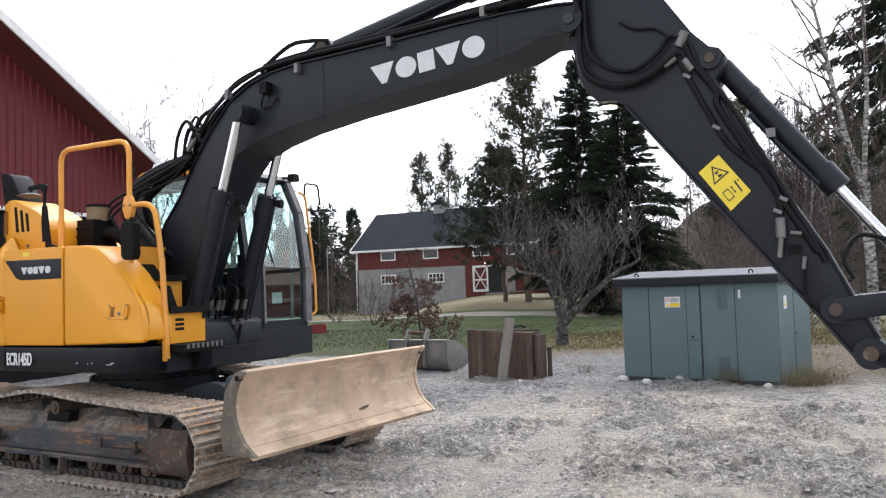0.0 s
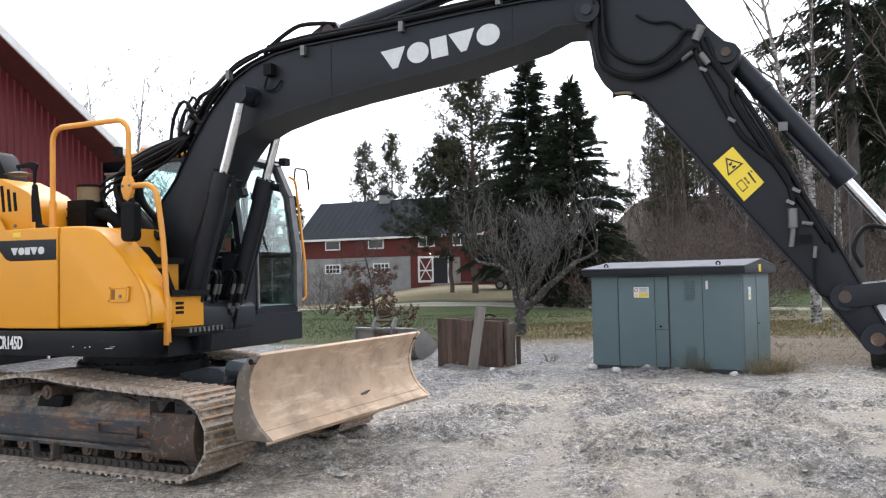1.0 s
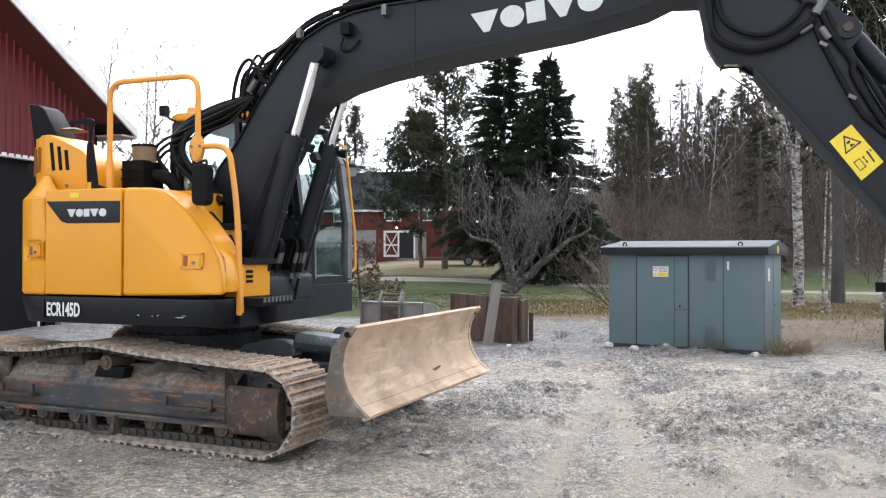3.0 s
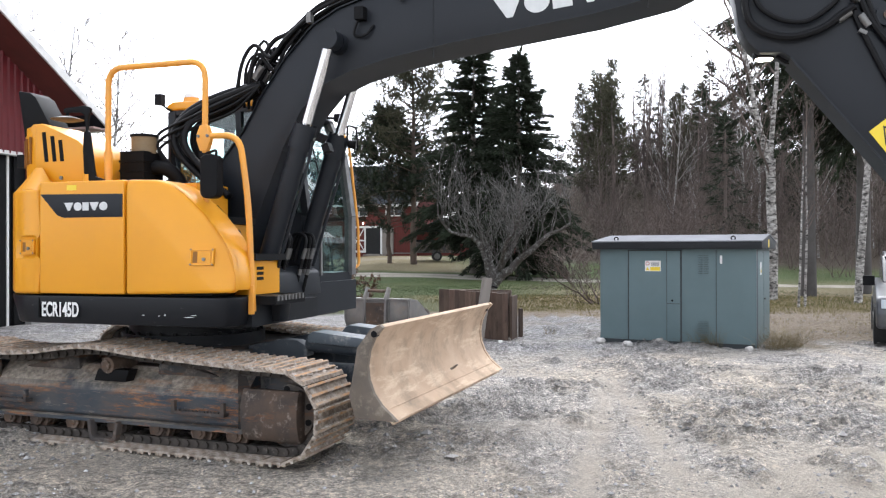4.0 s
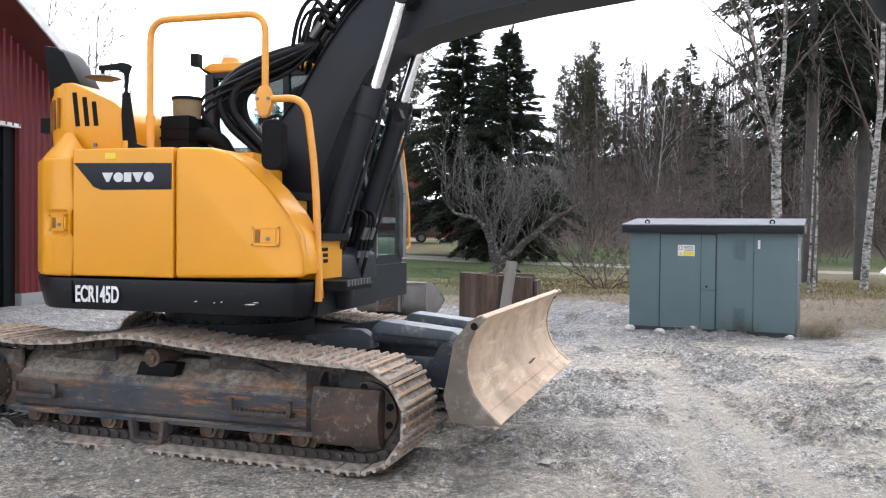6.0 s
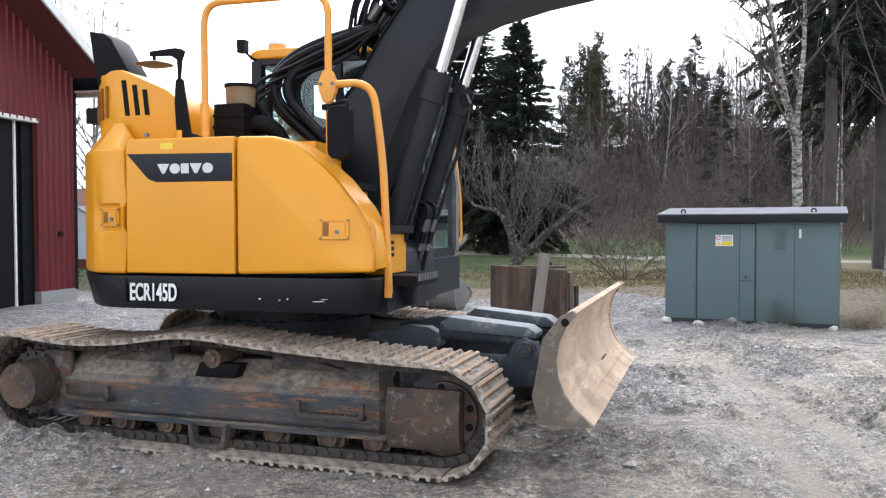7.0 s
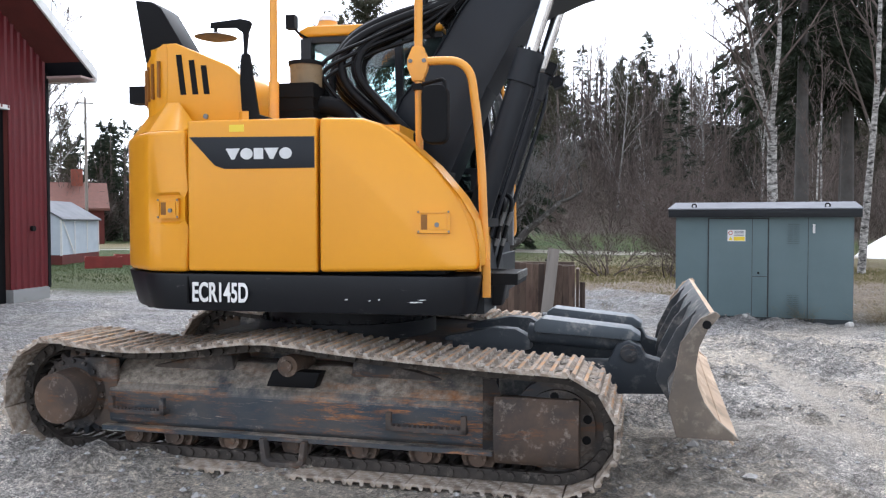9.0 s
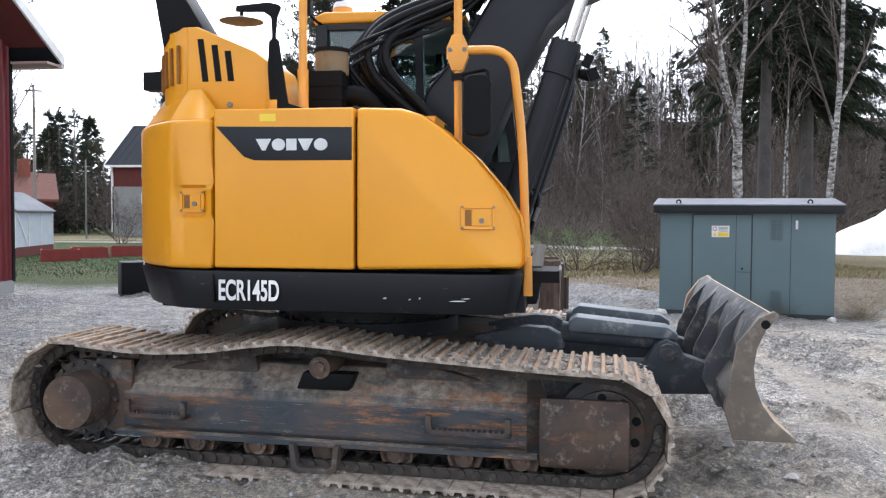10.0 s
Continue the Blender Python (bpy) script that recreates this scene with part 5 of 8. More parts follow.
b = tube(bend([(0.76, -0.965, 2.385), (1.04, -0.965, 2.385), (1.1, -0.94, 1.9), (1.135, -0.93, 1.05)], 0.2, 8), 0.025, 10, 1)
part("hand_rail", b, YELLOW_RAIL, ex, "yellow bent handrail beside the steps")
part("rail_strap", prism([(1.115, 1.03), (1.165, 1.03), (1.16, 1.25), (1.12, 1.25)], -0.97, -0.955, 0.004), YELLOW_RAIL, ex)
rr_ = [(0.865 + sx * 0.025 + 0.05 * math.cos(a), 2.065 + sz * 0.115 + 0.05 * math.sin(a)) for sx, sz, a0 in ((1, 1, 0), (-1, 1, 90), (-1, -1, 180), (1, -1, 270)) for a in (radians(a0 + q) for q in (0, 30, 60, 90))]
b = prism(rr_, -1.11, -1.02, 0.025, 3)
mir = part("side_mirror", b, BLACK, ex, "black side mirror housing on the rail")
b = tube(bend([(0.74, -0.97, 2.24), (0.78, -1.0, 2.25), (0.92, -1.09, 2.26), (0.93, -1.1, 2.05)], 0.03, 4), 0.011, 8, 1)
part("mirror_bracket", b, BLACK, mir)
part("mirror_clamp", box(0.71, 0.78, -1.0, -0.93, 2.22, 2.255, 0.01), BLACK, mir)

# cab ---------------------------------------------------------------------
cab = part("cab", box(-0.44, 1.04, 0.24, 1.24, 0.93, 1.22, 0.03, 3), GREY_PAINT, ex, "dark grey operator cab with large windows and a yellow roof")
part("cab_sill", box(-0.42, 1.0, 0.26, 1.22, 1.22, 1.30, 0.02), GREY_PAINT, cab)
YI, YO = 0.26, 1.215


def pillar(pts, r, name="pillar"):
    b = bmesh.new()
    pts = [Vector(p) for p in pts]
    for a, c in zip(pts, pts[1:]):
        d = (c - a).normalized()
        u = Vector((0, 1, 0))
        v = d.cross(u).normalized()
        vs = []
        for p in (a, c):
            vs.append([b.verts.new(p + u * i + v * j) for i, j in ((-r, -r * 0.9), (r, -r * 0.9), (r, r * 0.9), (-r, r * 0.9))])
        for i in range(4):
            j = (i + 1) % 4
            b.faces.new((vs[0][i], vs[0][j], vs[1][j], vs[1][i]))
        b.faces.new(vs[0][::-1])
        b.faces.new(vs[1])
    return part(name, b, GREY_PAINT, cab)


# lighter grey that paints reflected light onto the front pillar and its edges
CAB_EDGE = mat("painted_sheen_grey", (0.15, 0.148, 0.146), 0.6, var=(0.09, 0.089, 0.088), vscale=9)
FRONT = [(0.985, 1.27), (0.985, 1.85), (0.90, 2.45), (0.74, 2.80)]
for y in (YI, YO):
    fp = pillar([(x, y, z) for x, z in FRONT], 0.035 if y == YI else 0.048, "front_pillar")
    if y == YO:
        fp.data.materials[0] = CAB_EDGE
    pillar([(-0.40, y, 1.25), (-0.40, y, 2.82)], 0.045, "rear_pillar")
    pillar([(0.35, y, 1.25), (0.30, y, 2.82)], 0.03, "middle_pillar")
    pillar([(-0.40, y, 1.80), (0.98, y, 1.83)], 0.022, "window_rail")
pillar([(0.985, YI, 1.84), (0.985, YO, 1.84)], 0.018, "window_rail")
pillar([(0.985, YI, 1.27), (0.985, YO, 1.27)], 0.03, "window_rail")
pillar([(-0.40, YI, 1.95), (-0.40, YO, 1.95)], 0.03, "window_rail")
part("lower_panel", box(-0.40, 0.35, YI - 0.03, YI + 0.01, 1.25, 1.82, 0.01), GREY_PAINT, cab)
part("lower_panel", box(-0.42, -0.38, YI, YO, 1.25, 1.95, 0.01), GREY_PAINT, cab)
part("roof_header", prism([(0.66, 2.885), (0.74, 2.87), (0.80, 2.81), (0.74, 2.78), (0.66, 2.79)], 0.21, 1.26, 0.02, 3), GREY_PAINT, cab)
b = prism([(-0.46, 2.835), (-0.45, 2.885), (-0.38, 2.915), (0.58, 2.905), (0.64, 2.88), (0.64, 2.835)], 0.21, 1.26, 0.018, 3)
part("roof", b, YELLOW, cab, "yellow cab roof")
part("headliner", box(-0.43, 0.63, 0.225, 1.245, 2.79, 2.832), SEAT, cab)
part("roof_hatch", box(-0.25, 0.3, 0.45, 1.0, 2.91, 2.955, 0.02), YELLOW, cab)
beacon = part("beacon", cyl((-0.28, 0.36, 2.91), (-0.28, 0.36, 2.97), 0.09, 0.07, n=20, w=0.01), YELLOW_RAIL, cab)
part("beacon_dome", cyl((-0.28, 0.36, 2.97), (-0.28, 0.36, 3.01), 0.075, 0.06, n=20, w=0.012), WHITE_TEXT, cab)


def pane(pts, name="window_pane"):
    b = bmesh.new()
    pts = [Vector(p) for p in pts]
    n = (pts[1] - pts[0]).cross(pts[2] - pts[0]).normalized() * 0.006
    lo = [b.verts.new(p) for p in pts]
    hi = [b.verts.new(p + n) for p in pts]
    b.faces.new(lo)
    b.faces.new(hi[::-1])
    for i in range(len(pts)):
        j = (i + 1) % len(pts)
        b.faces.new((lo[i], hi[i], hi[j], lo[j]))
    o = part(name, b, GLASS, cab, "", smooth=0)
    o.visible_shadow = False
    return o


for (x0, z0), (x1, z1) in zip(FRONT, FRONT[1:]):
    pane([(x0, YI, z0), (x0, YO, z0), (x1, YO, z1), (x1, YI, z1)])
part("front_panel", box(0.86, 1.0, 0.12, 0.50, 1.2, 1.82, 0.04, 3), GREY_PAINT, cab)
pillar([(1.005, 0.505, 1.28), (1.005, 0.49, 1.84), (0.99, 0.47, 1.98)], 0.014, "front_seal").data.materials[0] = CAB_EDGE
pillar([(x + 0.03, YO + 0.035, z) for x, z in FRONT], 0.011, "front_seal").data.materials[0] = CAB_EDGE
for y in (YI, YO):
    pane([(0.36, y, 1.28), (0.98, y, 1.28), (0.98, y, 1.82), (0.36, y, 1.82)])
    pane([(0.34, y, 1.84), (0.98, y, 1.85), (0.90, y, 2.45), (0.74, y, 2.79), (0.31, y, 2.79)])
    pane([(-0.38, y, 1.82), (0.33, y, 1.83), (0.30, y, 2.79), (-0.38, y, 2.79)])
pane([(-0.40, YI, 1.96), (-0.40, YO, 1.96), (-0.40, YO, 2.79), (-0.40, YI, 2.79)])
# inside: seat, console, levers
b = box(-0.05, 0.42, 0.50, 0.98, 1.55, 1.68, 0.05, 3)
seat = part("operator_seat", b, SEAT, cab, "black fabric operator seat")
part("backrest", box(-0.16, -0.03, 0.52, 0.96, 1.62, 2.22, 0.05, 3), SEAT, cab)
part("headrest", box(-0.17, -0.07, 0.62, 0.86, 2.24, 2.42, 0.04, 3), SEAT, cab)
for y in (0.42, 1.06):
    part("console", box(0.0, 0.5, y - 0.06, y + 0.06, 1.3, 1.78, 0.03), BLACK, cab)
    part("lever", tube([(0.46, y, 1.76), (0.5, y, 1.92)], 0.018, 8, 1), BLACK, cab)
for y in (0.66, 0.82):
    part("travel_lever", tube([(0.72, y, 1.25), (0.76, y, 1.6), (0.66, y, 1.8)], 0.012, 6, 3), BLACK, cab)
part("monitor", box(0.82, 0.86, 0.32, 0.5, 1.8, 1.98, 0.01), BLACK, cab)
# wiper on the front window, mirror and rail on the far corner, roof lamps
part("wiper", tube([(0.985, 0.7, 1.86), (0.97, 0.55, 2.2), (0.93, 0.5, 2.45)], 0.008, 6, 3), BLACK, cab)
for y in (0.33, 1.15):
    b = box(0.86, 0.94, y - 0.05, y + 0.05, 2.80, 2.88, 0.02)
    wl_ = part("work_lamp", b, BLACK, cab, "black work lamp on the cab roof")
    part("lamp_arm", tube([(0.7, y, 2.86), (0.86, y, 2.84)], 0.014, 6, 1), BLACK, cab)
b = box(-0.52, -0.45, 0.12, 0.19, 2.88, 2.98, 0.025)
part("rear_view_mirror", b, BLACK, cab)
part("mirror_stalk", tube([(-0.48, 0.15, 2.9), (-0.42, 0.2, 2.84), (-0.38, 0.26, 2.84)], 0.01, 6, 3), BLACK, cab)
b = tube(bend([(0.99, 1.27, 1.33), (1.03, 1.34, 1.36), (1.02, 1.34, 1.75), (0.91, 1.34, 2.66), (0.86, 1.28, 2.70)], 0.05, 4), 0.014, 8, 1)
part("mirror_hook", tube(bend([(0.90, 1.34, 2.62), (0.90, 1.35, 2.80), (0.88, 1.62, 2.81), (0.88, 1.66, 2.58)], 0.05, 4), 0.011, 8, 1), BLACK, cab)
part("cab_handrail", b, YELLOW_RAIL, cab, "yellow grab rail at the cab corner")

# boom --------------------------------------------------------------------
YB = -0.07
under = [(0.62, 1.42), (0.74, 1.66), (0.88, 1.98), (1.04, 2.35), (1.22, 2.68), (1.40, 2.87), (1.65, 2.97), (2.0, 3.055), (2.5, 3.135), (3.05, 3.20), (3.6, 3.265), (3.95, 3.33), (4.18, 3.375), (4.36, 3.45), (4.52, 3.44), (4.62, 3.43)]
top = [(4.70, 3.47), (4.72, 3.56), (4.64, 3.64), (4.5, 3.655), (4.11, 3.665), (3.62, 3.65), (3.1, 3.62), (2.54, 3.60), (2.1, 3.585), (1.8, 3.55), (1.55, 3.48), (1.32, 3.36), (1.06, 3.10), (0.85, 2.82), (0.67, 2.52), (0.46, 2.27), (0.33, 1.98), (0.26, 1.65), (0.30, 1.45), (0.42, 1.34), (0.54, 1.34)]
b = prism(under + top, YB - 0.215, YB + 0.215, 0.012)
boom = part("boom", b, GREY_PAINT, ex, "dark grey steel boom with pale badge shapes")
b = prism([(x, z) for x, z in under[3:]] + [(x, z - 0.012) for x, z in under[3:]][::-1], YB - 0.24, YB + 0.24)
part("lower_flange", b, GREY_PAINT, boom)
b = prism([(x, z) for x, z in top[2:18]] + [(x + 0.004, z + 0.012) for x, z in top[2:18]][::-1], YB - 0.235, YB + 0.235)
part("upper_flange", b, GREY_PAINT, boom)
for x, z0, z1 in ((2.36, 3.0, 3.575), (4.0, 3.24, 3.65)):
    part("weld_seam", box(x - 0.004, x + 0.004, YB - 0.2185, YB - 0.21, z0 + 0.03, z1 - 0.01, 0.001), SKIRT, boom)
b = cyl((1.55, YB - 0.30, 3.19), (1.55, YB + 0.30, 3.19), 0.085, n=26, w=0.012)
pin = part("cylinder_pin_boss", b, GREY_PAINT, boom)
b = cyl((1.55, YB - 0.335, 3.19), (1.55, YB - 0.29, 3.19), 0.055, n=20, w=0.008)
part("pin_cap", b, FRAME_IRON, boom)
b = cyl((4.60, YB - 0.265, 3.52), (4.60, YB + 0.265, 3.52), 0.095, n=28, w=0.012)
part("arm_pin_boss", b, GREY_PAINT, boom)
part("pin_cap", cyl((4.60, YB - 0.285, 3.52), (4.60, YB - 0.26, 3.52), 0.040, n=18, w=0.006), FRAME_IRON, boom)
V0, O1 = Vector((2.46, 0, 3.215)), Vector((3.62, 0, 3.335))
ux = (O1 - V0).normalized()
pale_marks(boom, (2.86, YB - 0.2165, 3.275), ux, Vector((-ux.z, 0, ux.x)), 0.165, 1.05, 0.004)
# boom cylinders
for yc in (YB - 0.375, YB + 0.26):
    a, c = Vector((0.93, yc, 1.26)), Vector((1.55, yc, 3.19))
    d = (c - a).normalized()
    L = (c - a).length
    b = cyl(a, a + d * 1.30, 0.078, n=26, w=0.008)
    cyl(a + d * 1.12, a + d * 1.32, 0.094, n=26, bm=b, w=0.012)
    cyl(a + Vector((0, -0.09, 0)), a + Vector((0, 0.09, 0)), 0.09, n=22, bm=b, w=0.01)
    cy = part("boom_cylinder", b, GREY_PAINT, ex, "dark grey hydraulic boom cylinder with a bright rod")
    part("rod", cyl(a + d * 1.31, c, 0.042, n=22), CHROME, cy)
    part("rod_eye", cyl(c + Vector((0, -0.06, 0)), c + Vector((0, 0.06, 0)), 0.085, n=22, w=0.01), GREY_PAINT, cy)
    for i in range(8):
        t = 2 * math.pi * i / 8
        _, u, v = frame_of(d)
        p = a + d * 1.315 + (u * math.cos(t) + v * math.sin(t)) * 0.078
        part("gland_bolt", cyl(p, p + d * 0.02, 0.011, n=6), BLACK, cy)
    off = Vector((0.105, 0, -0.03))
    b = tube([a + d * 0.15 + off, a + d * 0.5 + off, a + d * 1.05 + off, a + d * 1.2 + off * 0.8], 0.014, 8, 3)
    part("oil_pipe", b, GREY_PAINT, cy)
    q = a + d * 1.2
    if yc < YB:
        b = box(0.0, 0.055, -0.04, 0.04, -0.035, 0.035, 0.012, m=Matrix.Translation(q + Vector((0.14, 0.02, 0.02))) @ Matrix.Rotation(radians(25), 4, 'Y'))
        part("work_lamp", b, BLACK, cy, "black work lamp clamped to the cylinder")
        part("lamp_bracket", tube([q, q + Vector((0.18, 0.02, 0.0))], 0.014, 6, 1), STEEL, cy)
        b = box(0.0, 0.06, -0.04, 0.04, -0.035, 0.035, 0.015, m=Matrix.Translation(q + Vector((0.17, 0.06, -0.08))) @ Matrix.Rotation(radians(-20), 4, 'Y'))
        part("work_lamp", b, BLACK, cy)
    else:
        b = cyl(q + Vector((0.12, 0, 0.04)), q + Vector((0.19, 0.02, 0.03)), 0.032, 0.045, n=18, w=0.01)
        part("work_lamp", b, BLACK, cy)
b = prism([(0.72, 1.15), (1.06, 1.12), (1.04, 1.32), (0.96, 1.38), (0.86, 1.36)], YB - 0.48, YB + 0.48, 0.02)
part("cylinder_foot", b, GREY_PAINT, ex)
part("boom_foot_bracket", prism([(0.15, 1.15), (0.75, 1.15), (0.6, 1.5), (0.42, 1.6), (0.28, 1.5)], YB - 0.29, YB + 0.29, 0.02), GREY_PAINT, ex)
part("front_deck", box(0.2, 1.05, -0.55, 0.3, 0.96, 1.17, 0.02), SKIRT, ex)
# hose couplings between the two cylinders
for i, (xx, yy) in enumerate(((0.98, -0.24), (1.03, -0.19), (1.00, -0.10), (1.10, -0.02), (1.14, 0.05), (1.08, 0.10))):
    b = tube(bend([(xx - 0.10, yy, 1.1), (xx - 0.02, yy, 1.42), (xx + 0.03, yy, 1.64), (xx - 0.12, yy + 0.03, 1.67), (xx - 0.18, yy + 0.02, 1.42)], 0.07, 5), 0.016, 8, 1)
    hs_ = part("coupling_hose", b, RUBBER, ex)
    part("hose_fitting", cyl((xx - 0.015, yy, 1.44), (xx + 0.015, yy, 1.53), 0.019, n=10, w=0.003), STEEL, hs_)
    part("hose_fitting", cyl((xx - 0.05, yy, 1.30), (xx - 0.035, yy, 1.35), 0.019, n=8), STEEL, hs_)

# arm cylinder on top of the boom
b = prism([(1.96, 3.57), (2.10, 3.72), (2.24, 3.80), (2.35, 3.80), (2.40, 3.72), (2.40, 3.58)], YB - 0.13, YB + 0.13, 0.012)
part("cylinder_lug", b, GREY_PAINT, boom)
part("lug_pin", cyl((2.30, YB - 0.17, 3.715), (2.30, YB + 0.17, 3.715), 0.05, n=20, w=0.006), FRAME_IRON, boom)
a, c = Vector((2.30, YB, 3.715)), Vector((4.85, YB, 4.235))
d = (c - a).normalized()
b = cyl(a + d * 0.08, a + d * 1.55, 0.082, n=26, w=0.008)
cyl(a + d * 1.38, a + d * 1.58, 0.098, n=26, bm=b, w=0.012)
ac_ = part("arm_cylinder", b, GREY_PAINT, ex, "dark grey arm cylinder lying on the boom")
part("rod", cyl(a + d * 1.57, c, 0.045, n=20), CHROME, ac_)
part("oil_pipe", tube([a + d * 0.2 + Vector((0, -0.09, -0.07)), a + d * 0.9 + Vector((0, -0.1, -0.07)), a + d * 1.4 + Vector((0, -0.1, -0.06))], 0.016, 8, 3), GREY_PAINT, ac_)

# arm ---------------------------------------------------------------------
arm_pts = [(4.56, 3.42), (4.60, 3.25), (4.62, 3.10), (4.69, 2.97), (4.76, 2.90), (4.90, 2.895), (4.97, 2.85), (5.45, 2.235), (5.82, 1.765), (6.11, 1.40), (6.32, 1.115), (6.40, 1.015), (6.47, 1.0), (6.52, 1.06), (6.50, 1.16),
           (6.36, 1.44), (6.22, 1.74), (5.94, 2.22), (5.70, 2.66), (5.585, 2.94), (5.655, 3.03), (5.67, 3.10), (5.63, 3.16), (5.56, 3.185), (5.45, 3.30), (5.27, 3.57), (5.08, 3.88), (4.95, 4.25), (4.86, 4.31), (4.77, 4.27), (4.72, 4.12), (4.66, 3.8)]
b = prism(arm_pts, YB - 0.165, YB + 0.165, 0.012)
arm = part("dipper_arm", b, GREY_PAINT, ex, "dark grey dipper arm with a yellow warning sign")
low = arm_pts[6:12]
part("lower_flange", prism(low + [(x - 0.012, z - 0.01) for x, z in low][::-1], YB - 0.19, YB + 0.19), GREY_PAINT, arm)
upf = arm_pts[14:20]
part("upper_flange", prism(upf + [(x + 0.012, z + 0.008) for x, z in upf][::-1], YB - 0.19, YB + 0.19), GREY_PAINT, arm)
for (x, z), r in (((5.57, 3.09), 0.075), ((6.265, 1.355), 0.09), ((6.45, 1.075), 0.10)):
    part("pin_boss", cyl((x, YB - 0.20, z), (x, YB + 0.20, z), r, n=26, w=0.012), GREY_PAINT, arm)
    part("pin", cyl((x, YB - 0.216, z), (x, YB + 0.216, z), r * 0.45, n=20, w=0.006), RUST if z < 1.2 else FRAME_IRON, arm)
# warning sign on the arm
YA = YB - 0.168
sg0, sg1, sg2, sg3 = Vector((5.455, 0, 2.31)), Vector((5.592, 0, 2.42)), Vector((5.79, 0, 2.155)), Vector((5.655, 0, 2.03))
b = prism([(p.x, p.z) for p in (sg0, sg1, sg2, sg3)], YA - 0.003, YA + 0.001, 0.0008, 1)
wsign = part("warning_sign", b, SIGN_YELLOW, arm, "yellow warning sign with a triangle and pictograms")


def on_sign(u, v):
    p = sg0 + (sg1 - sg0) * v + (sg3 - sg0) * u
    return (p.x, p.z)


def sign_shape(uv, y=0.0045):
    b = prism([on_sign(*p) for p in uv], YA - y, YA - 0.003)
    return part("pictogram", b, SIGN_BLACK, wsign, smooth=0)


tri = [(0.07, 0.52), (0.40, 0.14), (0.40, 0.90)]
inn = [(0.13, 0.52), (0.37, 0.23), (0.37, 0.81)]
for i in range(3):
    j = (i + 1) % 3
    sign_shape([tri[i], tri[j], inn[j], inn[i]])
sign_shape([(0.22, 0.44), (0.27, 0.44), (0.27, 0.56), (0.22, 0.60)])
sign_shape([(0.29, 0.50), (0.35, 0.46), (0.36, 0.62), (0.33, 0.64)])
for q in ([(0.62, 0.18), (0.64, 0.18), (0.64, 0.46), (0.62, 0.46)], [(0.82, 0.18), (0.84, 0.18), (0.84, 0.46), (0.82, 0.46)], [(0.64, 0.18), (0.82, 0.18), (0.82, 0.21), (0.64, 0.21)], [(0.64, 0.43), (0.82, 0.43), (0.82, 0.46), (0.64, 0.46)],
          [(0.66, 0.57), (0.76, 0.57), (0.76, 0.60), (0.66, 0.60)], [(0.62, 0.585), (0.67, 0.53), (0.67, 0.64)], [(0.80, 0.585), (0.75, 0.53), (0.75, 0.64)],
          [(0.60, 0.78), (0.86, 0.76), (0.86, 0.82), (0.60, 0.86)], [(0.60, 0.92), (0.66, 0.92), (0.66, 0.96), (0.60, 0.96)]):
    sign_shape(q)
# bucket cylinder along the arm's back
a, c = Vector((5.60, YB, 3.09)), Vector((6.86, YB, 1.42))
d = (c - a).normalized()
b = cyl(a + d * 0.03, a + d * 1.17, 0.072, n=26, w=0.008)
cyl(a + d * 1.02, a + d * 1.19, 0.088, n=26, bm=b, w=0.012)
cyl(a + d * 0.3, a + d * 0.34, 0.08, n=26, bm=b)
bc = part("bucket_cylinder", b, GREY_PAINT, ex, "dark grey bucket cylinder with a chrome rod")
part("rod", cyl(a + d * 1.18, c, 0.04, n=20), CHROME, bc)
part("oil_pipe", tube([a + d * 0.42 + Vector((-0.06, -0.07, -0.06)), a + d * 0.7 + Vector((-0.06, -0.075, -0.06)), a + d * 1.08 + Vector((-0.05, -0.07, -0.05))], 0.018, 8, 3), GREY_PAINT, bc)
part("pipe_clamp", box(-0.03, 0.03, -0.03, 0.03, -0.03, 0.03, 0.006, m=Matrix.Translation(a + d * 0.62 + Vector((-0.05, -0.08, -0.05)))), STEEL, bc)
# tipping links and the hanging coupler
for y in (YB - 0.185, YB + 0.185):
    part("tipping_link", prism([(6.22, 1.30), (6.30, 1.28), (6.9, 1.36), (6.93, 1.44), (6.88, 1.49), (6.25, 1.43)], y - 0.025, y + 0.025, 0.012), GREY_PAINT, ex)
part("bucket_link", prism([(6.84, 1.44), (6.92, 1.46), (6.80, 1.0), (6.70, 0.98)], YB - 0.1, YB + 0.1, 0.02), GREY_PAINT, ex)
b = prism([(6.42, 1.10), (6.54, 1.13), (6.78, 1.06), (6.80, 0.95), (6.72, 0.84), (6.63, 0.88), (6.55, 0.98), (6.47, 0.99)], YB - 0.2, YB + 0.2, 0.02)
part("quick_coupler", b, SKIRT, ex, "black quick coupler hanging from the arm end")
# arm lamp
b = cyl((4.80, YB, 2.885), (4.80, YB, 2.93), 0.075, n=20, w=0.01)
lampb = part("arm_lamp", b, BLACK, arm, "lit work lamp under the arm")
part("lamp_lens", cyl((4.80, YB - 0.01, 2.878), (4.80, YB - 0.01, 2.886), 0.06, n=20), LAMP_GLOW, lampb)
part("lamp_guard", tube(bend([(4.88, YB - 0.05, 2.89), (4.95, YB - 0.05, 2.84), (5.0, YB - 0.05, 2.84)], 0.03, 4), 0.014, 6, 1), BLACK, lampb)
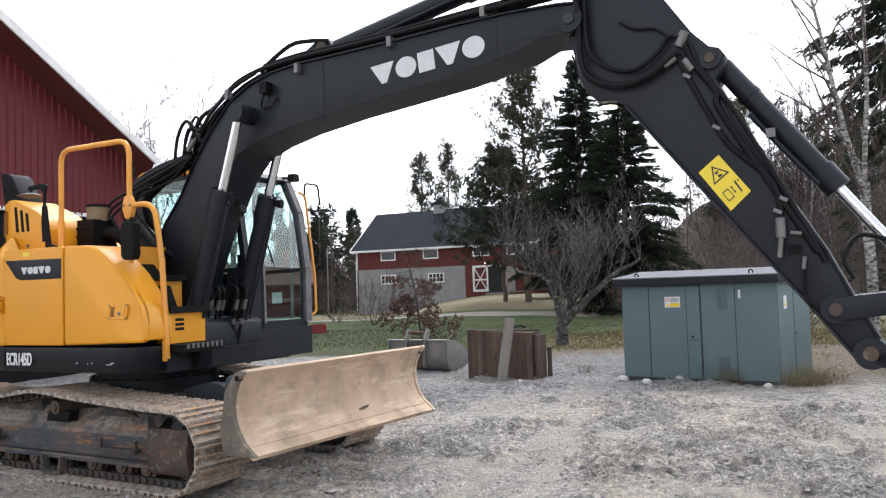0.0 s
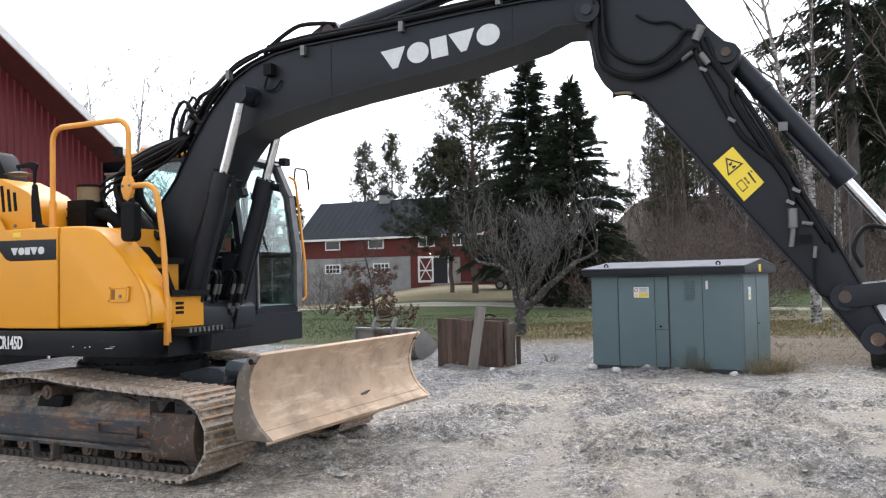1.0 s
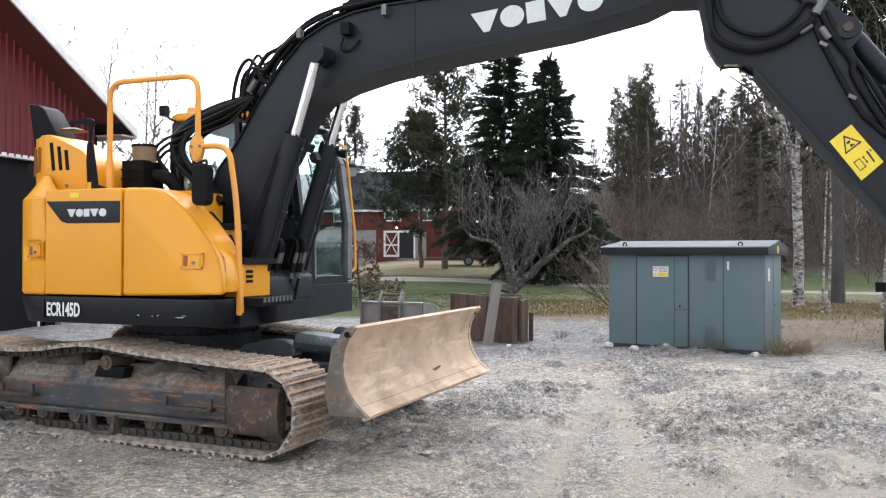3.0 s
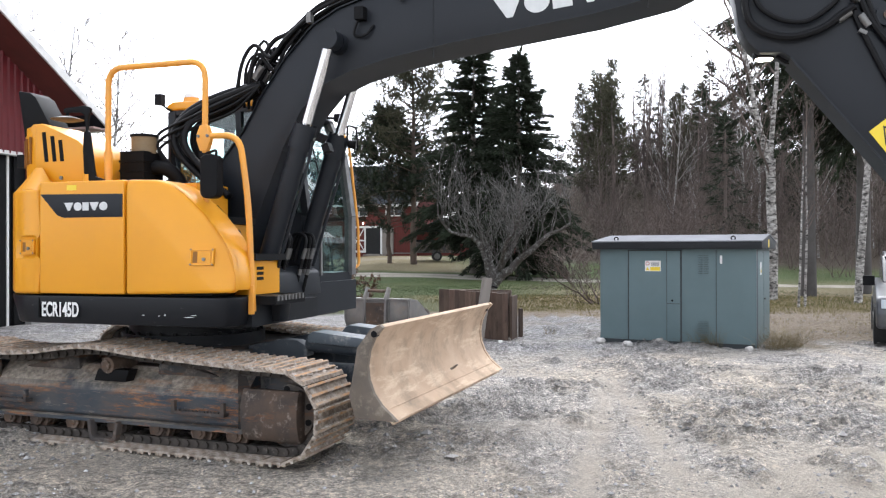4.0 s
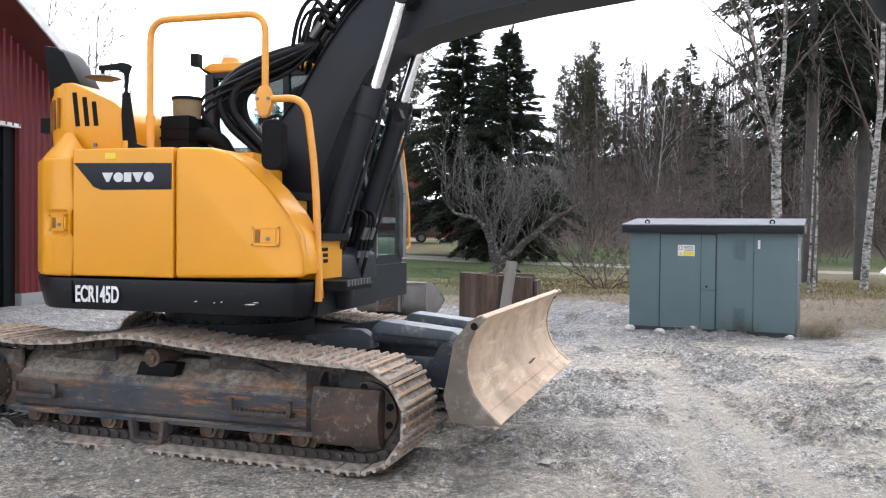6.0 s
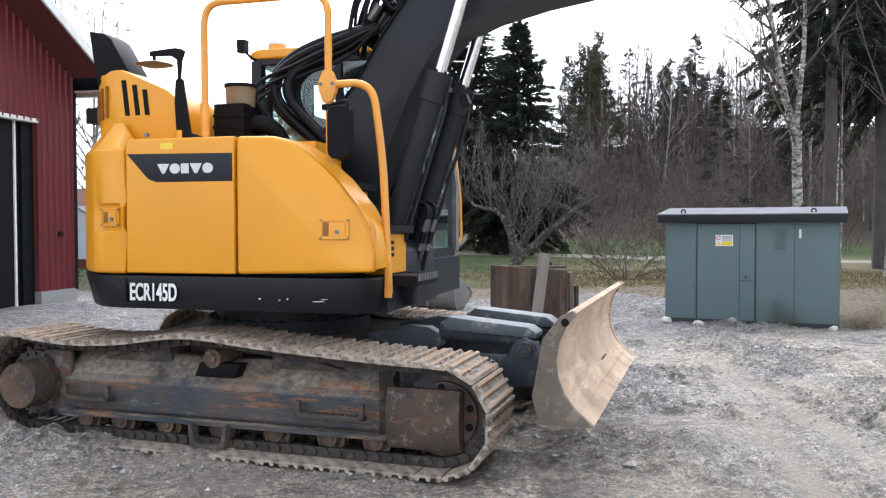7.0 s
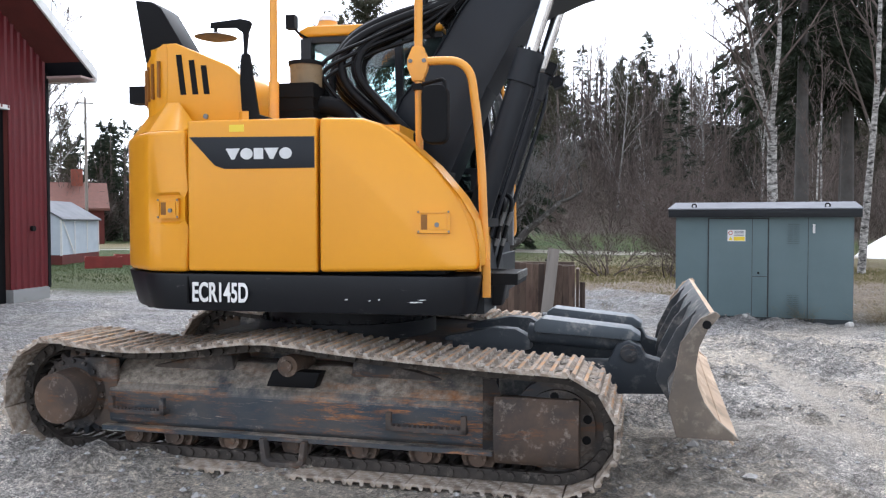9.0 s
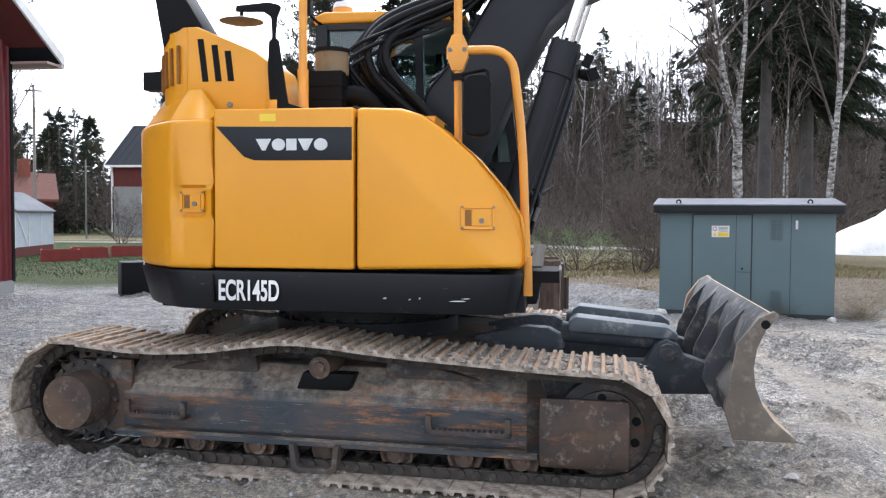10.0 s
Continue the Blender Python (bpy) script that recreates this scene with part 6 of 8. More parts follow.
# pipework on the arm
YP = YB - 0.19
for pts, r in (([(4.66, YP - .03, 3.6), (4.665, YP - .04, 3.2), (4.75, YP - .03, 3.05), (4.95, YP - .03, 2.98), (5.15, YP - .03, 3.02), (5.28, YP - .02, 3.11), (5.36, YP - .02, 3.16)], 0.026),
               ([(4.70, YP - .02, 3.75), (4.72, YP - .03, 3.3), (4.85, YP - .03, 3.13), (5.05, YP - .03, 3.08), (5.22, YP - .02, 3.18), (5.30, YP - .02, 3.28), (5.38, YP - .02, 3.26)], 0.018),
               ([(5.36, YP, 3.15), (5.40, YP, 3.02), (5.62, YP, 2.55), (5.74, YP, 2.40), (5.92, YP, 2.22), (5.965, YP, 2.05), (5.97, YP, 1.98)], 0.02),
               ([(5.40, YP, 3.22), (5.47, YP, 3.05), (5.60, YP, 2.85), (5.62, YP, 2.72), (5.90, YP, 2.22), (6.12, YP, 1.83), (6.18, YP, 1.72)], 0.022),
               ([(5.44, YP, 3.22), (5.52, YP, 3.0), (5.68, YP, 2.76), (5.93, YP, 2.28), (6.16, YP, 1.80), (6.22, YP, 1.66)], 0.018),
               ([(4.95, YP, 3.45), (5.06, YP, 3.38), (5.2, YP, 3.36), (5.3, YP, 3.28)], 0.010),
               ([(6.10, YP, 1.68), (6.085, YP, 1.50), (6.12, YP, 1.38), (6.22, YP, 1.36), (6.30, YP, 1.42)], 0.008),
               ([(6.38, YP, 1.55), (6.33, YP, 1.68), (6.42, YP + .02, 1.82), (6.6, YP + .05, 1.78)], 0.016)):
    part("arm_hose", tube(pts, r, 8, 5), RUBBER, arm)
for p, q, r in (((5.365, 3.20), (5.41, 3.30), 0.034), ((5.40, 3.10), (5.45, 3.02), 0.026), ((5.965, 1.96), (5.965, 1.83), 0.034), ((5.965, 1.83), (5.95, 1.70), 0.019), ((6.02, 1.86), (6.09, 1.85), 0.014), ((5.26, 3.08), (5.34, 3.13), 0.028), ((6.09, 1.62), (6.10, 1.70), 0.014)):
    part("valve", cyl((p[0], YP - 0.01, p[1]), (q[0], YP - 0.01, q[1]), r, n=4 if r > 0.035 else 10, w=0.004), STEEL, arm)
for x, z in ((5.42, 2.98), (5.60, 2.60), (5.96, 2.0), (6.0, 2.08)):
    part("pipe_clamp", box(-0.035, 0.02, -0.03, 0.012, -0.012, 0.012, 0.004, m=pose(x, YP, z, 0, 30, 0)), STEEL, arm)
part("arm_plate", box(6.0, 6.08, YP - 0.0, YP + 0.03, 1.72, 1.78, 0.006), BLACK, arm)
# hose bundle over the boom foot
hb = part("hose_bundle", tube([(0.12, -0.35, 2.05), (0.0, -0.33, 2.3), (0.05, -0.3, 2.62), (0.30, -0.28, 2.80), (0.62, -0.29, 2.80), (0.80, -0.27, 2.86)], 0.026, 8), RUBBER, ex, "bundle of thick black hydraulic hoses")
for k in range(9):
    f, dy, dz = k / 8, random.uniform(-0.16, 0.2), random.uniform(-0.02, 0.02)
    pts = [(0.52 + 0.12 * f, -0.34 + dy, 1.96), (0.30 + 0.16 * f, -0.36 + dy, 2.14 + dz), (0.04 + 0.22 * f, -0.36 + dy, 2.36 + dz), (-0.01 + 0.24 * f, -0.34 + dy * 0.9, 2.56 - 0.04 * f), (0.14 + 0.18 * f, -0.30 + dy * 0.8, 2.74 - 0.10 * f + dz), (0.46 + 0.06 * f, -0.27 + dy * 0.6, 2.87 - 0.12 * f + dz), (0.80, -0.24 + dy * 0.4, 2.93 - 0.06 * f)]
    part("hose", tube(pts, (0.034, 0.030, 0.026)[k % 3], 10), RUBBER, hb)
for k in range(3):
    pts = [(0.1 + 0.03 * k, -0.55, 2.2), (0.0, -0.5 - 0.03 * k, 2.38 + 0.04 * k), (0.3, -0.44, 2.55 + 0.05 * k), (0.62, -0.36, 2.68 + 0.06 * k), (0.85, -0.32, 2.90)]
    part("hose", tube(pts, 0.013, 8), RUBBER, hb)
for k in range(7):
    y = -0.27 + 0.065 * k
    dz = random.uniform(-0.03, 0.07)
    pts = [(0.72, y, 2.84 + dz), (0.92, y, 3.12 + dz * 2), (1.10, y, 3.27 + dz), (1.36, y, 3.46 + dz), (1.62, y, 3.56 + dz * 0.7), (1.92, y, 3.63 + dz * 0.4)]
    part("hose", tube(pts, 0.02, 8), RUBBER, hb)
    if k % 2 == 0:
        part("hose_fitting", cyl((0.76, y, 2.90 + dz), (0.84, y, 3.0 + dz), 0.028, n=8), STEEL, hb)
    pts = [(0.70, y - 0.02, 2.80), (0.80, y - 0.03, 3.10 + dz), (0.95, y, 3.02), (1.05, y, 3.18), (1.2, y, 3.34)]
    part("hose", tube(pts, 0.016, 8), RUBBER, hb)
for k in range(6):
    y = -0.30 + 0.07 * k
    u_ = random.uniform(-0.05, 0.06)
    pts = [(0.60, y, 2.74), (0.68 + u_, y - 0.02, 3.08), (0.80 + u_, y - 0.02, 3.24 + u_), (0.93, y, 3.13 + u_), (1.08, y, 3.28 + u_ * 0.5), (1.34, y + 0.02, 3.48), (1.60, y + 0.02, 3.58)]
    part("hose", tube(pts, random.choice((0.013, 0.017, 0.02)), 8), RUBBER, hb)
for k, (dz, y) in enumerate(((0.035, YB - 0.24), (0.075, YB - 0.2), (0.05, YB - 0.16), (0.04, YB - 0.1))):
    pts = [(1.7, y, 3.56 + dz), (2.1, y, 3.60 + dz), (2.6, y, 3.615 + dz), (3.2, y, 3.645 + dz), (3.7, y, 3.675 + dz), (4.15, y, 3.70 + dz), (4.45, y, 3.72 + dz)]
    part("boom_pipe", tube(pts, 0.02, 8, 4), RUBBER, boom)
pts = [(1.66, YB - 0.2, 3.58), (1.80, YB - 0.2, 3.68), (2.0, YB - 0.18, 3.785), (2.2, YB - 0.16, 3.79), (2.36, YB - 0.14, 3.77)]
part("boom_pipe", tube(pts, 0.02, 8, 5), RUBBER, boom)
for k in range(3):
    y = YB - 0.22 + 0.05 * k
    part("boom_pipe", tube([(4.0, y, 3.71), (4.2, y, 3.86 + 0.05 * k), (4.45, y, 3.92 + 0.06 * k), (4.62, y - .02, 3.75), (4.66, y - .03, 3.55)], 0.022, 8, 5), RUBBER, boom)
for x, z in ((2.10, 3.50), (3.05, 3.575), (1.30, 3.38), (3.9, 3.67)):
    part("pipe_clamp", box(x - 0.02, x + 0.02, YB - 0.265, YB - 0.2, z, z + 0.085, 0.006), STEEL, boom)
b = box(1.72, 1.80, YB - 0.30, YB - 0.22, 3.36, 3.46, 0.012)
part("boom_lamp", b, BLACK, boom, "small black work lamp on the boom")
part("lamp_cable", tube([(1.74, YB - 0.26, 3.37), (1.70, YB - 0.25, 3.25), (1.80, YB - 0.25, 3.24), (1.86, YB - 0.23, 3.32)], 0.012, 6), RUBBER, boom)


# ---- green transformer kiosk ----
KIOSK_GREEN = mat("grey_green_paint", (0.118, 0.168, 0.178), 0.5, spec=0.35, var=(0.102, 0.148, 0.156), vscale=1.3, dirt=(0.085, 0.115, 0.095), dscale=3, damt=0.2)
KIOSK_SEAM = mat("dark_door_gap", (0.03, 0.036, 0.04), 0.6)
KIOSK_ROOF = mat("light_roof_plate", (0.17, 0.175, 0.19), 0.85, spec=0.15, var=(0.13, 0.135, 0.145), vscale=2, dirt=(0.17, 0.17, 0.16), dscale=6, damt=0.25)
VENT_DARK = mat("vent_slot_shade", (0.06, 0.085, 0.085), 0.6)
KIOSK_EDGE = mat("dark_roof_edge", (0.020, 0.023, 0.027), 0.6, spec=0.3)
# x runs from the near right corner along the front, y goes into the kiosk
KM = Matrix.Translation((4.89, 12.24, 0)) @ Matrix(((math.cos(radians(143)), math.cos(radians(53)), 0, 0), (math.sin(radians(143)), math.sin(radians(53)), 0, 0), (0, 0, 1, 0), (0, 0, 0, 1))) @ Matrix.Diagonal((0.968, 1.333, 1, 1))
kiosk = thing("transformer_kiosk", "grey-green metal transformer kiosk with a low sloping roof", "kiosk", KM)
# left-handed axes: x along the front, y into the kiosk; parts are mirrored back in x
part("body", box(0, 2.52, 0, 1.5, -0.05, 1.535, 0.012), KIOSK_GREEN, kiosk)
part("base_strip", box(0.02, 2.5, -0.012, 0.02, -0.05, 0.06), KIOSK_SEAM, kiosk)
b = prism([(-0.10, 1.53), (1.60, 1.53), (1.62, 1.64), (0.75, 1.755), (-0.12, 1.64)], -0.10, 2.62, 0.008, axis="x")
part("roof", b, KIOSK_EDGE, kiosk, "dark-edged roof")
for sg_ in (0, 1):
    pts = [(-0.125, 1.645), (0.75, 1.762), (0.75, 1.775), (-0.125, 1.660)]
    if sg_:
        pts = [(1.5 - y, z) for y, z in pts]
    part("roof_plate", prism(pts, -0.11, 2.63, axis="x"), KIOSK_ROOF, kiosk, "pale metal roof plate")
door = part("door", box(1.175, 2.02, -0.016, 0.004, 0.06, 1.505, 0.006), KIOSK_GREEN, kiosk, "grey-green double door leaf")
for x in (1.165, 2.028):
    part("door_gap", box(x - 0.012, x + 0.012, -0.012, 0.002, 0.05, 1.515), KIOSK_SEAM, kiosk)
part("door_gap", box(1.16, 2.03, -0.012, 0.002, 1.506, 1.52), KIOSK_SEAM, kiosk)
part("door_gap", box(1.388, 1.396, -0.0185, -0.01, 0.06, 1.505), KIOSK_SEAM, kiosk)
part("door_gap", box(1.18, 1.39, -0.0185, -0.01, 0.655, 0.663), KIOSK_SEAM, kiosk)
part("keyhole", cyl((1.30, -0.016, 0.71), (1.30, -0.03, 0.71), 0.016, n=10), BLACK, kiosk)
part("panel_seam", box(0.605, 0.613, -0.004, 0.004, 0.02, 1.52), KIOSK_SEAM, kiosk)
for z0 in (0.06, 1.10):
    for i in range(11):
        z = z0 + 0.03 + i * 0.028
        for x in (0.73, 0.82):
            part("vent_louvre", box(x, x + 0.075, -0.008, 0.004, z, z + 0.012, 0.003, 1), KIOSK_GREEN, kiosk)
            part("vent_gap", box(x, x + 0.075, -0.002, 0.003, z + 0.014, z + 0.020), VENT_DARK, kiosk)
sgn_ = part("warning_label", box(1.49, 1.75, -0.021, -0.015, 1.175, 1.345, 0.002), WHITE_TEXT, kiosk, "small white and yellow electrical warning label")
part("yellow_field", box(1.50, 1.66, -0.0235, -0.02, 1.185, 1.245), SIGN_YELLOW, sgn_)
part("red_ring", cyl((1.705, -0.021, 1.30), (1.705, -0.0235, 1.30), 0.032, n=18), mat("red_print", (0.5, 0.03, 0.02), 0.5), sgn_)
part("red_ring_middle", cyl((1.705, -0.0235, 1.30), (1.705, -0.025, 1.30), 0.022, n=18), WHITE_TEXT, sgn_)
part("triangle", prism([(1.675, 1.19), (1.735, 1.19), (1.705, 1.245)], -0.0235, -0.02), SIGN_YELLOW, sgn_)
for i in range(4):
    part("text_bar", box(1.51, 1.65, -0.0235, -0.02, 1.26 + i * 0.019, 1.268 + i * 0.019), KIOSK_ROOF, sgn_)
part("number_plate", box(0.515, 0.55, -0.012, -0.002, 1.30, 1.43, 0.003), WHITE_TEXT, kiosk, "small pale marker plate")
for x in (0.35, 2.25):
    b = tube([(x + 0.032 * math.cos(a), 0.02, 1.70 + 0.030 * math.sin(a)) for a in np.linspace(0, 2 * math.pi, 9)], 0.011, 6, 3)
    part("lifting_eye", b, BLACK, kiosk)
# short side with its narrow doors
for y0, y1 in ((0.08, 0.70), (0.74, 1.42)):
    part("side_door", box(-0.014, 0.004, y0, y1, 0.06, 1.48, 0.005), KIOSK_GREEN, kiosk)
part("side_gap", box(-0.008, 0.003, 0.695, 0.745, 0.05, 1.49), KIOSK_SEAM, kiosk)
part("side_trim", box(-0.012, 0.002, 0.03, 0.06, 0.0, 1.52), KIOSK_ROOF, kiosk)
part("side_label", box(-0.02, -0.012, 0.30, 0.42, 1.12, 1.32, 0.002), WHITE_TEXT, kiosk, "small pale label")
part("side_label_print", box(-0.022, -0.018, 0.32, 0.40, 1.16, 1.2), SIGN_YELLOW, kiosk)
part("roof_label", box(-0.104, -0.098, 0.6, 0.72, 1.56, 1.68), SIGN_YELLOW, kiosk, "small yellow label on the roof end")
part("side_lock", cyl((-0.014, 0.78, 0.72), (-0.04, 0.78, 0.72), 0.015, n=8), STEEL, kiosk)

# ---- stack of rusty panels with a leaning plank ----
PANEL = mat("rusty_brown_panel", (0.062, 0.038, 0.028), 0.8, var=(0.112, 0.076, 0.054), vscale=5, dirt=(0.032, 0.022, 0.018), dscale=9, damt=0.4, island=0.5, stretch=(1, 1, 0.25))
SM = pose(1.69, 14.60, 0.0, 0, 0, 154) @ Matrix.Diagonal((0.83, 1, 1, 1))
stack = thing("panel_stack", "stack of rust-brown ribbed boards standing on edge in the yard", "panels", SM)
for i in range(13):
    x = i * 0.112
    h = 0.86 - 0.006 * (12 - i) + random.uniform(-0.008, 0.008)
    part("board", prism([(x, 0.0), (x + 0.1105, 0.0), (x + 0.1105, h), (x, h - random.uniform(0, 0.008))], 0.46, 0.52 + random.uniform(-0.008, 0.012), 0.003, 1), PANEL, stack)
for k in range(4):
    part("rear_panel", box(0.03, 1.42, 0.05 + k * 0.11, 0.12 + k * 0.11, 0.0, 0.80 + random.uniform(-0.03, 0.05), 0.008), PANEL, stack)
part("side_board", box(-0.07, -0.02, -0.05, 0.45, 0.0, 0.74, 0.008), PANEL, stack)
part("bottom_bearer", box(-0.05, 1.45, -0.07, 0.5, -0.03, 0.03, 0.008), GREY_WOOD, stack)
part("strap", tube([(0.35, 0.0, 0.86), (0.45, 0.12, 0.9), (0.55, 0.3, 0.86)], 0.02, 6), BLACK, stack)
plank = tagged(part("plank", box(-0.085, 0.085, -0.018, 0.018, 0.0, 1.08, 0.005), GREY_WOOD), "weathered grey plank leaning against the panel stack", "plank")
plank.matrix_world = pose(0.92, 13.98, 0.0, -10, 6, -26)
post = tagged(part("stake", box(-0.03, 0.03, -0.03, 0.03, 0.0, 0.50, 0.006), PANEL), "short dark stake beside the panel stack", "stake")
post.matrix_world = pose(1.82, 14.62, 0.0, 0, 0, 20)

# ---- digging bucket left on the ground ----
BUCKET = mat("grey_bucket_steel", (0.16, 0.155, 0.15), 0.5, metal=0.3, var=(0.24, 0.22, 0.20), vscale=4, dirt=(0.26, 0.21, 0.16), dscale=6, damt=0.35, bump=0.002, bscale=50)
BM = pose(-0.34, 16.4, 0.0, 0, 0, -33)
bucket = thing("digging_bucket", "worn grey steel digging bucket lying on the gravel", "bucket", BM)
# profile (depth, height): back sheet, rounded heel, floor running out to the cutting edge
heel = [(-0.40, 0.60), (-0.42, 0.34), (-0.40, 0.18), (-0.33, 0.07), (-0.22, 0.01), (0.0, 0.0), (0.30, 0.10), (0.52, 0.24)]
inner = [(y + 0.02, z + 0.022) for y, z in heel][::-1]
part("shell", prism(heel + inner, -0.66, 0.66, 0.003, axis="x"), BUCKET, bucket)
for x in (-0.672, 0.672):
    part("side_plate", prism(heel + [(0.44, 0.34), (0.28, 0.40), (0.10, 0.50), (-0.10, 0.60)], x - 0.014, x + 0.014, 0.004, axis="x"), BUCKET, bucket)
    part("side_cutter", prism([(0.54, 0.235), (0.45, 0.36), (0.29, 0.42), (0.26, 0.39), (0.42, 0.31), (0.49, 0.22)], x - 0.020, x + 0.020, 0.004, axis="x"), BLADE_END, bucket, "scoured pale side edge")
part("top_lip", box(-0.69, 0.69, -0.44, -0.30, 0.59, 0.625, 0.008), BUCKET, bucket)
part("cutting_edge", prism([(0.42, 0.17), (0.56, 0.245), (0.54, 0.275), (0.40, 0.20)], -0.69, 0.69, 0.004, axis="x"), BLADE_END, bucket, "scoured pale cutting edge")
part("hitch_pocket", box(-0.20, 0.20, -0.46, -0.41, 0.10, 0.54, 0.01), RUST, bucket, "dark hitch pocket")
for x in (-0.22, 0.22):
    part("ear_plate", prism([(-0.52, 0.10), (-0.40, 0.08), (-0.36, 0.62), (-0.28, 0.80), (-0.38, 0.84), (-0.50, 0.66)], x - 0.02, x + 0.02, 0.006, axis="x"), BUCKET, bucket)
part("hitch_bar", cyl((-0.24, -0.36, 0.76), (0.24, -0.36, 0.76), 0.03, n=12), RUST, bucket)
for x in (-0.655, -0.26, 0.26, 0.655):
    part("stiffener", box(x - 0.012, x + 0.012, -0.445, -0.41, 0.2, 0.6, 0.003), BUCKET, bucket)

# black tub on the gravel by the barn
b = prism([(0.0, 0.0), (0.55, 0.0), (0.60, 0.62), (0.0, 0.62)], -0.3, 0.3, 0.02)
tub = tagged(part("loader_bucket", b, BLACK), "black steel loader bucket on the gravel", "bucket")
tub.matrix_world = pose(-4.98, 18.6, 0.0, 0, 0, 8)
part("lip", box(0.0, 0.62, -0.33, -0.28, 0.0, 0.06, 0.008), GREY_PAINT, tub)

# ---- pale stones by the kiosk ----
STONE = mat("pale_stone", (0.55, 0.53, 0.50), 0.85, var=(0.42, 0.40, 0.38), vscale=8, bump=0.004, bscale=30)


def stone(x, y, r, flat=0.7, label="pale loose stone on the gravel"):
    b = bmesh.new()
    bmesh.ops.create_icosphere(b, subdivisions=3, radius=r)
    sd = random.uniform(0, 50)
    for v in b.verts:
        k = 1 + 0.35 * noise.noise(v.co / r * 1.3 + Vector((sd, 0, 0)))
        v.co *= k
        v.co.z *= flat
    o = tagged(part("stone", b, STONE, smooth=60), label, "stone", group="stones by the kiosk")
    o.matrix_world = pose(x, y, ground_z(x, y) + r * flat * 0.45, 0, 0, random.uniform(0, 360))


for x, y, r in ((2.88, 13.55, 0.085), (3.13, 13.02, 0.075), (4.63, 12.0, 0.06), (1.2, 13.6, 0.05), (3.6, 12.9, 0.04)):
    stone(x, y, r)

# loose gravel all over the yard, nobody could count it
sv, sf = [], []
rs = np.random.default_rng(11)
k = 0
while k < 14000:
    u = rs.random()
    y = 3.4 + 17 * u ** 1.7
    x = rs.uniform(-8, 10)
    dens = 0.5 + 0.5 * float(value_noise(np.array([x]), np.array([y]), 1.3, 31)[0])
    if rs.random() > 0.25 + 0.75 * dens or y > float(gravel_edge(x)):
        continue
    r = 0.006 + 0.016 * rs.random() ** 3 + (0.012 if rs.random() < 0.006 else 0)
    a = rs.uniform(0, 6.3)
    p = oct_ * (r * rs.uniform(0.7, 1.3), r * rs.uniform(0.7, 1.3), r * rs.uniform(0.5, 0.9)) * rs.uniform(0.8, 1.2, (6, 1))
    p = p @ np.array([[math.cos(a), math.sin(a), 0], [-math.sin(a), math.cos(a), 0], [0, 0, 1]])
    p += (x, y, ground_z(x, y) + r * 0.25)
    sf += [(q[0] + 6 * k, q[1] + 6 * k, q[2] + 6 * k) for q in oct_f]
    sv.append(p)
    k += 1
PEBBLE = mat("gravel_stone", (0.34, 0.33, 0.32), 0.9, var=(0.24, 0.233, 0.226), vscale=2, island=0.35)
tagged(raw("gravel", np.concatenate(sv), sf, PEBBLE), "loose grey gravel strewn over the yard", "gravel", kind="stuff")

# dark clods of soil in the churned patches
cv, cf, k = [], [], 0
iv, if_ = oct_, oct_f
while k < 15000:
    u = rs.random()
    y = 3.6 + 11 * u ** 1.4
    x = rs.uniform(-6.5, 7.5)
    i, j = min(int(np.searchsorted(gx, x)), nx - 1), min(int(np.searchsorted(gy, y)), ny - 1)
    near_track = abs(float(hv[j, i]) + 1.40) < 0.3 and -2.4 < float(hu[j, i]) < 0.3
    if not (rs.random() < float(clod_w[j, i]) ** 2 or (near_track and rs.random() < 0.6)):
        continue
    r = 0.006 + 0.017 * rs.random() ** 2.5 + (0.02 if rs.random() < 0.01 else 0)
    p = iv * rs.uniform(0.6, 1.25, (len(iv), 1)) * (r * rs.uniform(0.8, 1.5), r * rs.uniform(0.8, 1.3), r * 0.7)
    cv.append(p + (x, y, float(Z[j, i]) + r * 0.1))
    cf += [(a_ + k * len(iv), b_ + k * len(iv), c_ + k * len(iv)) for a_, b_, c_ in if_]
    k += 1
CLOD = mat("dry_soil_clod", (0.27, 0.26, 0.25), 0.95, var=(0.18, 0.172, 0.165), vscale=4, island=0.45, bump=0.004, bscale=60)
tagged(raw("soil_clods", np.concatenate(cv), cf, CLOD), "dark dry clods of churned soil", "soil", kind="stuff")

# ---- plants ----
BARK = mat("grey_bark", (0.12, 0.105, 0.09), 0.95, var=(0.07, 0.06, 0.052), vscale=5, dirt=(0.22, 0.215, 0.195), dscale=12, damt=0.35, bump=0.01, bscale=25)
LICHEN_BARK = mat("lichen_grey_bark", (0.07, 0.063, 0.058), 0.95, spec=0.15, var=(0.05, 0.046, 0.042), vscale=7, dirt=(0.25, 0.255, 0.24), dscale=11, damt=0.40, bump=0.01, bscale=25)
BROWN_TWIG = mat("brown_twigs", (0.115, 0.092, 0.082), 0.95, spec=0.15, var=(0.08, 0.065, 0.058), vscale=0.15, island=0.3)
BIRCH = mat("white_birch_bark", (0.56, 0.54, 0.51), 0.9, spec=0.2, var=(0.33, 0.31, 0.29), vscale=6, dirt=(0.03, 0.028, 0.026), dscale=5.5, damt=0.62, bump=0.006, bscale=20, stretch=(1, 1, 2.2))
LICHEN_TWIG = mat("lichen_grey_twigs", (0.15, 0.145, 0.138), 0.95, spec=0.15, var=(0.085, 0.08, 0.075), vscale=3)
GREY_TWIG = mat("grey_twigs", (0.085, 0.08, 0.077), 0.95, spec=0.15, var=(0.06, 0.055, 0.052), vscale=3)
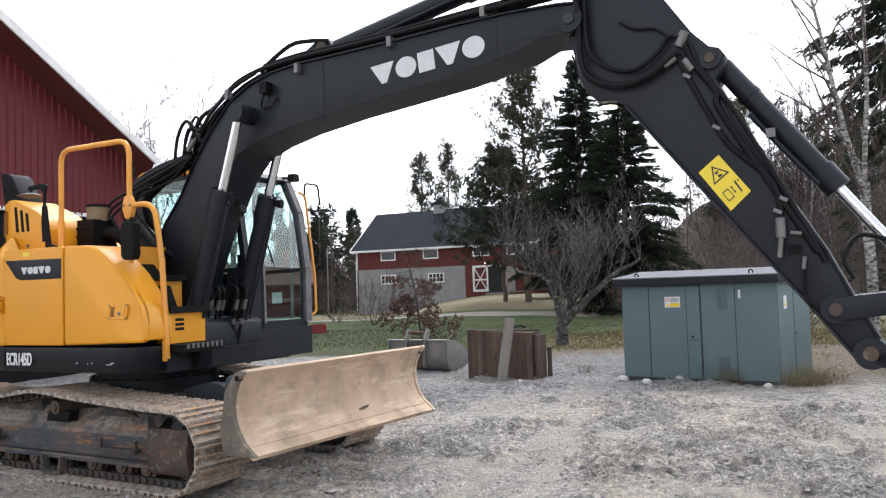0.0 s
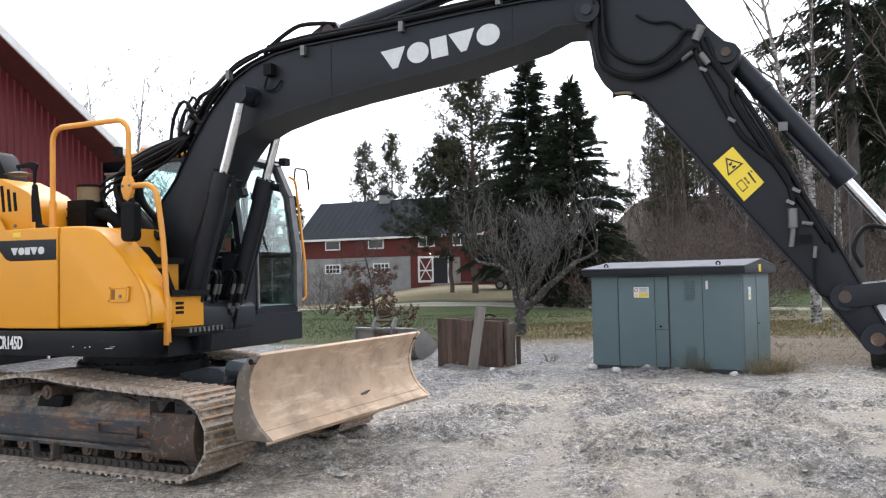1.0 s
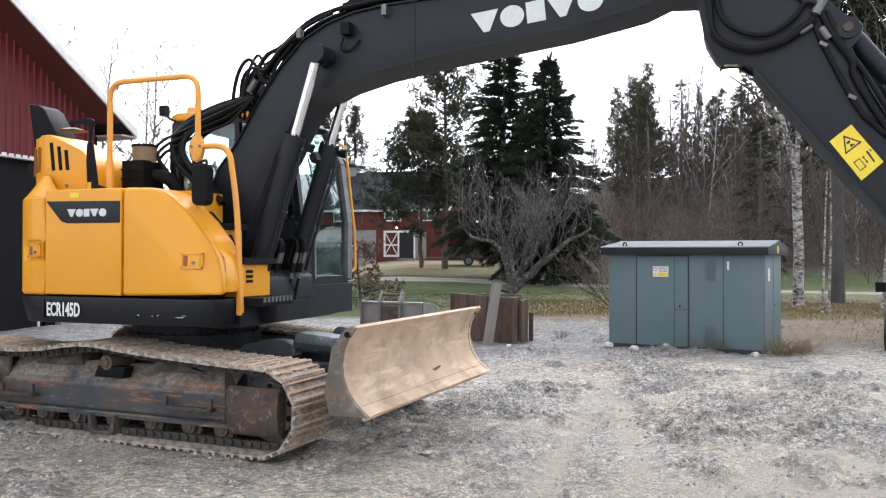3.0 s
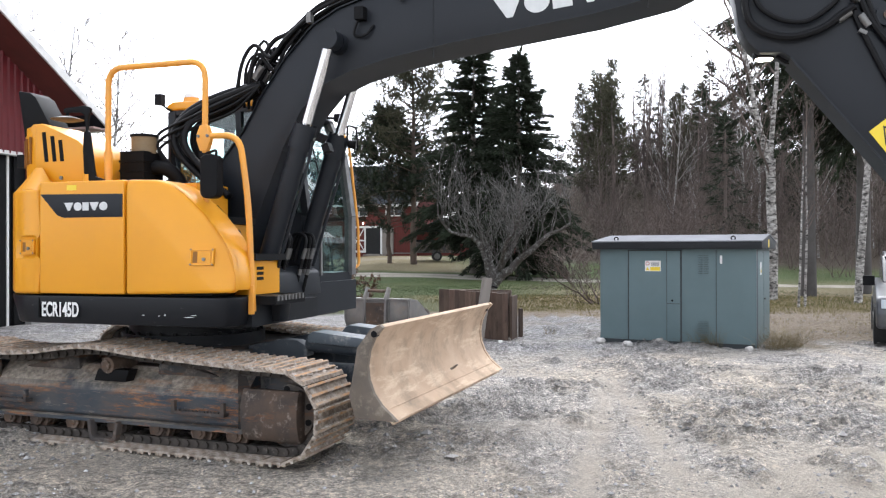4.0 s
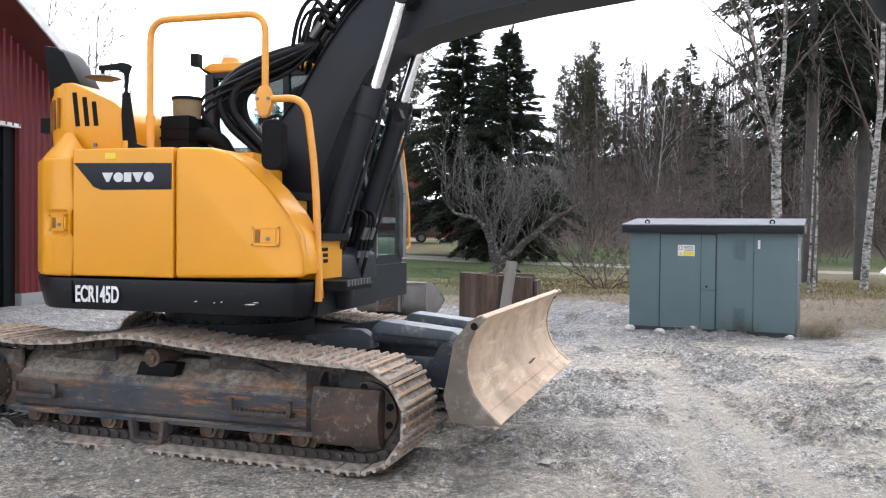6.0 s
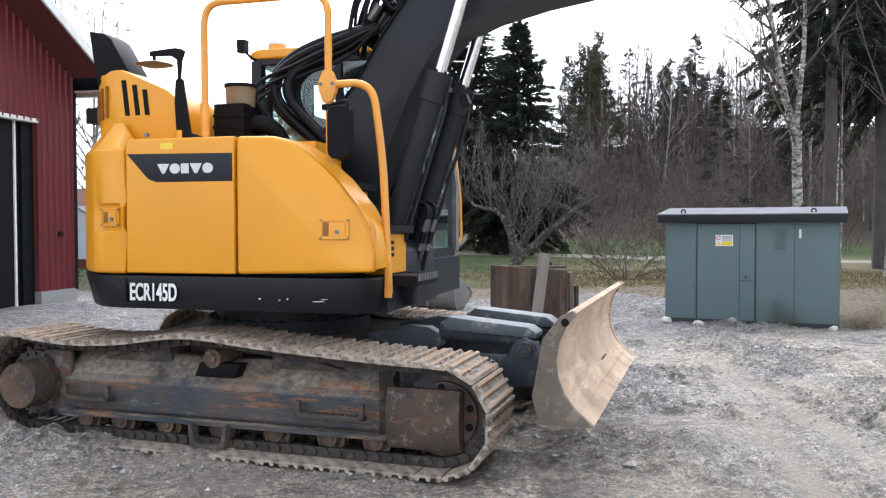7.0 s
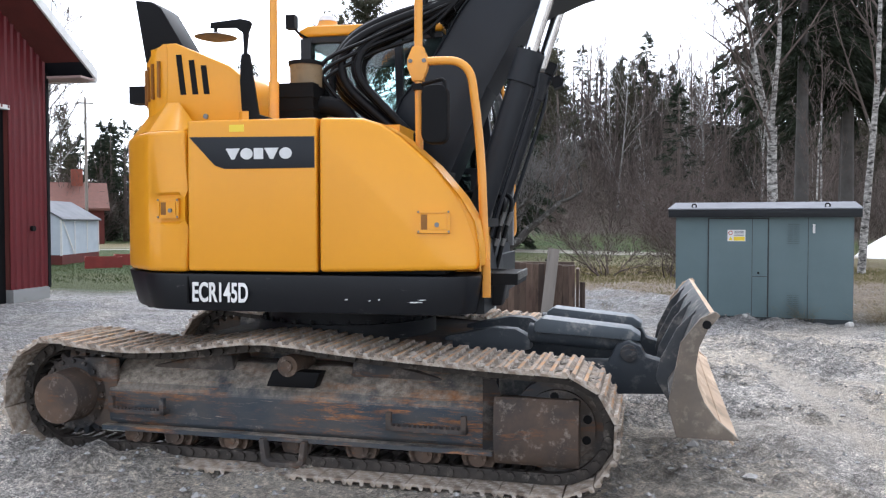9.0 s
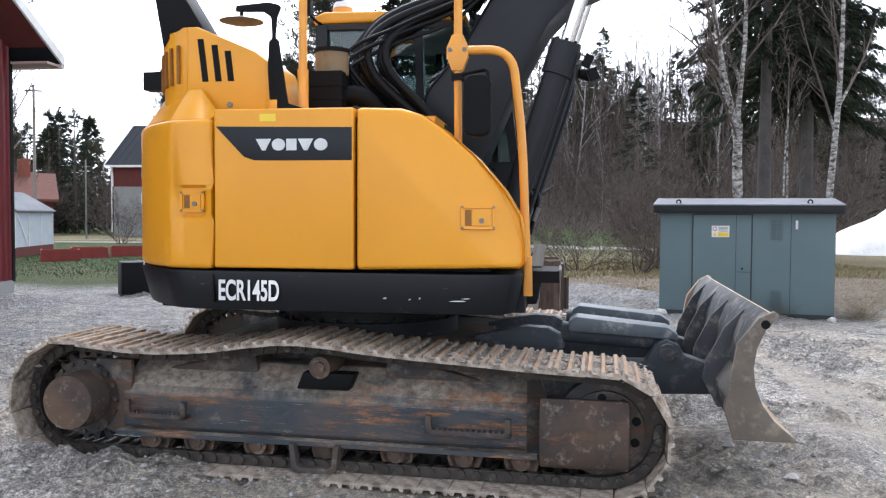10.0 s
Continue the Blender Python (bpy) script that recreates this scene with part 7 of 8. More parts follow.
PINE_BARK = mat("grey_brown_pine_bark", (0.105, 0.078, 0.062), 0.95, spec=0.15, var=(0.075, 0.06, 0.05), vscale=2, bump=0.01, bscale=12)
SPRUCE_G = mat("spruce_needles", (0.034, 0.044, 0.028), 0.85, spec=0.15, leaf=True, var=(0.025, 0.028, 0.021), vscale=0.6, island=0.35)
PINE_G = mat("pine_needles", (0.066, 0.062, 0.040), 0.85, spec=0.15, leaf=True, var=(0.048, 0.05, 0.034), vscale=0.5, island=0.35)
DRY_LEAF = mat("dry_red_leaves", (0.115, 0.055, 0.036), 0.85, var=(0.09, 0.045, 0.03), vscale=2, island=0.35)
DRY_GRASS = mat("dry_grass_blades", (0.21, 0.165, 0.09), 0.9, spec=0.15, var=(0.12, 0.10, 0.05), vscale=3, island=0.35)


def limbs(rg, height, r0, levels, lean=0.05, spread=0.6, up=0.25, kids=(7, 5, 4), trunk_free=0.25, wob=0.12, stems=1, fall=0.62, base_spread=0.25, starts=()):
    """Branch segments (p, q, rp, rq) of a bare tree."""
    segs = []

    def grow(p, d, length, r, lev):
        n = max(3, int(5 + 4 * (levels - lev) / levels)) if lev else 9
        step = length / n
        pts = [p]
        rad = [r]
        for i in range(n):
            d = d + Vector(rg.normal(0, wob * (0.5 if lev == 0 and stems == 1 else 1.0), 3))
            d.z += up * 0.10 * (1 if lev else 0.3)
            d.normalize()
            p = p + d * step
            rr = r * (1 - (i + 1) / n * (0.82 if lev else 0.78))
            segs.append((pts[-1], p, rad[-1], rr, lev))
            pts.append(p)
            rad.append(rr)
        if lev < levels:
            kn = kids[min(lev, len(kids) - 1)]
            for j in range(kn):
                f = (trunk_free if lev == 0 else 0.18) + (1 - (trunk_free if lev == 0 else 0.18)) * (j + rg.random()) / kn
                i = min(int(f * n), n - 1)
                q = pts[i].lerp(pts[i + 1], f * n - i)
                dd = (pts[i + 1] - pts[i]).normalized()
                _, u, v = frame_of(dd)
                a = rg.uniform(0, 2 * math.pi)
                out_ = u * math.cos(a) + v * math.sin(a)
                nd_ = (dd * (1 - spread) + out_ * spread + Vector((0, 0, up * 0.35))).normalized()
                ln_ = length * fall * (1.05 - 0.55 * f) * rg.uniform(0.7, 1.2)
                grow(q, nd_, ln_, max(rad[i] * 0.55, 0.004), lev + 1)

    for p_, d_, l_, r_ in starts:
        grow(Vector(p_), Vector(d_).normalized(), l_, r_, 1)
    for s in range(0 if starts else stems):
        a = rg.uniform(0, 6.28)
        k = base_spread if stems > 1 else lean
        grow(Vector((0.04 * math.cos(a), 0.04 * math.sin(a), -0.15)) * (1 if stems > 1 else 1), Vector((k * math.cos(a), k * math.sin(a), 1)).normalized(), height * (rg.uniform(0.75, 1.0) if stems > 1 else 1), r0 * (rg.uniform(0.6, 1) if stems > 1 else 1), 0)
    return segs


def seg_mesh(segs, thin=0.004, flat=0.0):
    """Tubes for segments: rounder where thick; below the flat radius, far twigs are slim blades."""
    vs, fs = [], []
    rt = random.Random(3)
    for p, q, a, c, lev in segs:
        if a < flat:
            _, u, v = frame_of(q - p)
            t = rt.uniform(0, math.pi)
            e = u * math.cos(t) + v * math.sin(t)
            b0 = len(vs)
            for w_ in (p - e * max(a, thin), p + e * max(a, thin), q + e * max(c, thin * 0.7), q - e * max(c, thin * 0.7)):
                vs.append((w_.x, w_.y, w_.z))
            fs.append((b0, b0 + 1, b0 + 2, b0 + 3))
            continue
        n = 8 if a > 0.06 else (5 if a > 0.02 else 3)
        _, u, v = frame_of(q - p)
        b0 = len(vs)
        for cc, rr in ((p, max(a, thin)), (q, max(c, thin * 0.7))):
            for i in range(n):
                t = 2 * math.pi * i / n
                w_ = cc + (u * math.cos(t) + v * math.sin(t)) * rr
                vs.append((w_.x, w_.y, w_.z))
        for i in range(n):
            j = (i + 1) % n
            fs.append((b0 + i, b0 + j, b0 + n + j, b0 + n + i))
    return vs, fs


def sprays(rg, centres, dirs, size, width, per, loose=0.55):
    """Needle sprays: narrow blades round each centre."""
    vs, fs = [], []
    for c, d in zip(centres, dirs):
        for _ in range(per):
            e = Vector(rg.normal(0, loose, 3)) + d
            e.normalize()
            _, u, _v = frame_of(e)
            t = rg.uniform(0, 6.28)
            u = u * math.cos(t) + _v * math.sin(t)
            L_ = size * rg.uniform(0.6, 1.3)
            o = c + Vector(rg.normal(0, size * 0.45 * loose, 3))
            k = len(vs)
            for w_ in (o - u * width * 0.3, o + e * L_ * 0.5 - u * width, o + e * L_, o + e * L_ * 0.5 + u * width):
                vs.append((w_.x, w_.y, w_.z))
            fs.append((k, k + 1, k + 2, k + 3))
    return vs, fs


def spruce_parts(seed, H, R, bottom=0.06, dens=1.0, size=0.45, per=9, hang=0.22, jit=0.1):
    rg = np.random.default_rng(seed)
    segs = [(Vector((0, 0, -0.2)), Vector((0, 0, H * 0.5)), 0.014 * H + 0.05, 0.008 * H + 0.03, 0), (Vector((0, 0, H * 0.5)), Vector((0, 0, H)), 0.008 * H + 0.03, 0.015, 0)]
    cs, ds = [], []
    z = H * bottom
    while z < H * 0.985:
        f = (z / H - bottom) / (1 - bottom)
        L0 = R * (1 - f) ** 0.9 * (0.78 + 0.22 * min(1, f * 6)) * (1 + 0.16 * math.sin(z * 2.1 + seed)) + 0.06
        nb = max(4, int((7 - 3 * f) * dens))
        for j in range(nb):
            a = rg.uniform(0, 2 * math.pi)
            L_ = L0 * rg.choice((0.55, 0.8, 0.95, 1.1, 1.28)) * rg.uniform(0.85, 1.1)
            d = Vector((math.cos(a), math.sin(a), 0.10 + 0.40 * f))
            p = Vector((0, 0, z + rg.uniform(-jit, jit)))
            n = max(3, int(L_ / (size * 0.55)))
            q0 = p
            for i in range(n):
                d.z -= (0.75 * (1 - f) + 0.1) / n
                q1 = q0 + d.normalized() * (L_ / n)
                if i % 2 == 0:
                    segs.append((q0, q1, 0.02 * (1 - i / n) + 0.006, 0.012 * (1 - i / n) + 0.004, 2))
                if i > 0 or f > 0.5:
                    cs.append(q1)
                    ds.append(Vector((d.x * 1.25, d.y * 1.25, d.z - hang)))
                q0 = q1
        z += (0.24 + 0.012 * H) * rg.uniform(0.7, 1.2) / dens ** 0.5
    for q in np.linspace(0.93, 1.0, 8):
        cs.append(Vector((0, 0, H * q)))
        ds.append(Vector((0, 0, 0.9)))
    return segs, sprays(rg, cs, ds, size, size * 0.10, per, 0.36)


def pine_parts(seed, H, R, free=0.45, size=0.4, dens=26, per=10):
    rg = np.random.default_rng(seed)
    segs, cs, ds = [], [], []
    p = Vector((0, 0, -0.2))
    n = 14
    pts = [p]
    for i in range(n):
        p = p + Vector((rg.normal(0, 0.05), rg.normal(0, 0.05), (H + 0.2) / n))
        segs.append((pts[-1], p, (0.012 * H + 0.04) * (1 - i / n * 0.85), (0.012 * H + 0.04) * (1 - (i + 1) / n * 0.85), 0))
        pts.append(p)
    for j in range(dens):
        f = free + (1 - free) * (j + rg.random()) / dens
        i = min(int(f * n), n - 1)
        q = pts[i].lerp(pts[i + 1], f * n - i)
        a = rg.uniform(0, 2 * math.pi)
        g = (f - free) / (1 - free)
        L_ = R * (0.55 + 0.6 * math.sin(math.pi * min(1, g * 0.75 + 0.25))) * (1.1 - 0.75 * g) * rg.uniform(0.6, 1.15)
        d = Vector((math.cos(a), math.sin(a), rg.uniform(0.0, 0.5)))
        m_ = 5
        q0 = q
        for i2 in range(m_):
            d = (d + Vector(rg.normal(0, 0.14, 3)) + Vector((0, 0, 0.05))).normalized()
            q1 = q0 + d * L_ / m_
            segs.append((q0, q1, 0.045 * (1 - i2 / m_) * H / 14, 0.03 * (1 - i2 / m_) * H / 14 + 0.004, 2))
            if i2 > 0:
                for _ in range(4):
                    cs.append(q1 + Vector(rg.normal(0, 0.26, 3)) * (H / 14))
                    ds.append(Vector((d.x * 0.4, d.y * 0.4, 0.5)))
            q0 = q1
    return segs, sprays(rg, cs, ds, size, size * 0.10, per, 0.5)


def limb_chains(segs):
    """Runs of segments that follow one another: the trunk first, then each limb."""
    runs = []
    for sg_ in segs:
        if runs and (runs[-1][-1][1] - sg_[0]).length < 1e-6 and runs[-1][-1][4] == sg_[4]:
            runs[-1].append(sg_)
        else:
            runs.append([sg_])
    return runs


def run_mesh(run, n=8):
    """One unbroken tapering tube along a run of segments."""
    pts = [(run[0][0], run[0][2])] + [(q_, c_) for _, q_, _, c_, _ in run]
    vs, fs = [], []
    _, u, v = frame_of(run[0][1] - run[0][0])
    for i, (p, r) in enumerate(pts):
        d = (pts[min(i + 1, len(pts) - 1)][0] - pts[max(i - 1, 0)][0]).normalized()
        u = (u - d * u.dot(d)).normalized()
        v = d.cross(u)
        for k_ in range(n):
            t = 2 * math.pi * k_ / n
            w_ = p + (u * math.cos(t) + v * math.sin(t)) * max(r, 0.006)
            vs.append((w_.x, w_.y, w_.z))
        if i:
            b0 = (i - 1) * n
            fs += [(b0 + k_, b0 + (k_ + 1) % n, b0 + n + (k_ + 1) % n, b0 + n + k_) for k_ in range(n)]
    return vs, fs


def plant(name, label, wood, wood_mat, leaf=None, leaf_mat=None, at=(0, 0), turn=0.0, cat="tree", size=1.0):
    x, y = at
    t = thing(name, label, cat, pose(x, y, ground_z(x, y) - 0.03, 0, 0, turn) @ Matrix.Scale(size, 4))
    if isinstance(wood, list):
        for i, (vs_, fs_) in enumerate(wood):
            raw("limb" if i else "trunk", vs_, fs_, wood_mat, t, smooth=1)
    else:
        raw("trunk", wood[0], wood[1], wood_mat, t, smooth=1)
    if leaf:
        raw("crown", leaf[0], leaf[1], leaf_mat, t)
    return t


def rgen(s):
    return np.random.default_rng(s)


# the lone spruces and the pine behind the lawn
for seed, x, y, H, R, dens in ((1, 7.6, 45.0, 13.8, 3.2, 1.25), (2, 9.3, 41.8, 11.6, 3.3, 1.25)):
    sg, lf = spruce_parts(seed, H, R, 0.16 if seed == 1 else 0.07, dens * 1.6, 0.36, 14)
    plant("spruce", "tall dark green spruce at the edge of the lawn", seg_mesh(sg), BARK, lf, SPRUCE_G, (x, y), seed * 40)
sg, lf = pine_parts(5, 15.0, 4.2, 0.30, 0.30, 105, 13)
plant("pine", "broad dark pine with a double crown", seg_mesh(sg), PINE_BARK, lf, PINE_G, (5.4, 52.9))
sg, lf = pine_parts(6, 10.0, 4.2, 0.24, 0.32, 110, 14)
plant("pine", "bushy dark pine with low spreading boughs", seg_mesh(sg), PINE_BARK, lf, SPRUCE_G, (4.0, 54.5))
# old spruce behind the birches, and its neighbours
for seed, x, y, H, R, low_ in ((7, 14.4, 25.0, 14.5, 2.7, 0.45), (8, 17.6, 26.6, 15.5, 3.2, 0.36), (10, 18.4, 27.6, 15.0, 2.9, 0.42)):
    sg, lf = spruce_parts(seed, H, R, low_, 1.5, 0.34, 10, 0.75, 0.45)
    plant("spruce", "old spruce with a bare lower trunk and dark boughs", seg_mesh(sg), GREY_TWIG, lf, SPRUCE_G, (x, y), seed * 33)
# birches
for seed, x, y, H, r, st, lab in ((20, 12.15, 23.5, 13.5, 0.16, 1, "tall white birch with two forking stems"), (21, 13.55, 21.55, 11.5, 0.115, 1, "white birch with black bark patches"),
                                  (22, 11.2, 20.4, 6.0, 0.04, 1, "slender young birch with white bark"),
                                  (23, 10.75, 20.1, 5.0, 0.035, 1, "slender young birch with white bark")):
    if seed == 20:
        sg = [(Vector((0, 0, -0.2)), Vector((0.05, 0, 1.6)), 0.17, 0.15, 0), (Vector((0.05, 0, 1.6)), Vector((-0.02, 0, 3.2)), 0.15, 0.14, 0), (Vector((-0.02, 0, 3.2)), Vector((0.0, 0, 4.3)), 0.14, 0.12, 0)]
        for s_, (dx_, r_, h_) in enumerate(((-0.18, 0.10, 9.0), (0.06, 0.085, 9.0), (-0.5, 0.04, 4.5))):
            s2 = limbs(rgen(60 + s_), h_, r_, 3, 0.03, 0.48, 0.26, (18, 8, 6), 0.10, 0.06, 1, 0.40, 0.10)
            sg += [(Vector((p.x + dx_ * max(p.z, 0) * (1 - 0.03 * p.z), p.y, p.z + 3.9)), Vector((q.x + dx_ * max(q.z, 0) * (1 - 0.03 * q.z), q.y, q.z + 3.9)), a_, c_, lv_) for p, q, a_, c_, lv_ in s2]
    else:
        sg = limbs(rgen(seed), H, r, 3, 0.03, 0.42, 0.35, (14, 7, 5), 0.33, 0.035, st, 0.34, 0.10)
    thin_ = min(0.042, r * 0.42)
    plant("birch", lab, [run_mesh(r_) for r_ in limb_chains([s_ for s_ in sg if s_[2] > thin_])], BIRCH, seg_mesh([s_ for s_ in sg if s_[2] <= thin_], 0.006, 0.012), BROWN_TWIG, (x, y), 0 if seed == 20 else seed * 20)
# gnarled apple tree on the lawn
V3 = Vector
main = [[(0, 0, -0.2), (0.0, 0, 0.30), (0.05, 0, 0.75)], [(0.0, 0, 0.6), (-0.08, 0.05, 0.95), (-0.22, 0.1, 1.5), (-0.30, 0.15, 2.1)], [(-0.24, 0.1, 1.6), (-0.6, 0.0, 1.95), (-1.15, -0.1, 2.05), (-1.5, -0.2, 2.5)],
        [(0.05, 0, 0.7), (0.36, 0.2, 1.25), (0.75, 0.4, 1.8), (1.2, 0.6, 2.3)], [(0.08, 0, 0.65), (0.5, -0.15, 1.05), (1.0, -0.3, 1.55), (1.5, -0.35, 2.0), (2.1, -0.4, 2.3)], [(0.2, 0.1, 1.0), (0.2, -0.5, 1.5), (0.35, -1.0, 2.0), (0.4, -1.4, 2.4)], [(0.1, 0.1, 0.9), (0.1, 0.7, 1.5), (0.0, 1.2, 2.1)]]
sg, starts_ = [], []
rg = rgen(31)
for li, ln_pts in enumerate(main):
    r_a = 0.19 if li == 0 else (0.125 if li in (1, 3, 4) else 0.075)
    pts_ = [V3(p_) for p_ in ln_pts]
    for i in range(len(pts_) - 1):
        f0, f1 = i / (len(pts_) - 1), (i + 1) / (len(pts_) - 1)
        r0_, r1_ = r_a * (1 - (0.25 if li == 0 else 0.72) * f0), r_a * (1 - (0.25 if li == 0 else 0.72) * f1)
        k0, k1 = pts_[i], pts_[i + 1]
        mid_ = k0.lerp(k1, 0.5) + V3(rg.normal(0, 0.04, 3))
        sg += [(k0, mid_, r0_, (r0_ + r1_) / 2, 0), (mid_, k1, (r0_ + r1_) / 2, r1_, 0)]
        if li:
            for _ in range(1 if i == 0 else 5):
                q_ = k0.lerp(k1, rg.random())
                starts_.append((q_, (rg.normal(0, 0.42), rg.normal(0, 0.42), 1.0), rg.uniform(1.1, 2.3), rg.uniform(0.014, 0.026)))
sg += limbs(rg, 1, 1, 3, spread=0.5, up=0.55, kids=(9, 6, 5), wob=0.14, fall=0.52, starts=starts_)
plant("apple_tree", "gnarled bare apple tree with lichen-grey limbs and upright shoots", seg_mesh([s_ for s_ in sg if s_[2] > 0.012], 0.0045), LICHEN_BARK, seg_mesh([s_ for s_ in sg if s_[2] <= 0.012], 0.004, 0.010), LICHEN_TWIG, (3.15, 22.3), 0)
# small beech with dry red leaves
sg = limbs(rgen(33), 3.3, 0.05, 3, 0.03, 0.85, -0.12, (30, 8, 5), 0.06, 0.07, 1, 0.40)
tips = [s for s in sg if s[4] >= 2 and s[1].z < 2.1][::2]
lv = sprays(rgen(34), [s[1] for s in tips], [Vector((0, 0, -0.5))] * len(tips), 0.075, 0.024, 2)
plant("young_tree", "small tree holding dry red-brown leaves", seg_mesh(sg, 0.005, 0.008), LICHEN_BARK, lv, DRY_LEAF, (-0.75, 27.0))
# bare shrubs
for seed, x, y, H, lab in ((41, 7.6, 21.6, 3.3, "large bare brown shrub behind the kiosk"), (42, 9.0, 22.6, 3.6, "large bare brown shrub behind the kiosk"), (43, 6.4, 22.8, 2.6, "bare shrub with tangled twigs"), (44, 10.8, 25.0, 3.6, "bare brown shrub at the wood's edge"),
                           (45, -3.5, 40.0, 2.8, "bare garden shrub on the lawn"), (46, -6.0, 46.0, 3.0, "bare garden shrub on the lawn"), (47, -2.6, 62.0, 2.2, "dark clipped shrub by the barn")):
    sg = limbs(rgen(seed), H, 0.03, 3, 0.1, 0.55, 0.4, (9, 6, 5), 0.1, 0.15, 8, 0.55, 0.75)
    plant("shrub", lab, seg_mesh(sg, 0.0055, 0.012), BROWN_TWIG, None, None, (x, y), seed * 10, "shrub")
# dry grass tufts
for seed, x, y, n, h in ((51, 5.15, 12.2, 150, 0.45), (52, 4.97, 11.97, 90, 0.36), (53, 4.30, 12.52, 90, 0.40), (54, 5.55, 12.35, 220, 0.42), (58, 5.35, 12.1, 110, 0.30), (55, 4.1, 12.75, 25, 0.3), (56, 6.1, 13.0, 60, 0.3), (57, 2.5, 15.0, 30, 0.25)):
    rg = rgen(seed)
    vs, fs = [], []
    for _ in range(n):
        o = Vector((rg.normal(0, 0.10), rg.normal(0, 0.09), 0))
        d = Vector((rg.normal(0, 0.35), rg.normal(0, 0.35), 1)).normalized()
        L_ = h * rg.uniform(0.4, 1.3)
        u = d.orthogonal().normalized() * 0.004
        m1, m2 = o + d * L_ * 0.5, o + d * L_ + Vector((d.x, d.y, -0.35)) * L_ * 0.45
        k = len(vs)
        vs += [tuple(o - u), tuple(o + u), tuple(m1 + u * 0.8), tuple(m1 - u * 0.8), tuple(m2)]
        fs += [(k, k + 1, k + 2, k + 3), (k + 3, k + 2, k + 4)]
    g_ = tagged(raw("grass_tuft", vs, fs, DRY_GRASS), "tuft of tall dry yellow grass beside the kiosk", "grass", group="grass tufts")
    g_.matrix_world = pose(x, y, ground_z(x, y) - 0.02)

# lawn and meadow blades, one growth
rg = rgen(60)
MEADOW_BLADE = mat("meadow_blades", (0.22, 0.185, 0.09), 0.9, spec=0.15, var=(0.12, 0.115, 0.045), vscale=0.8, island=0.35)
LAWN_BLADE = mat("green_grass_blades", (0.036, 0.054, 0.016), 0.9, spec=0.2, var=(0.055, 0.072, 0.022), vscale=0.7, island=0.2)
for nm, mt, n, lab in (("lawn_grass", LAWN_BLADE, 16000, "short green lawn grass"), ("meadow_grass", MEADOW_BLADE, 26000, "dry autumn grass between yard and lawn")):
    vs, fs = [], []
    for _ in range(n):
        x = rg.uniform(-10, 16)
        ed = float(gravel_edge(x))
        y = ed + (rg.uniform(0.1, 7.5) if nm[0] == "m" else rg.uniform(3.0, 16)) + rg.normal(0, 0.3)
        if nm[0] == "m" and rg.random() > float(step01(1.0, 4.5, x)):
            continue
        hh = (0.05 if nm[0] == "m" else 0.03) * rg.uniform(0.5, 1.6)
        z = ground_z(x, y)
        w_ = 0.004 + 0.0004 * y
        dx, dy = rg.normal(0, hh * 0.6, 2)
        k = len(vs)
        vs += [(x - w_, y, z - 0.02), (x + w_, y, z - 0.02), (x + dx, y + dy, z + hh)]
        fs.append((k, k + 1, k + 2))
    tagged(raw(nm, vs, fs, mt), lab, "grass", kind="stuff")

vs, fs = [], []
for _ in range(9000):
    x = rg.uniform(4.4, 15)
    y = 12.9 + 8.5 * rg.random()
    if rg.random() > 0.35 + 0.65 * float(value_noise(np.array([x]), np.array([y]), 0.9, 73)[0]) or y < 13.4 + 0.5 * math.sin(x * 2.1):
        continue
    hh = 0.05 * rg.uniform(0.3, 1.8)
    z = ground_z(x, y)
    dx, dy = rg.normal(0, hh * 0.9, 2)
    k = len(vs)
    vs += [(x - 0.008, y, z - 0.01), (x + 0.008, y, z - 0.01), (x + dx, y + dy, z + hh)]
    fs.append((k, k + 1, k + 2))
tagged(raw("verge_grass", vs, fs, MEADOW_BLADE), "trodden dry grass on the brown verge", "grass", kind="stuff")

# ---- the wood on the slope: one growth of many trees ----
kinds = []
for s in (70, 71, 81):
    sg, lf = spruce_parts(s, 12.0, 2.3, 0.08, 0.62, 0.55, 5)
    kinds.append((seg_mesh(sg, 0.015, 0.05), lf, 0))
for s in (72, 73, 82):
    sg, lf = pine_parts(s, 12.0, 2.0, 0.16, 0.40, 36, 6)
    kinds.append((seg_mesh(sg, 0.015, 0.05), lf, 1))
for s in (74, 75, 76, 77):
    sg = limbs(rgen(s), 11.0, 0.085, 3, 0.03, 0.46, 0.4, (16, 5, 3), 0.12, 0.05, 1, 0.36)
    kinds.append((seg_mesh(sg, 0.011, 0.04), None, 2))
for s in (78, 79):
    sg = limbs(rgen(s), 4.8, 0.03, 2, 0.1, 0.5, 0.5, (7, 6), 0.05, 0.12, 5, 0.62, 0.5)
    kinds.append((seg_mesh(sg, 0.013, 0.05), None, 3))
acc = {k_: [[], [], 0] for k_ in ("dark_trunks", "spruce", "pine", "birch_white", "brush")}
rg = rgen(80)


def add_copy(key, v, f, m3, off):
    v = np.asarray(v) @ m3.T + off
    a = acc[key]
    a[0].append(v)
    q = np.asarray(f) + a[2]
    a[1] += q.tolist()
    a[2] += len(v)


SPRUCES, PINES, BARE, BRUSH = (0, 1, 2), (3, 4, 5), (6, 7, 8, 9), (10, 11)
spots = []


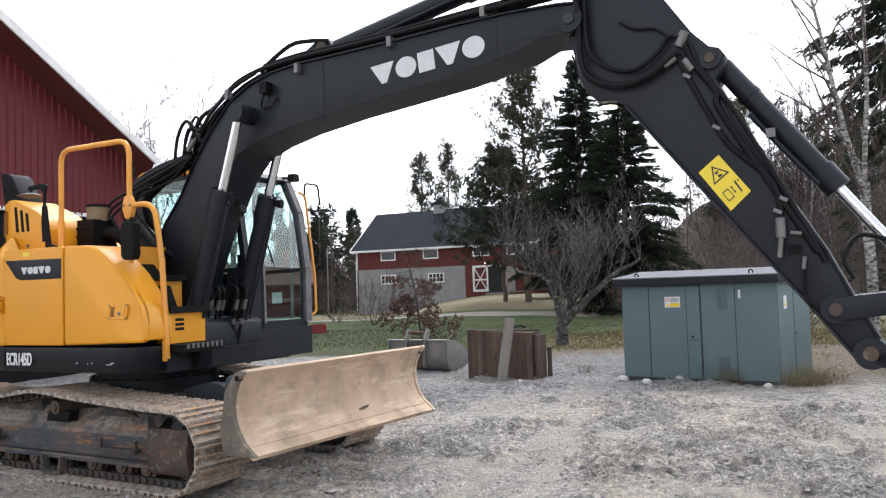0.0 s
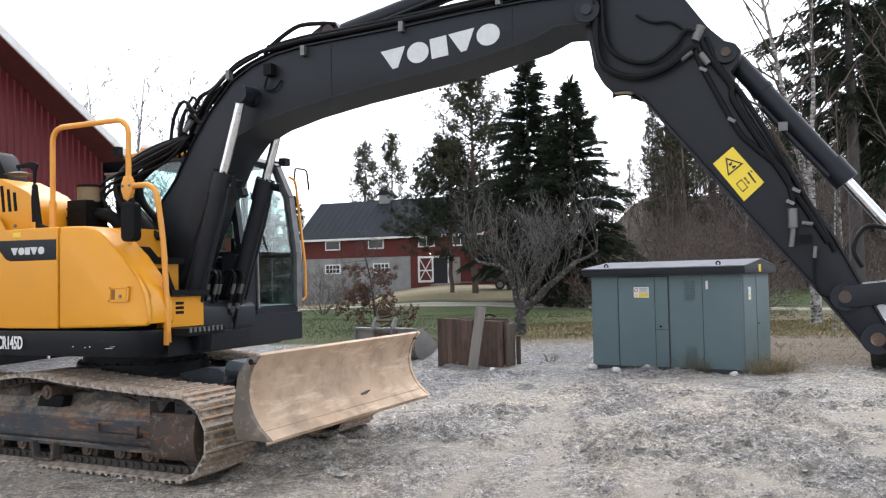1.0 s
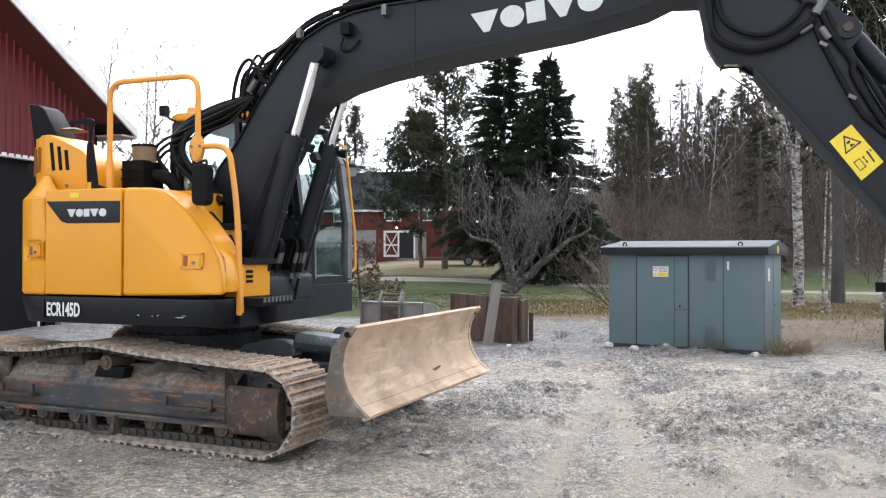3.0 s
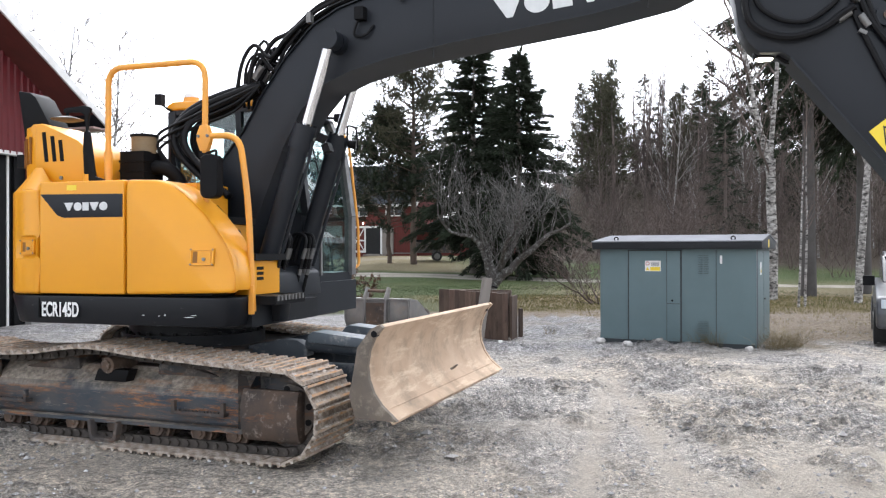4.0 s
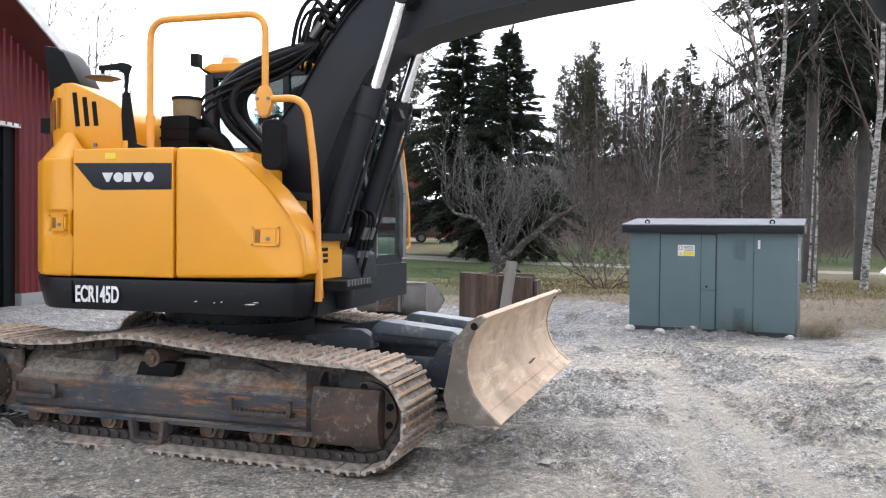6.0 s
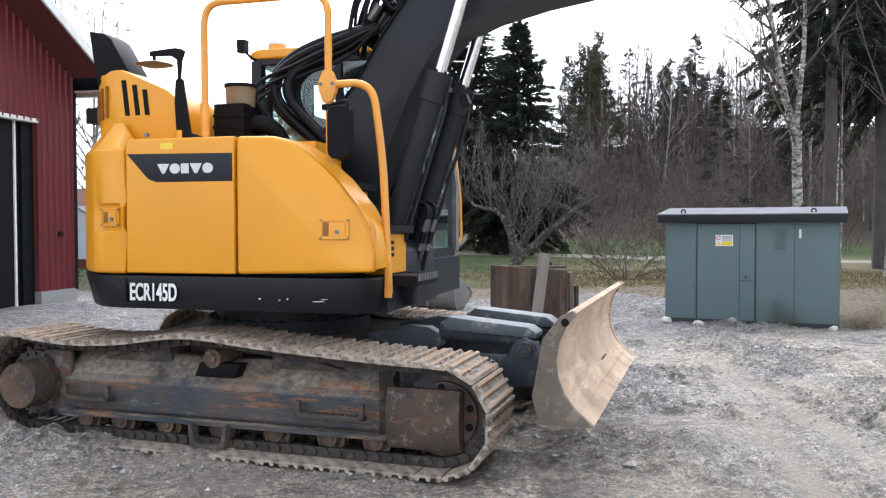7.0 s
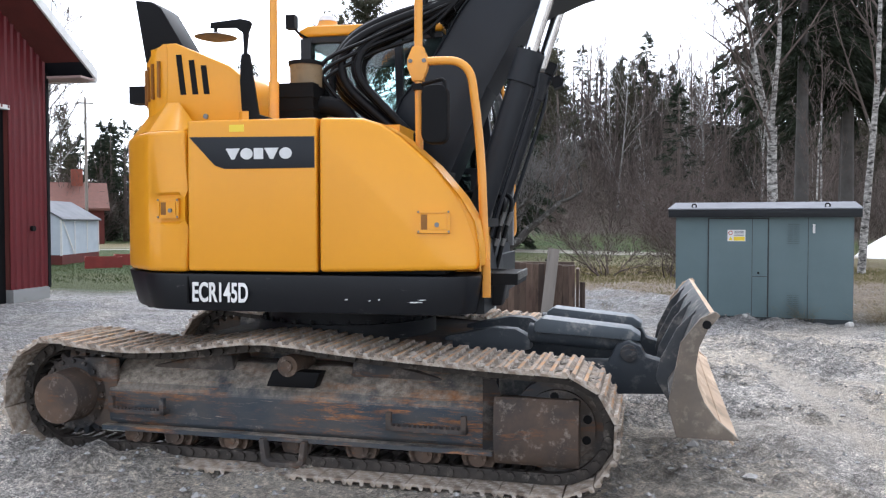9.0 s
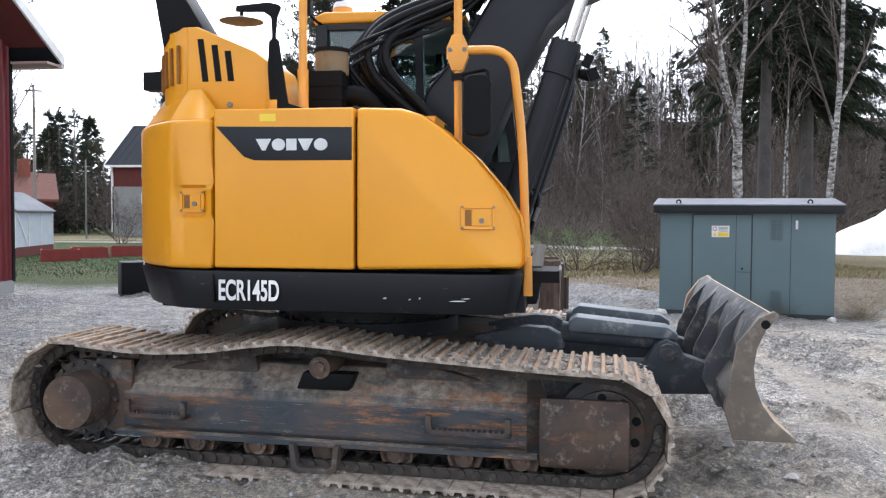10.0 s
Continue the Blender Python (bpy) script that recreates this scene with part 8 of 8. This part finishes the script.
def scatter(n, az0, az1, d0, d1, kinds_of, lo=0.8, hi=1.2):
    """Trees strewn over a sector of the slope, each of a kind drawn from those given."""
    for _ in range(n):
        a = radians(rg.uniform(az0, az1))
        d = rg.uniform(d0, d1)
        spots.append((d * math.sin(a), d * math.cos(a), kinds_of[int(rg.integers(len(kinds_of)))], rg.uniform(lo, hi)))


# skyline of pines and spruces along the crest, bare birches between them
scatter(8, 17.0, 21.5, 78, 98, PINES, 0.85, 1.2)
scatter(8, 21, 27, 80, 104, PINES + SPRUCES, 0.75, 1.1)
scatter(18, 25, 36, 78, 108, SPRUCES + PINES, 0.6, 0.95)
scatter(16, 33, 50, 66, 104, SPRUCES + PINES, 0.9, 1.25)
scatter(58, 17, 48, 62, 108, BARE, 0.8, 1.2)
scatter(20, 24, 36, 70, 100, BARE, 1.0, 1.3)
scatter(8, 21.5, 24.5, 82, 100, BARE, 1.2, 1.45)
scatter(6, 27, 31, 62, 74, BARE, 1.25, 1.5)
scatter(4, 13.5, 16.5, 62, 84, BARE, 0.8, 1.05)
scatter(5, 13.5, 17.0, 92, 112, SPRUCES, 0.45, 0.7)
# the dusky inside of the wood, lower down the slope
scatter(30, 18, 46, 56, 76, SPRUCES + BARE, 0.5, 0.85)
scatter(55, 14, 47, 46, 80, BRUSH, 0.8, 1.25)
scatter(75, 17.5, 47, 80, 112, BRUSH, 1.1, 1.7)
# low skyline behind the far barn and behind the red one
scatter(12, -10.5, -4.5, 90, 112, BARE + SPRUCES, 0.6, 0.95)
scatter(22, -28, 8, 95, 150, SPRUCES + BARE + PINES, 0.6, 1.0)
scatter(18, -11.5, -5.5, 84, 104, SPRUCES + PINES, 0.6, 1.0)
scatter(14, -12, -5, 78, 98, BRUSH, 1.0, 1.6)
for x, y, i, sc in spots:
    (wv, wf), lf, kd = kinds[i]
    a = rg.uniform(0, 6.3)
    m3 = np.array([[math.cos(a), -math.sin(a), 0], [math.sin(a), math.cos(a), 0], [0, 0, 1]]) * sc
    off = np.array([x, y, float(relief(x, y)) - 0.1])
    add_copy({0: "dark_trunks", 1: "dark_trunks", 2: "birch_white" if rg.random() < 0.16 else "dark_trunks", 3: "brush"}[kd], wv, wf, m3, off)
    if lf:
        add_copy("spruce" if kd == 0 else "pine", lf[0], lf[1], m3, off)
wood_root = tagged(thing("wood", "dusky mixed wood of spruce, pine and bare birch on the slope", "wood"), kind="stuff")
for key, mt, nm in (("dark_trunks", BROWN_TWIG, "trunks"), ("birch_white", BIRCH, "birch_trunks"), ("brush", BROWN_TWIG, "brushwood"), ("spruce", SPRUCE_G, "spruce_boughs"), ("pine", PINE_G, "pine_boughs")):
    if acc[key][0]:
        o = raw(nm, np.concatenate(acc[key][0]), acc[key][1], mt, wood_root)
# skyline pines beyond the far barn
for seed, x, y, H in ((90, -3.0, 112.0, 20.0), (91, 1.0, 114.0, 21.0), (92, -16.0, 105.0, 11.0), (93, -12.0, 110.0, 13.0)):
    if seed < 92:
        sg, lf = pine_parts(seed, H, 3.4, 0.35, 0.55, 38)
        plant("pine", "tall pine on the skyline beyond the barn", seg_mesh(sg, 0.02), PINE_BARK, lf, PINE_G, (x, y))
    else:
        sg, lf = spruce_parts(seed, H, 2.6, 0.08, 0.9, 0.8)
        plant("spruce", "pointed spruce on the skyline", seg_mesh(sg, 0.02), BARK, lf, SPRUCE_G, (x, y))
# bare trees behind the red barn
for seed, x, y, H in ((95, -10.6, 42.0, 11.5), (96, -13.4, 43.0, 12.5), (97, -17.0, 47.0, 12.0), (99, -15.2, 45.5, 13.5), (100, -11.9, 46.5, 12.5)):
    sg = limbs(rgen(seed), H, 0.13, 3, 0.04, 0.5, 0.35, (18, 8, 6), 0.22, 0.06, 1, 0.40)
    plant("birch", "bare birch with fine hanging twigs behind the barn", [run_mesh(r_, 6) for r_ in limb_chains([s_ for s_ in sg if s_[2] > 0.03])], BIRCH, seg_mesh([s_ for s_ in sg if s_[2] <= 0.03], 0.015, 0.03), BROWN_TWIG, (x, y))

# pale mound of crushed stone beside the road
hn = 40
hpv = [(0.0, 0.0, 2.3)]
hpf = []
for i in range(1, 13):
    for j in range(hn):
        a_ = 2 * math.pi * j / hn
        rr = 4.6 * i / 12 * (1 + 0.12 * math.sin(3 * a_ + 1) + 0.05 * math.sin(7 * a_))
        zz = 2.3 * (1 - i / 12) ** 0.9 * (1 + 0.06 * math.sin(5 * a_ + i)) - 0.08 * (i == 12)
        hpv.append((rr * math.cos(a_), rr * math.sin(a_), zz))
for j in range(hn):
    hpf.append((0, 1 + j, 1 + (j + 1) % hn))
    for i in range(11):
        b0, b1 = 1 + i * hn, 1 + (i + 1) * hn
        hpf.append((b0 + j, b1 + j, b1 + (j + 1) % hn, b0 + (j + 1) % hn))
mound = tagged(raw("gravel_mound", hpv, hpf, mat("pale_crushed_stone", (0.66, 0.65, 0.64), 0.95, var=(0.55, 0.54, 0.53), vscale=2, bump=0.03, bscale=10), smooth=1), "pale mound of crushed stone beside the road", "mound")
mound.matrix_world = pose(26.0, 28.0, ground_z(26.0, 28.0)) @ Matrix.Diagonal((1, 1, 1.3, 1))

# ---- garden behind the red barn ----
GH = pose(-8.85, 33.5, 0, 0, 0, 78)
gh = thing("greenhouse", "small white greenhouse with clouded panels and a pitched roof", "greenhouse", GH)
FROST = mat("clouded_panel", (0.50, 0.55, 0.60), 0.3, var=(0.42, 0.47, 0.53), vscale=2, dirt=(0.32, 0.35, 0.37), dscale=4, damt=0.2)
part("plinth", box(-0.02, 3.6, -0.02, 2.1, -0.1, 0.32, 0.01), RED_WOOD, gh)
for i in range(3):
    part("side_panel", box(i * 1.2 + 0.03, i * 1.2 + 1.17, 0.0, 0.02, 0.32, 1.55), FROST, gh)
for x in (0.0, 1.2, 2.4, 3.6):
    part("upright", box(x - 0.03, x + 0.03, -0.02, 0.04, 0.3, 1.6), WHITE_TRIM, gh)
part("eave_rail", box(-0.03, 3.63, -0.03, 0.05, 1.55, 1.62), STEEL, gh)
part("brace", prism([(0.1, 1.45), (0.16, 1.5), (1.1, 0.4), (1.04, 0.36)], -0.025, -0.005), WHITE_TRIM, gh)
for x in (-0.01, 3.58):
    part("end_panel", prism([(0.0, 0.32), (2.08, 0.32), (2.08, 1.55), (1.04, 2.2), (0.0, 1.55)], x, x + 0.03, axis="x"), FROST, gh)
part("far_panel", box(0.0, 3.6, 2.05, 2.08, 0.32, 1.55), FROST, gh)
for sg_ in (0, 1):
    pts = [(-0.1, 1.52), (1.04, 2.2), (1.04, 2.24), (-0.1, 1.57)]
    part("roof_panel", prism([(2.08 - y, z) for y, z in pts] if sg_ else pts, -0.08, 3.68, axis="x"), KIOSK_ROOF, gh, "pale corrugated roof")
RED_BOX = mat("red_bed_boards", (0.25, 0.035, 0.028), 0.8, var=(0.18, 0.03, 0.025))
SOIL = mat("garden_soil", (0.05, 0.04, 0.032), 0.95, bump=0.02, bscale=12)
for x, y in ((-6.5, 32.4), (-5.35, 33.4), (-7.2, 30.8)):
    bed = thing("raised_bed", "low red wooden raised bed with dark soil", "planter", pose(x, y, ground_z(x, y), 0, 0, 8), group="raised beds")
    for q in ((-0.55, 0.55, -0.4, -0.36), (-0.55, 0.55, 0.36, 0.4), (-0.55, -0.51, -0.36, 0.36), (0.51, 0.55, -0.36, 0.36)):
        part("board", box(*q, -0.05, 0.34, 0.006), RED_BOX, bed)
    part("soil", box(-0.51, 0.51, -0.36, 0.36, -0.05, 0.28), SOIL, bed)
# utility pole and red-roofed cottage
b = cyl((0, 0, -0.5), (0, 0, 11.2), 0.13, 0.09, n=12)
pole = tagged(part("utility_pole", b, GREY_WOOD), "weathered wooden utility pole with a crossarm", "pole")
pole.matrix_world = pose(-12.9, 69.9, ground_z(-12.9, 69.9))
part("crossarm", box(-0.6, 0.6, -0.05, 0.05, 10.7, 10.82), GREY_WOOD, pole)
b = cyl((0, 0, -0.5), (0, 0, 5.4), 0.06, 0.05, n=10)
p2 = tagged(part("lamp_post", b, STEEL), "thin grey post on the lawn", "post")
p2.matrix_world = pose(-9.0, 64.0, ground_z(-9.0, 64.0))
cot = thing("cottage", "distant red cottage with a brown roof and a brick chimney", "house", pose(-16.8, 78.0, -0.3, 0, 0, 10))
part("wall", box(-4, 4, -3, 3, -0.5, 2.9), RED_WOOD, cot)
part("roof", prism([(-3.5, 2.7), (0, 4.9), (3.5, 2.7), (3.5, 2.9), (0, 5.1), (-3.5, 2.9)], -4.4, 4.4, axis="x"), mat("brown_tile_roof", (0.13, 0.05, 0.035), 0.85), cot)
part("chimney", box(1.6, 2.5, -0.5, 0.4, 4.2, 6.2), mat("red_brick", (0.24, 0.07, 0.045), 0.9), cot)
for x in (-2.2, 0.6):
    part("window", box(x, x + 0.9, -3.05, -2.98, 1.2, 2.2), WHITE_TRIM, cot)

# ---- grey car parked beyond the kiosk, flatbed trailer by the barn ----
CAR = mat("grey_car_paint", (0.05, 0.053, 0.06), 0.35, metal=0.3, var=(0.12, 0.12, 0.125), dirt=(0.25, 0.23, 0.2), dscale=3, damt=0.2)
TYRE = mat("tyre_rubber", (0.02, 0.02, 0.02), 0.85, dirt=(0.12, 0.11, 0.1), dscale=10, damt=0.3)
car = thing("car", "dusty dark grey car parked on the gravel", "car", pose(8.65, 13.1, 0.0, 0, 0, 53))
b = prism([(-2.1, 0.30), (-2.15, 0.55), (-2.05, 0.78), (-1.55, 0.92), (-0.9, 0.98), (1.7, 0.98), (2.1, 0.9), (2.15, 0.5), (2.05, 0.3)], -0.85, 0.85, 0.07, 3)
part("body", b, CAR, car)
b = prism([(-1.0, 0.95), (-0.35, 1.42), (1.0, 1.45), (1.75, 0.97)], -0.74, 0.74, 0.06, 3)
part("cabin_glass", b, mat("dark_car_glass", (0.015, 0.017, 0.02), 0.08), car)
part("roof", prism([(-0.45, 1.40), (-0.3, 1.47), (1.0, 1.49), (1.15, 1.43)], -0.7, 0.7, 0.02), CAR, car)
for x in (-1.35, 1.35):
    for y in (-0.78, 0.78):
        wh = part("tyre", cyl((x, y - 0.1, 0.32), (x, y + 0.1, 0.32), 0.32, n=28, w=0.04), TYRE, car)
        part("rim", cyl((x, y - 0.108, 0.32), (x, y + 0.108, 0.32), 0.2, n=20, w=0.01), STEEL, wh)
for y in (-0.95, 0.95):
    part("mirror", box(-0.78, -0.6, y - 0.1, y + 0.08, 0.92, 1.08, 0.05, 3), BLACK, car, "black door mirror")
for y in (-0.6, 0.6):
    part("headlight", box(-2.14, -2.0, y - 0.18, y + 0.18, 0.62, 0.75, 0.03), FROST, car)
TM = pose(7.5, 56.5, ground_z(7.5, 56.5), 0, 0, -8)
trl = thing("trailer", "small grey covered car trailer under the trees", "trailer", TM)
part("body", box(-1.6, 1.6, -0.8, 0.8, 0.55, 1.35, 0.04), FRAME_IRON, trl)
part("tarpaulin", box(-1.65, 1.65, -0.83, 0.83, 1.3, 1.45, 0.05), SKIRT, trl)
for y in (-0.9, 0.9):
    wh = part("tyre", cyl((0, y - 0.1, 0.33), (0, y + 0.1, 0.33), 0.33, n=22, w=0.03), TYRE, trl)
    part("rim", cyl((0, y - 0.11, 0.33), (0, y + 0.11, 0.33), 0.2, n=16), STEEL, wh)
part("drawbar", box(-3.0, -1.6, -0.05, 0.05, 0.5, 0.58), STEEL, trl)
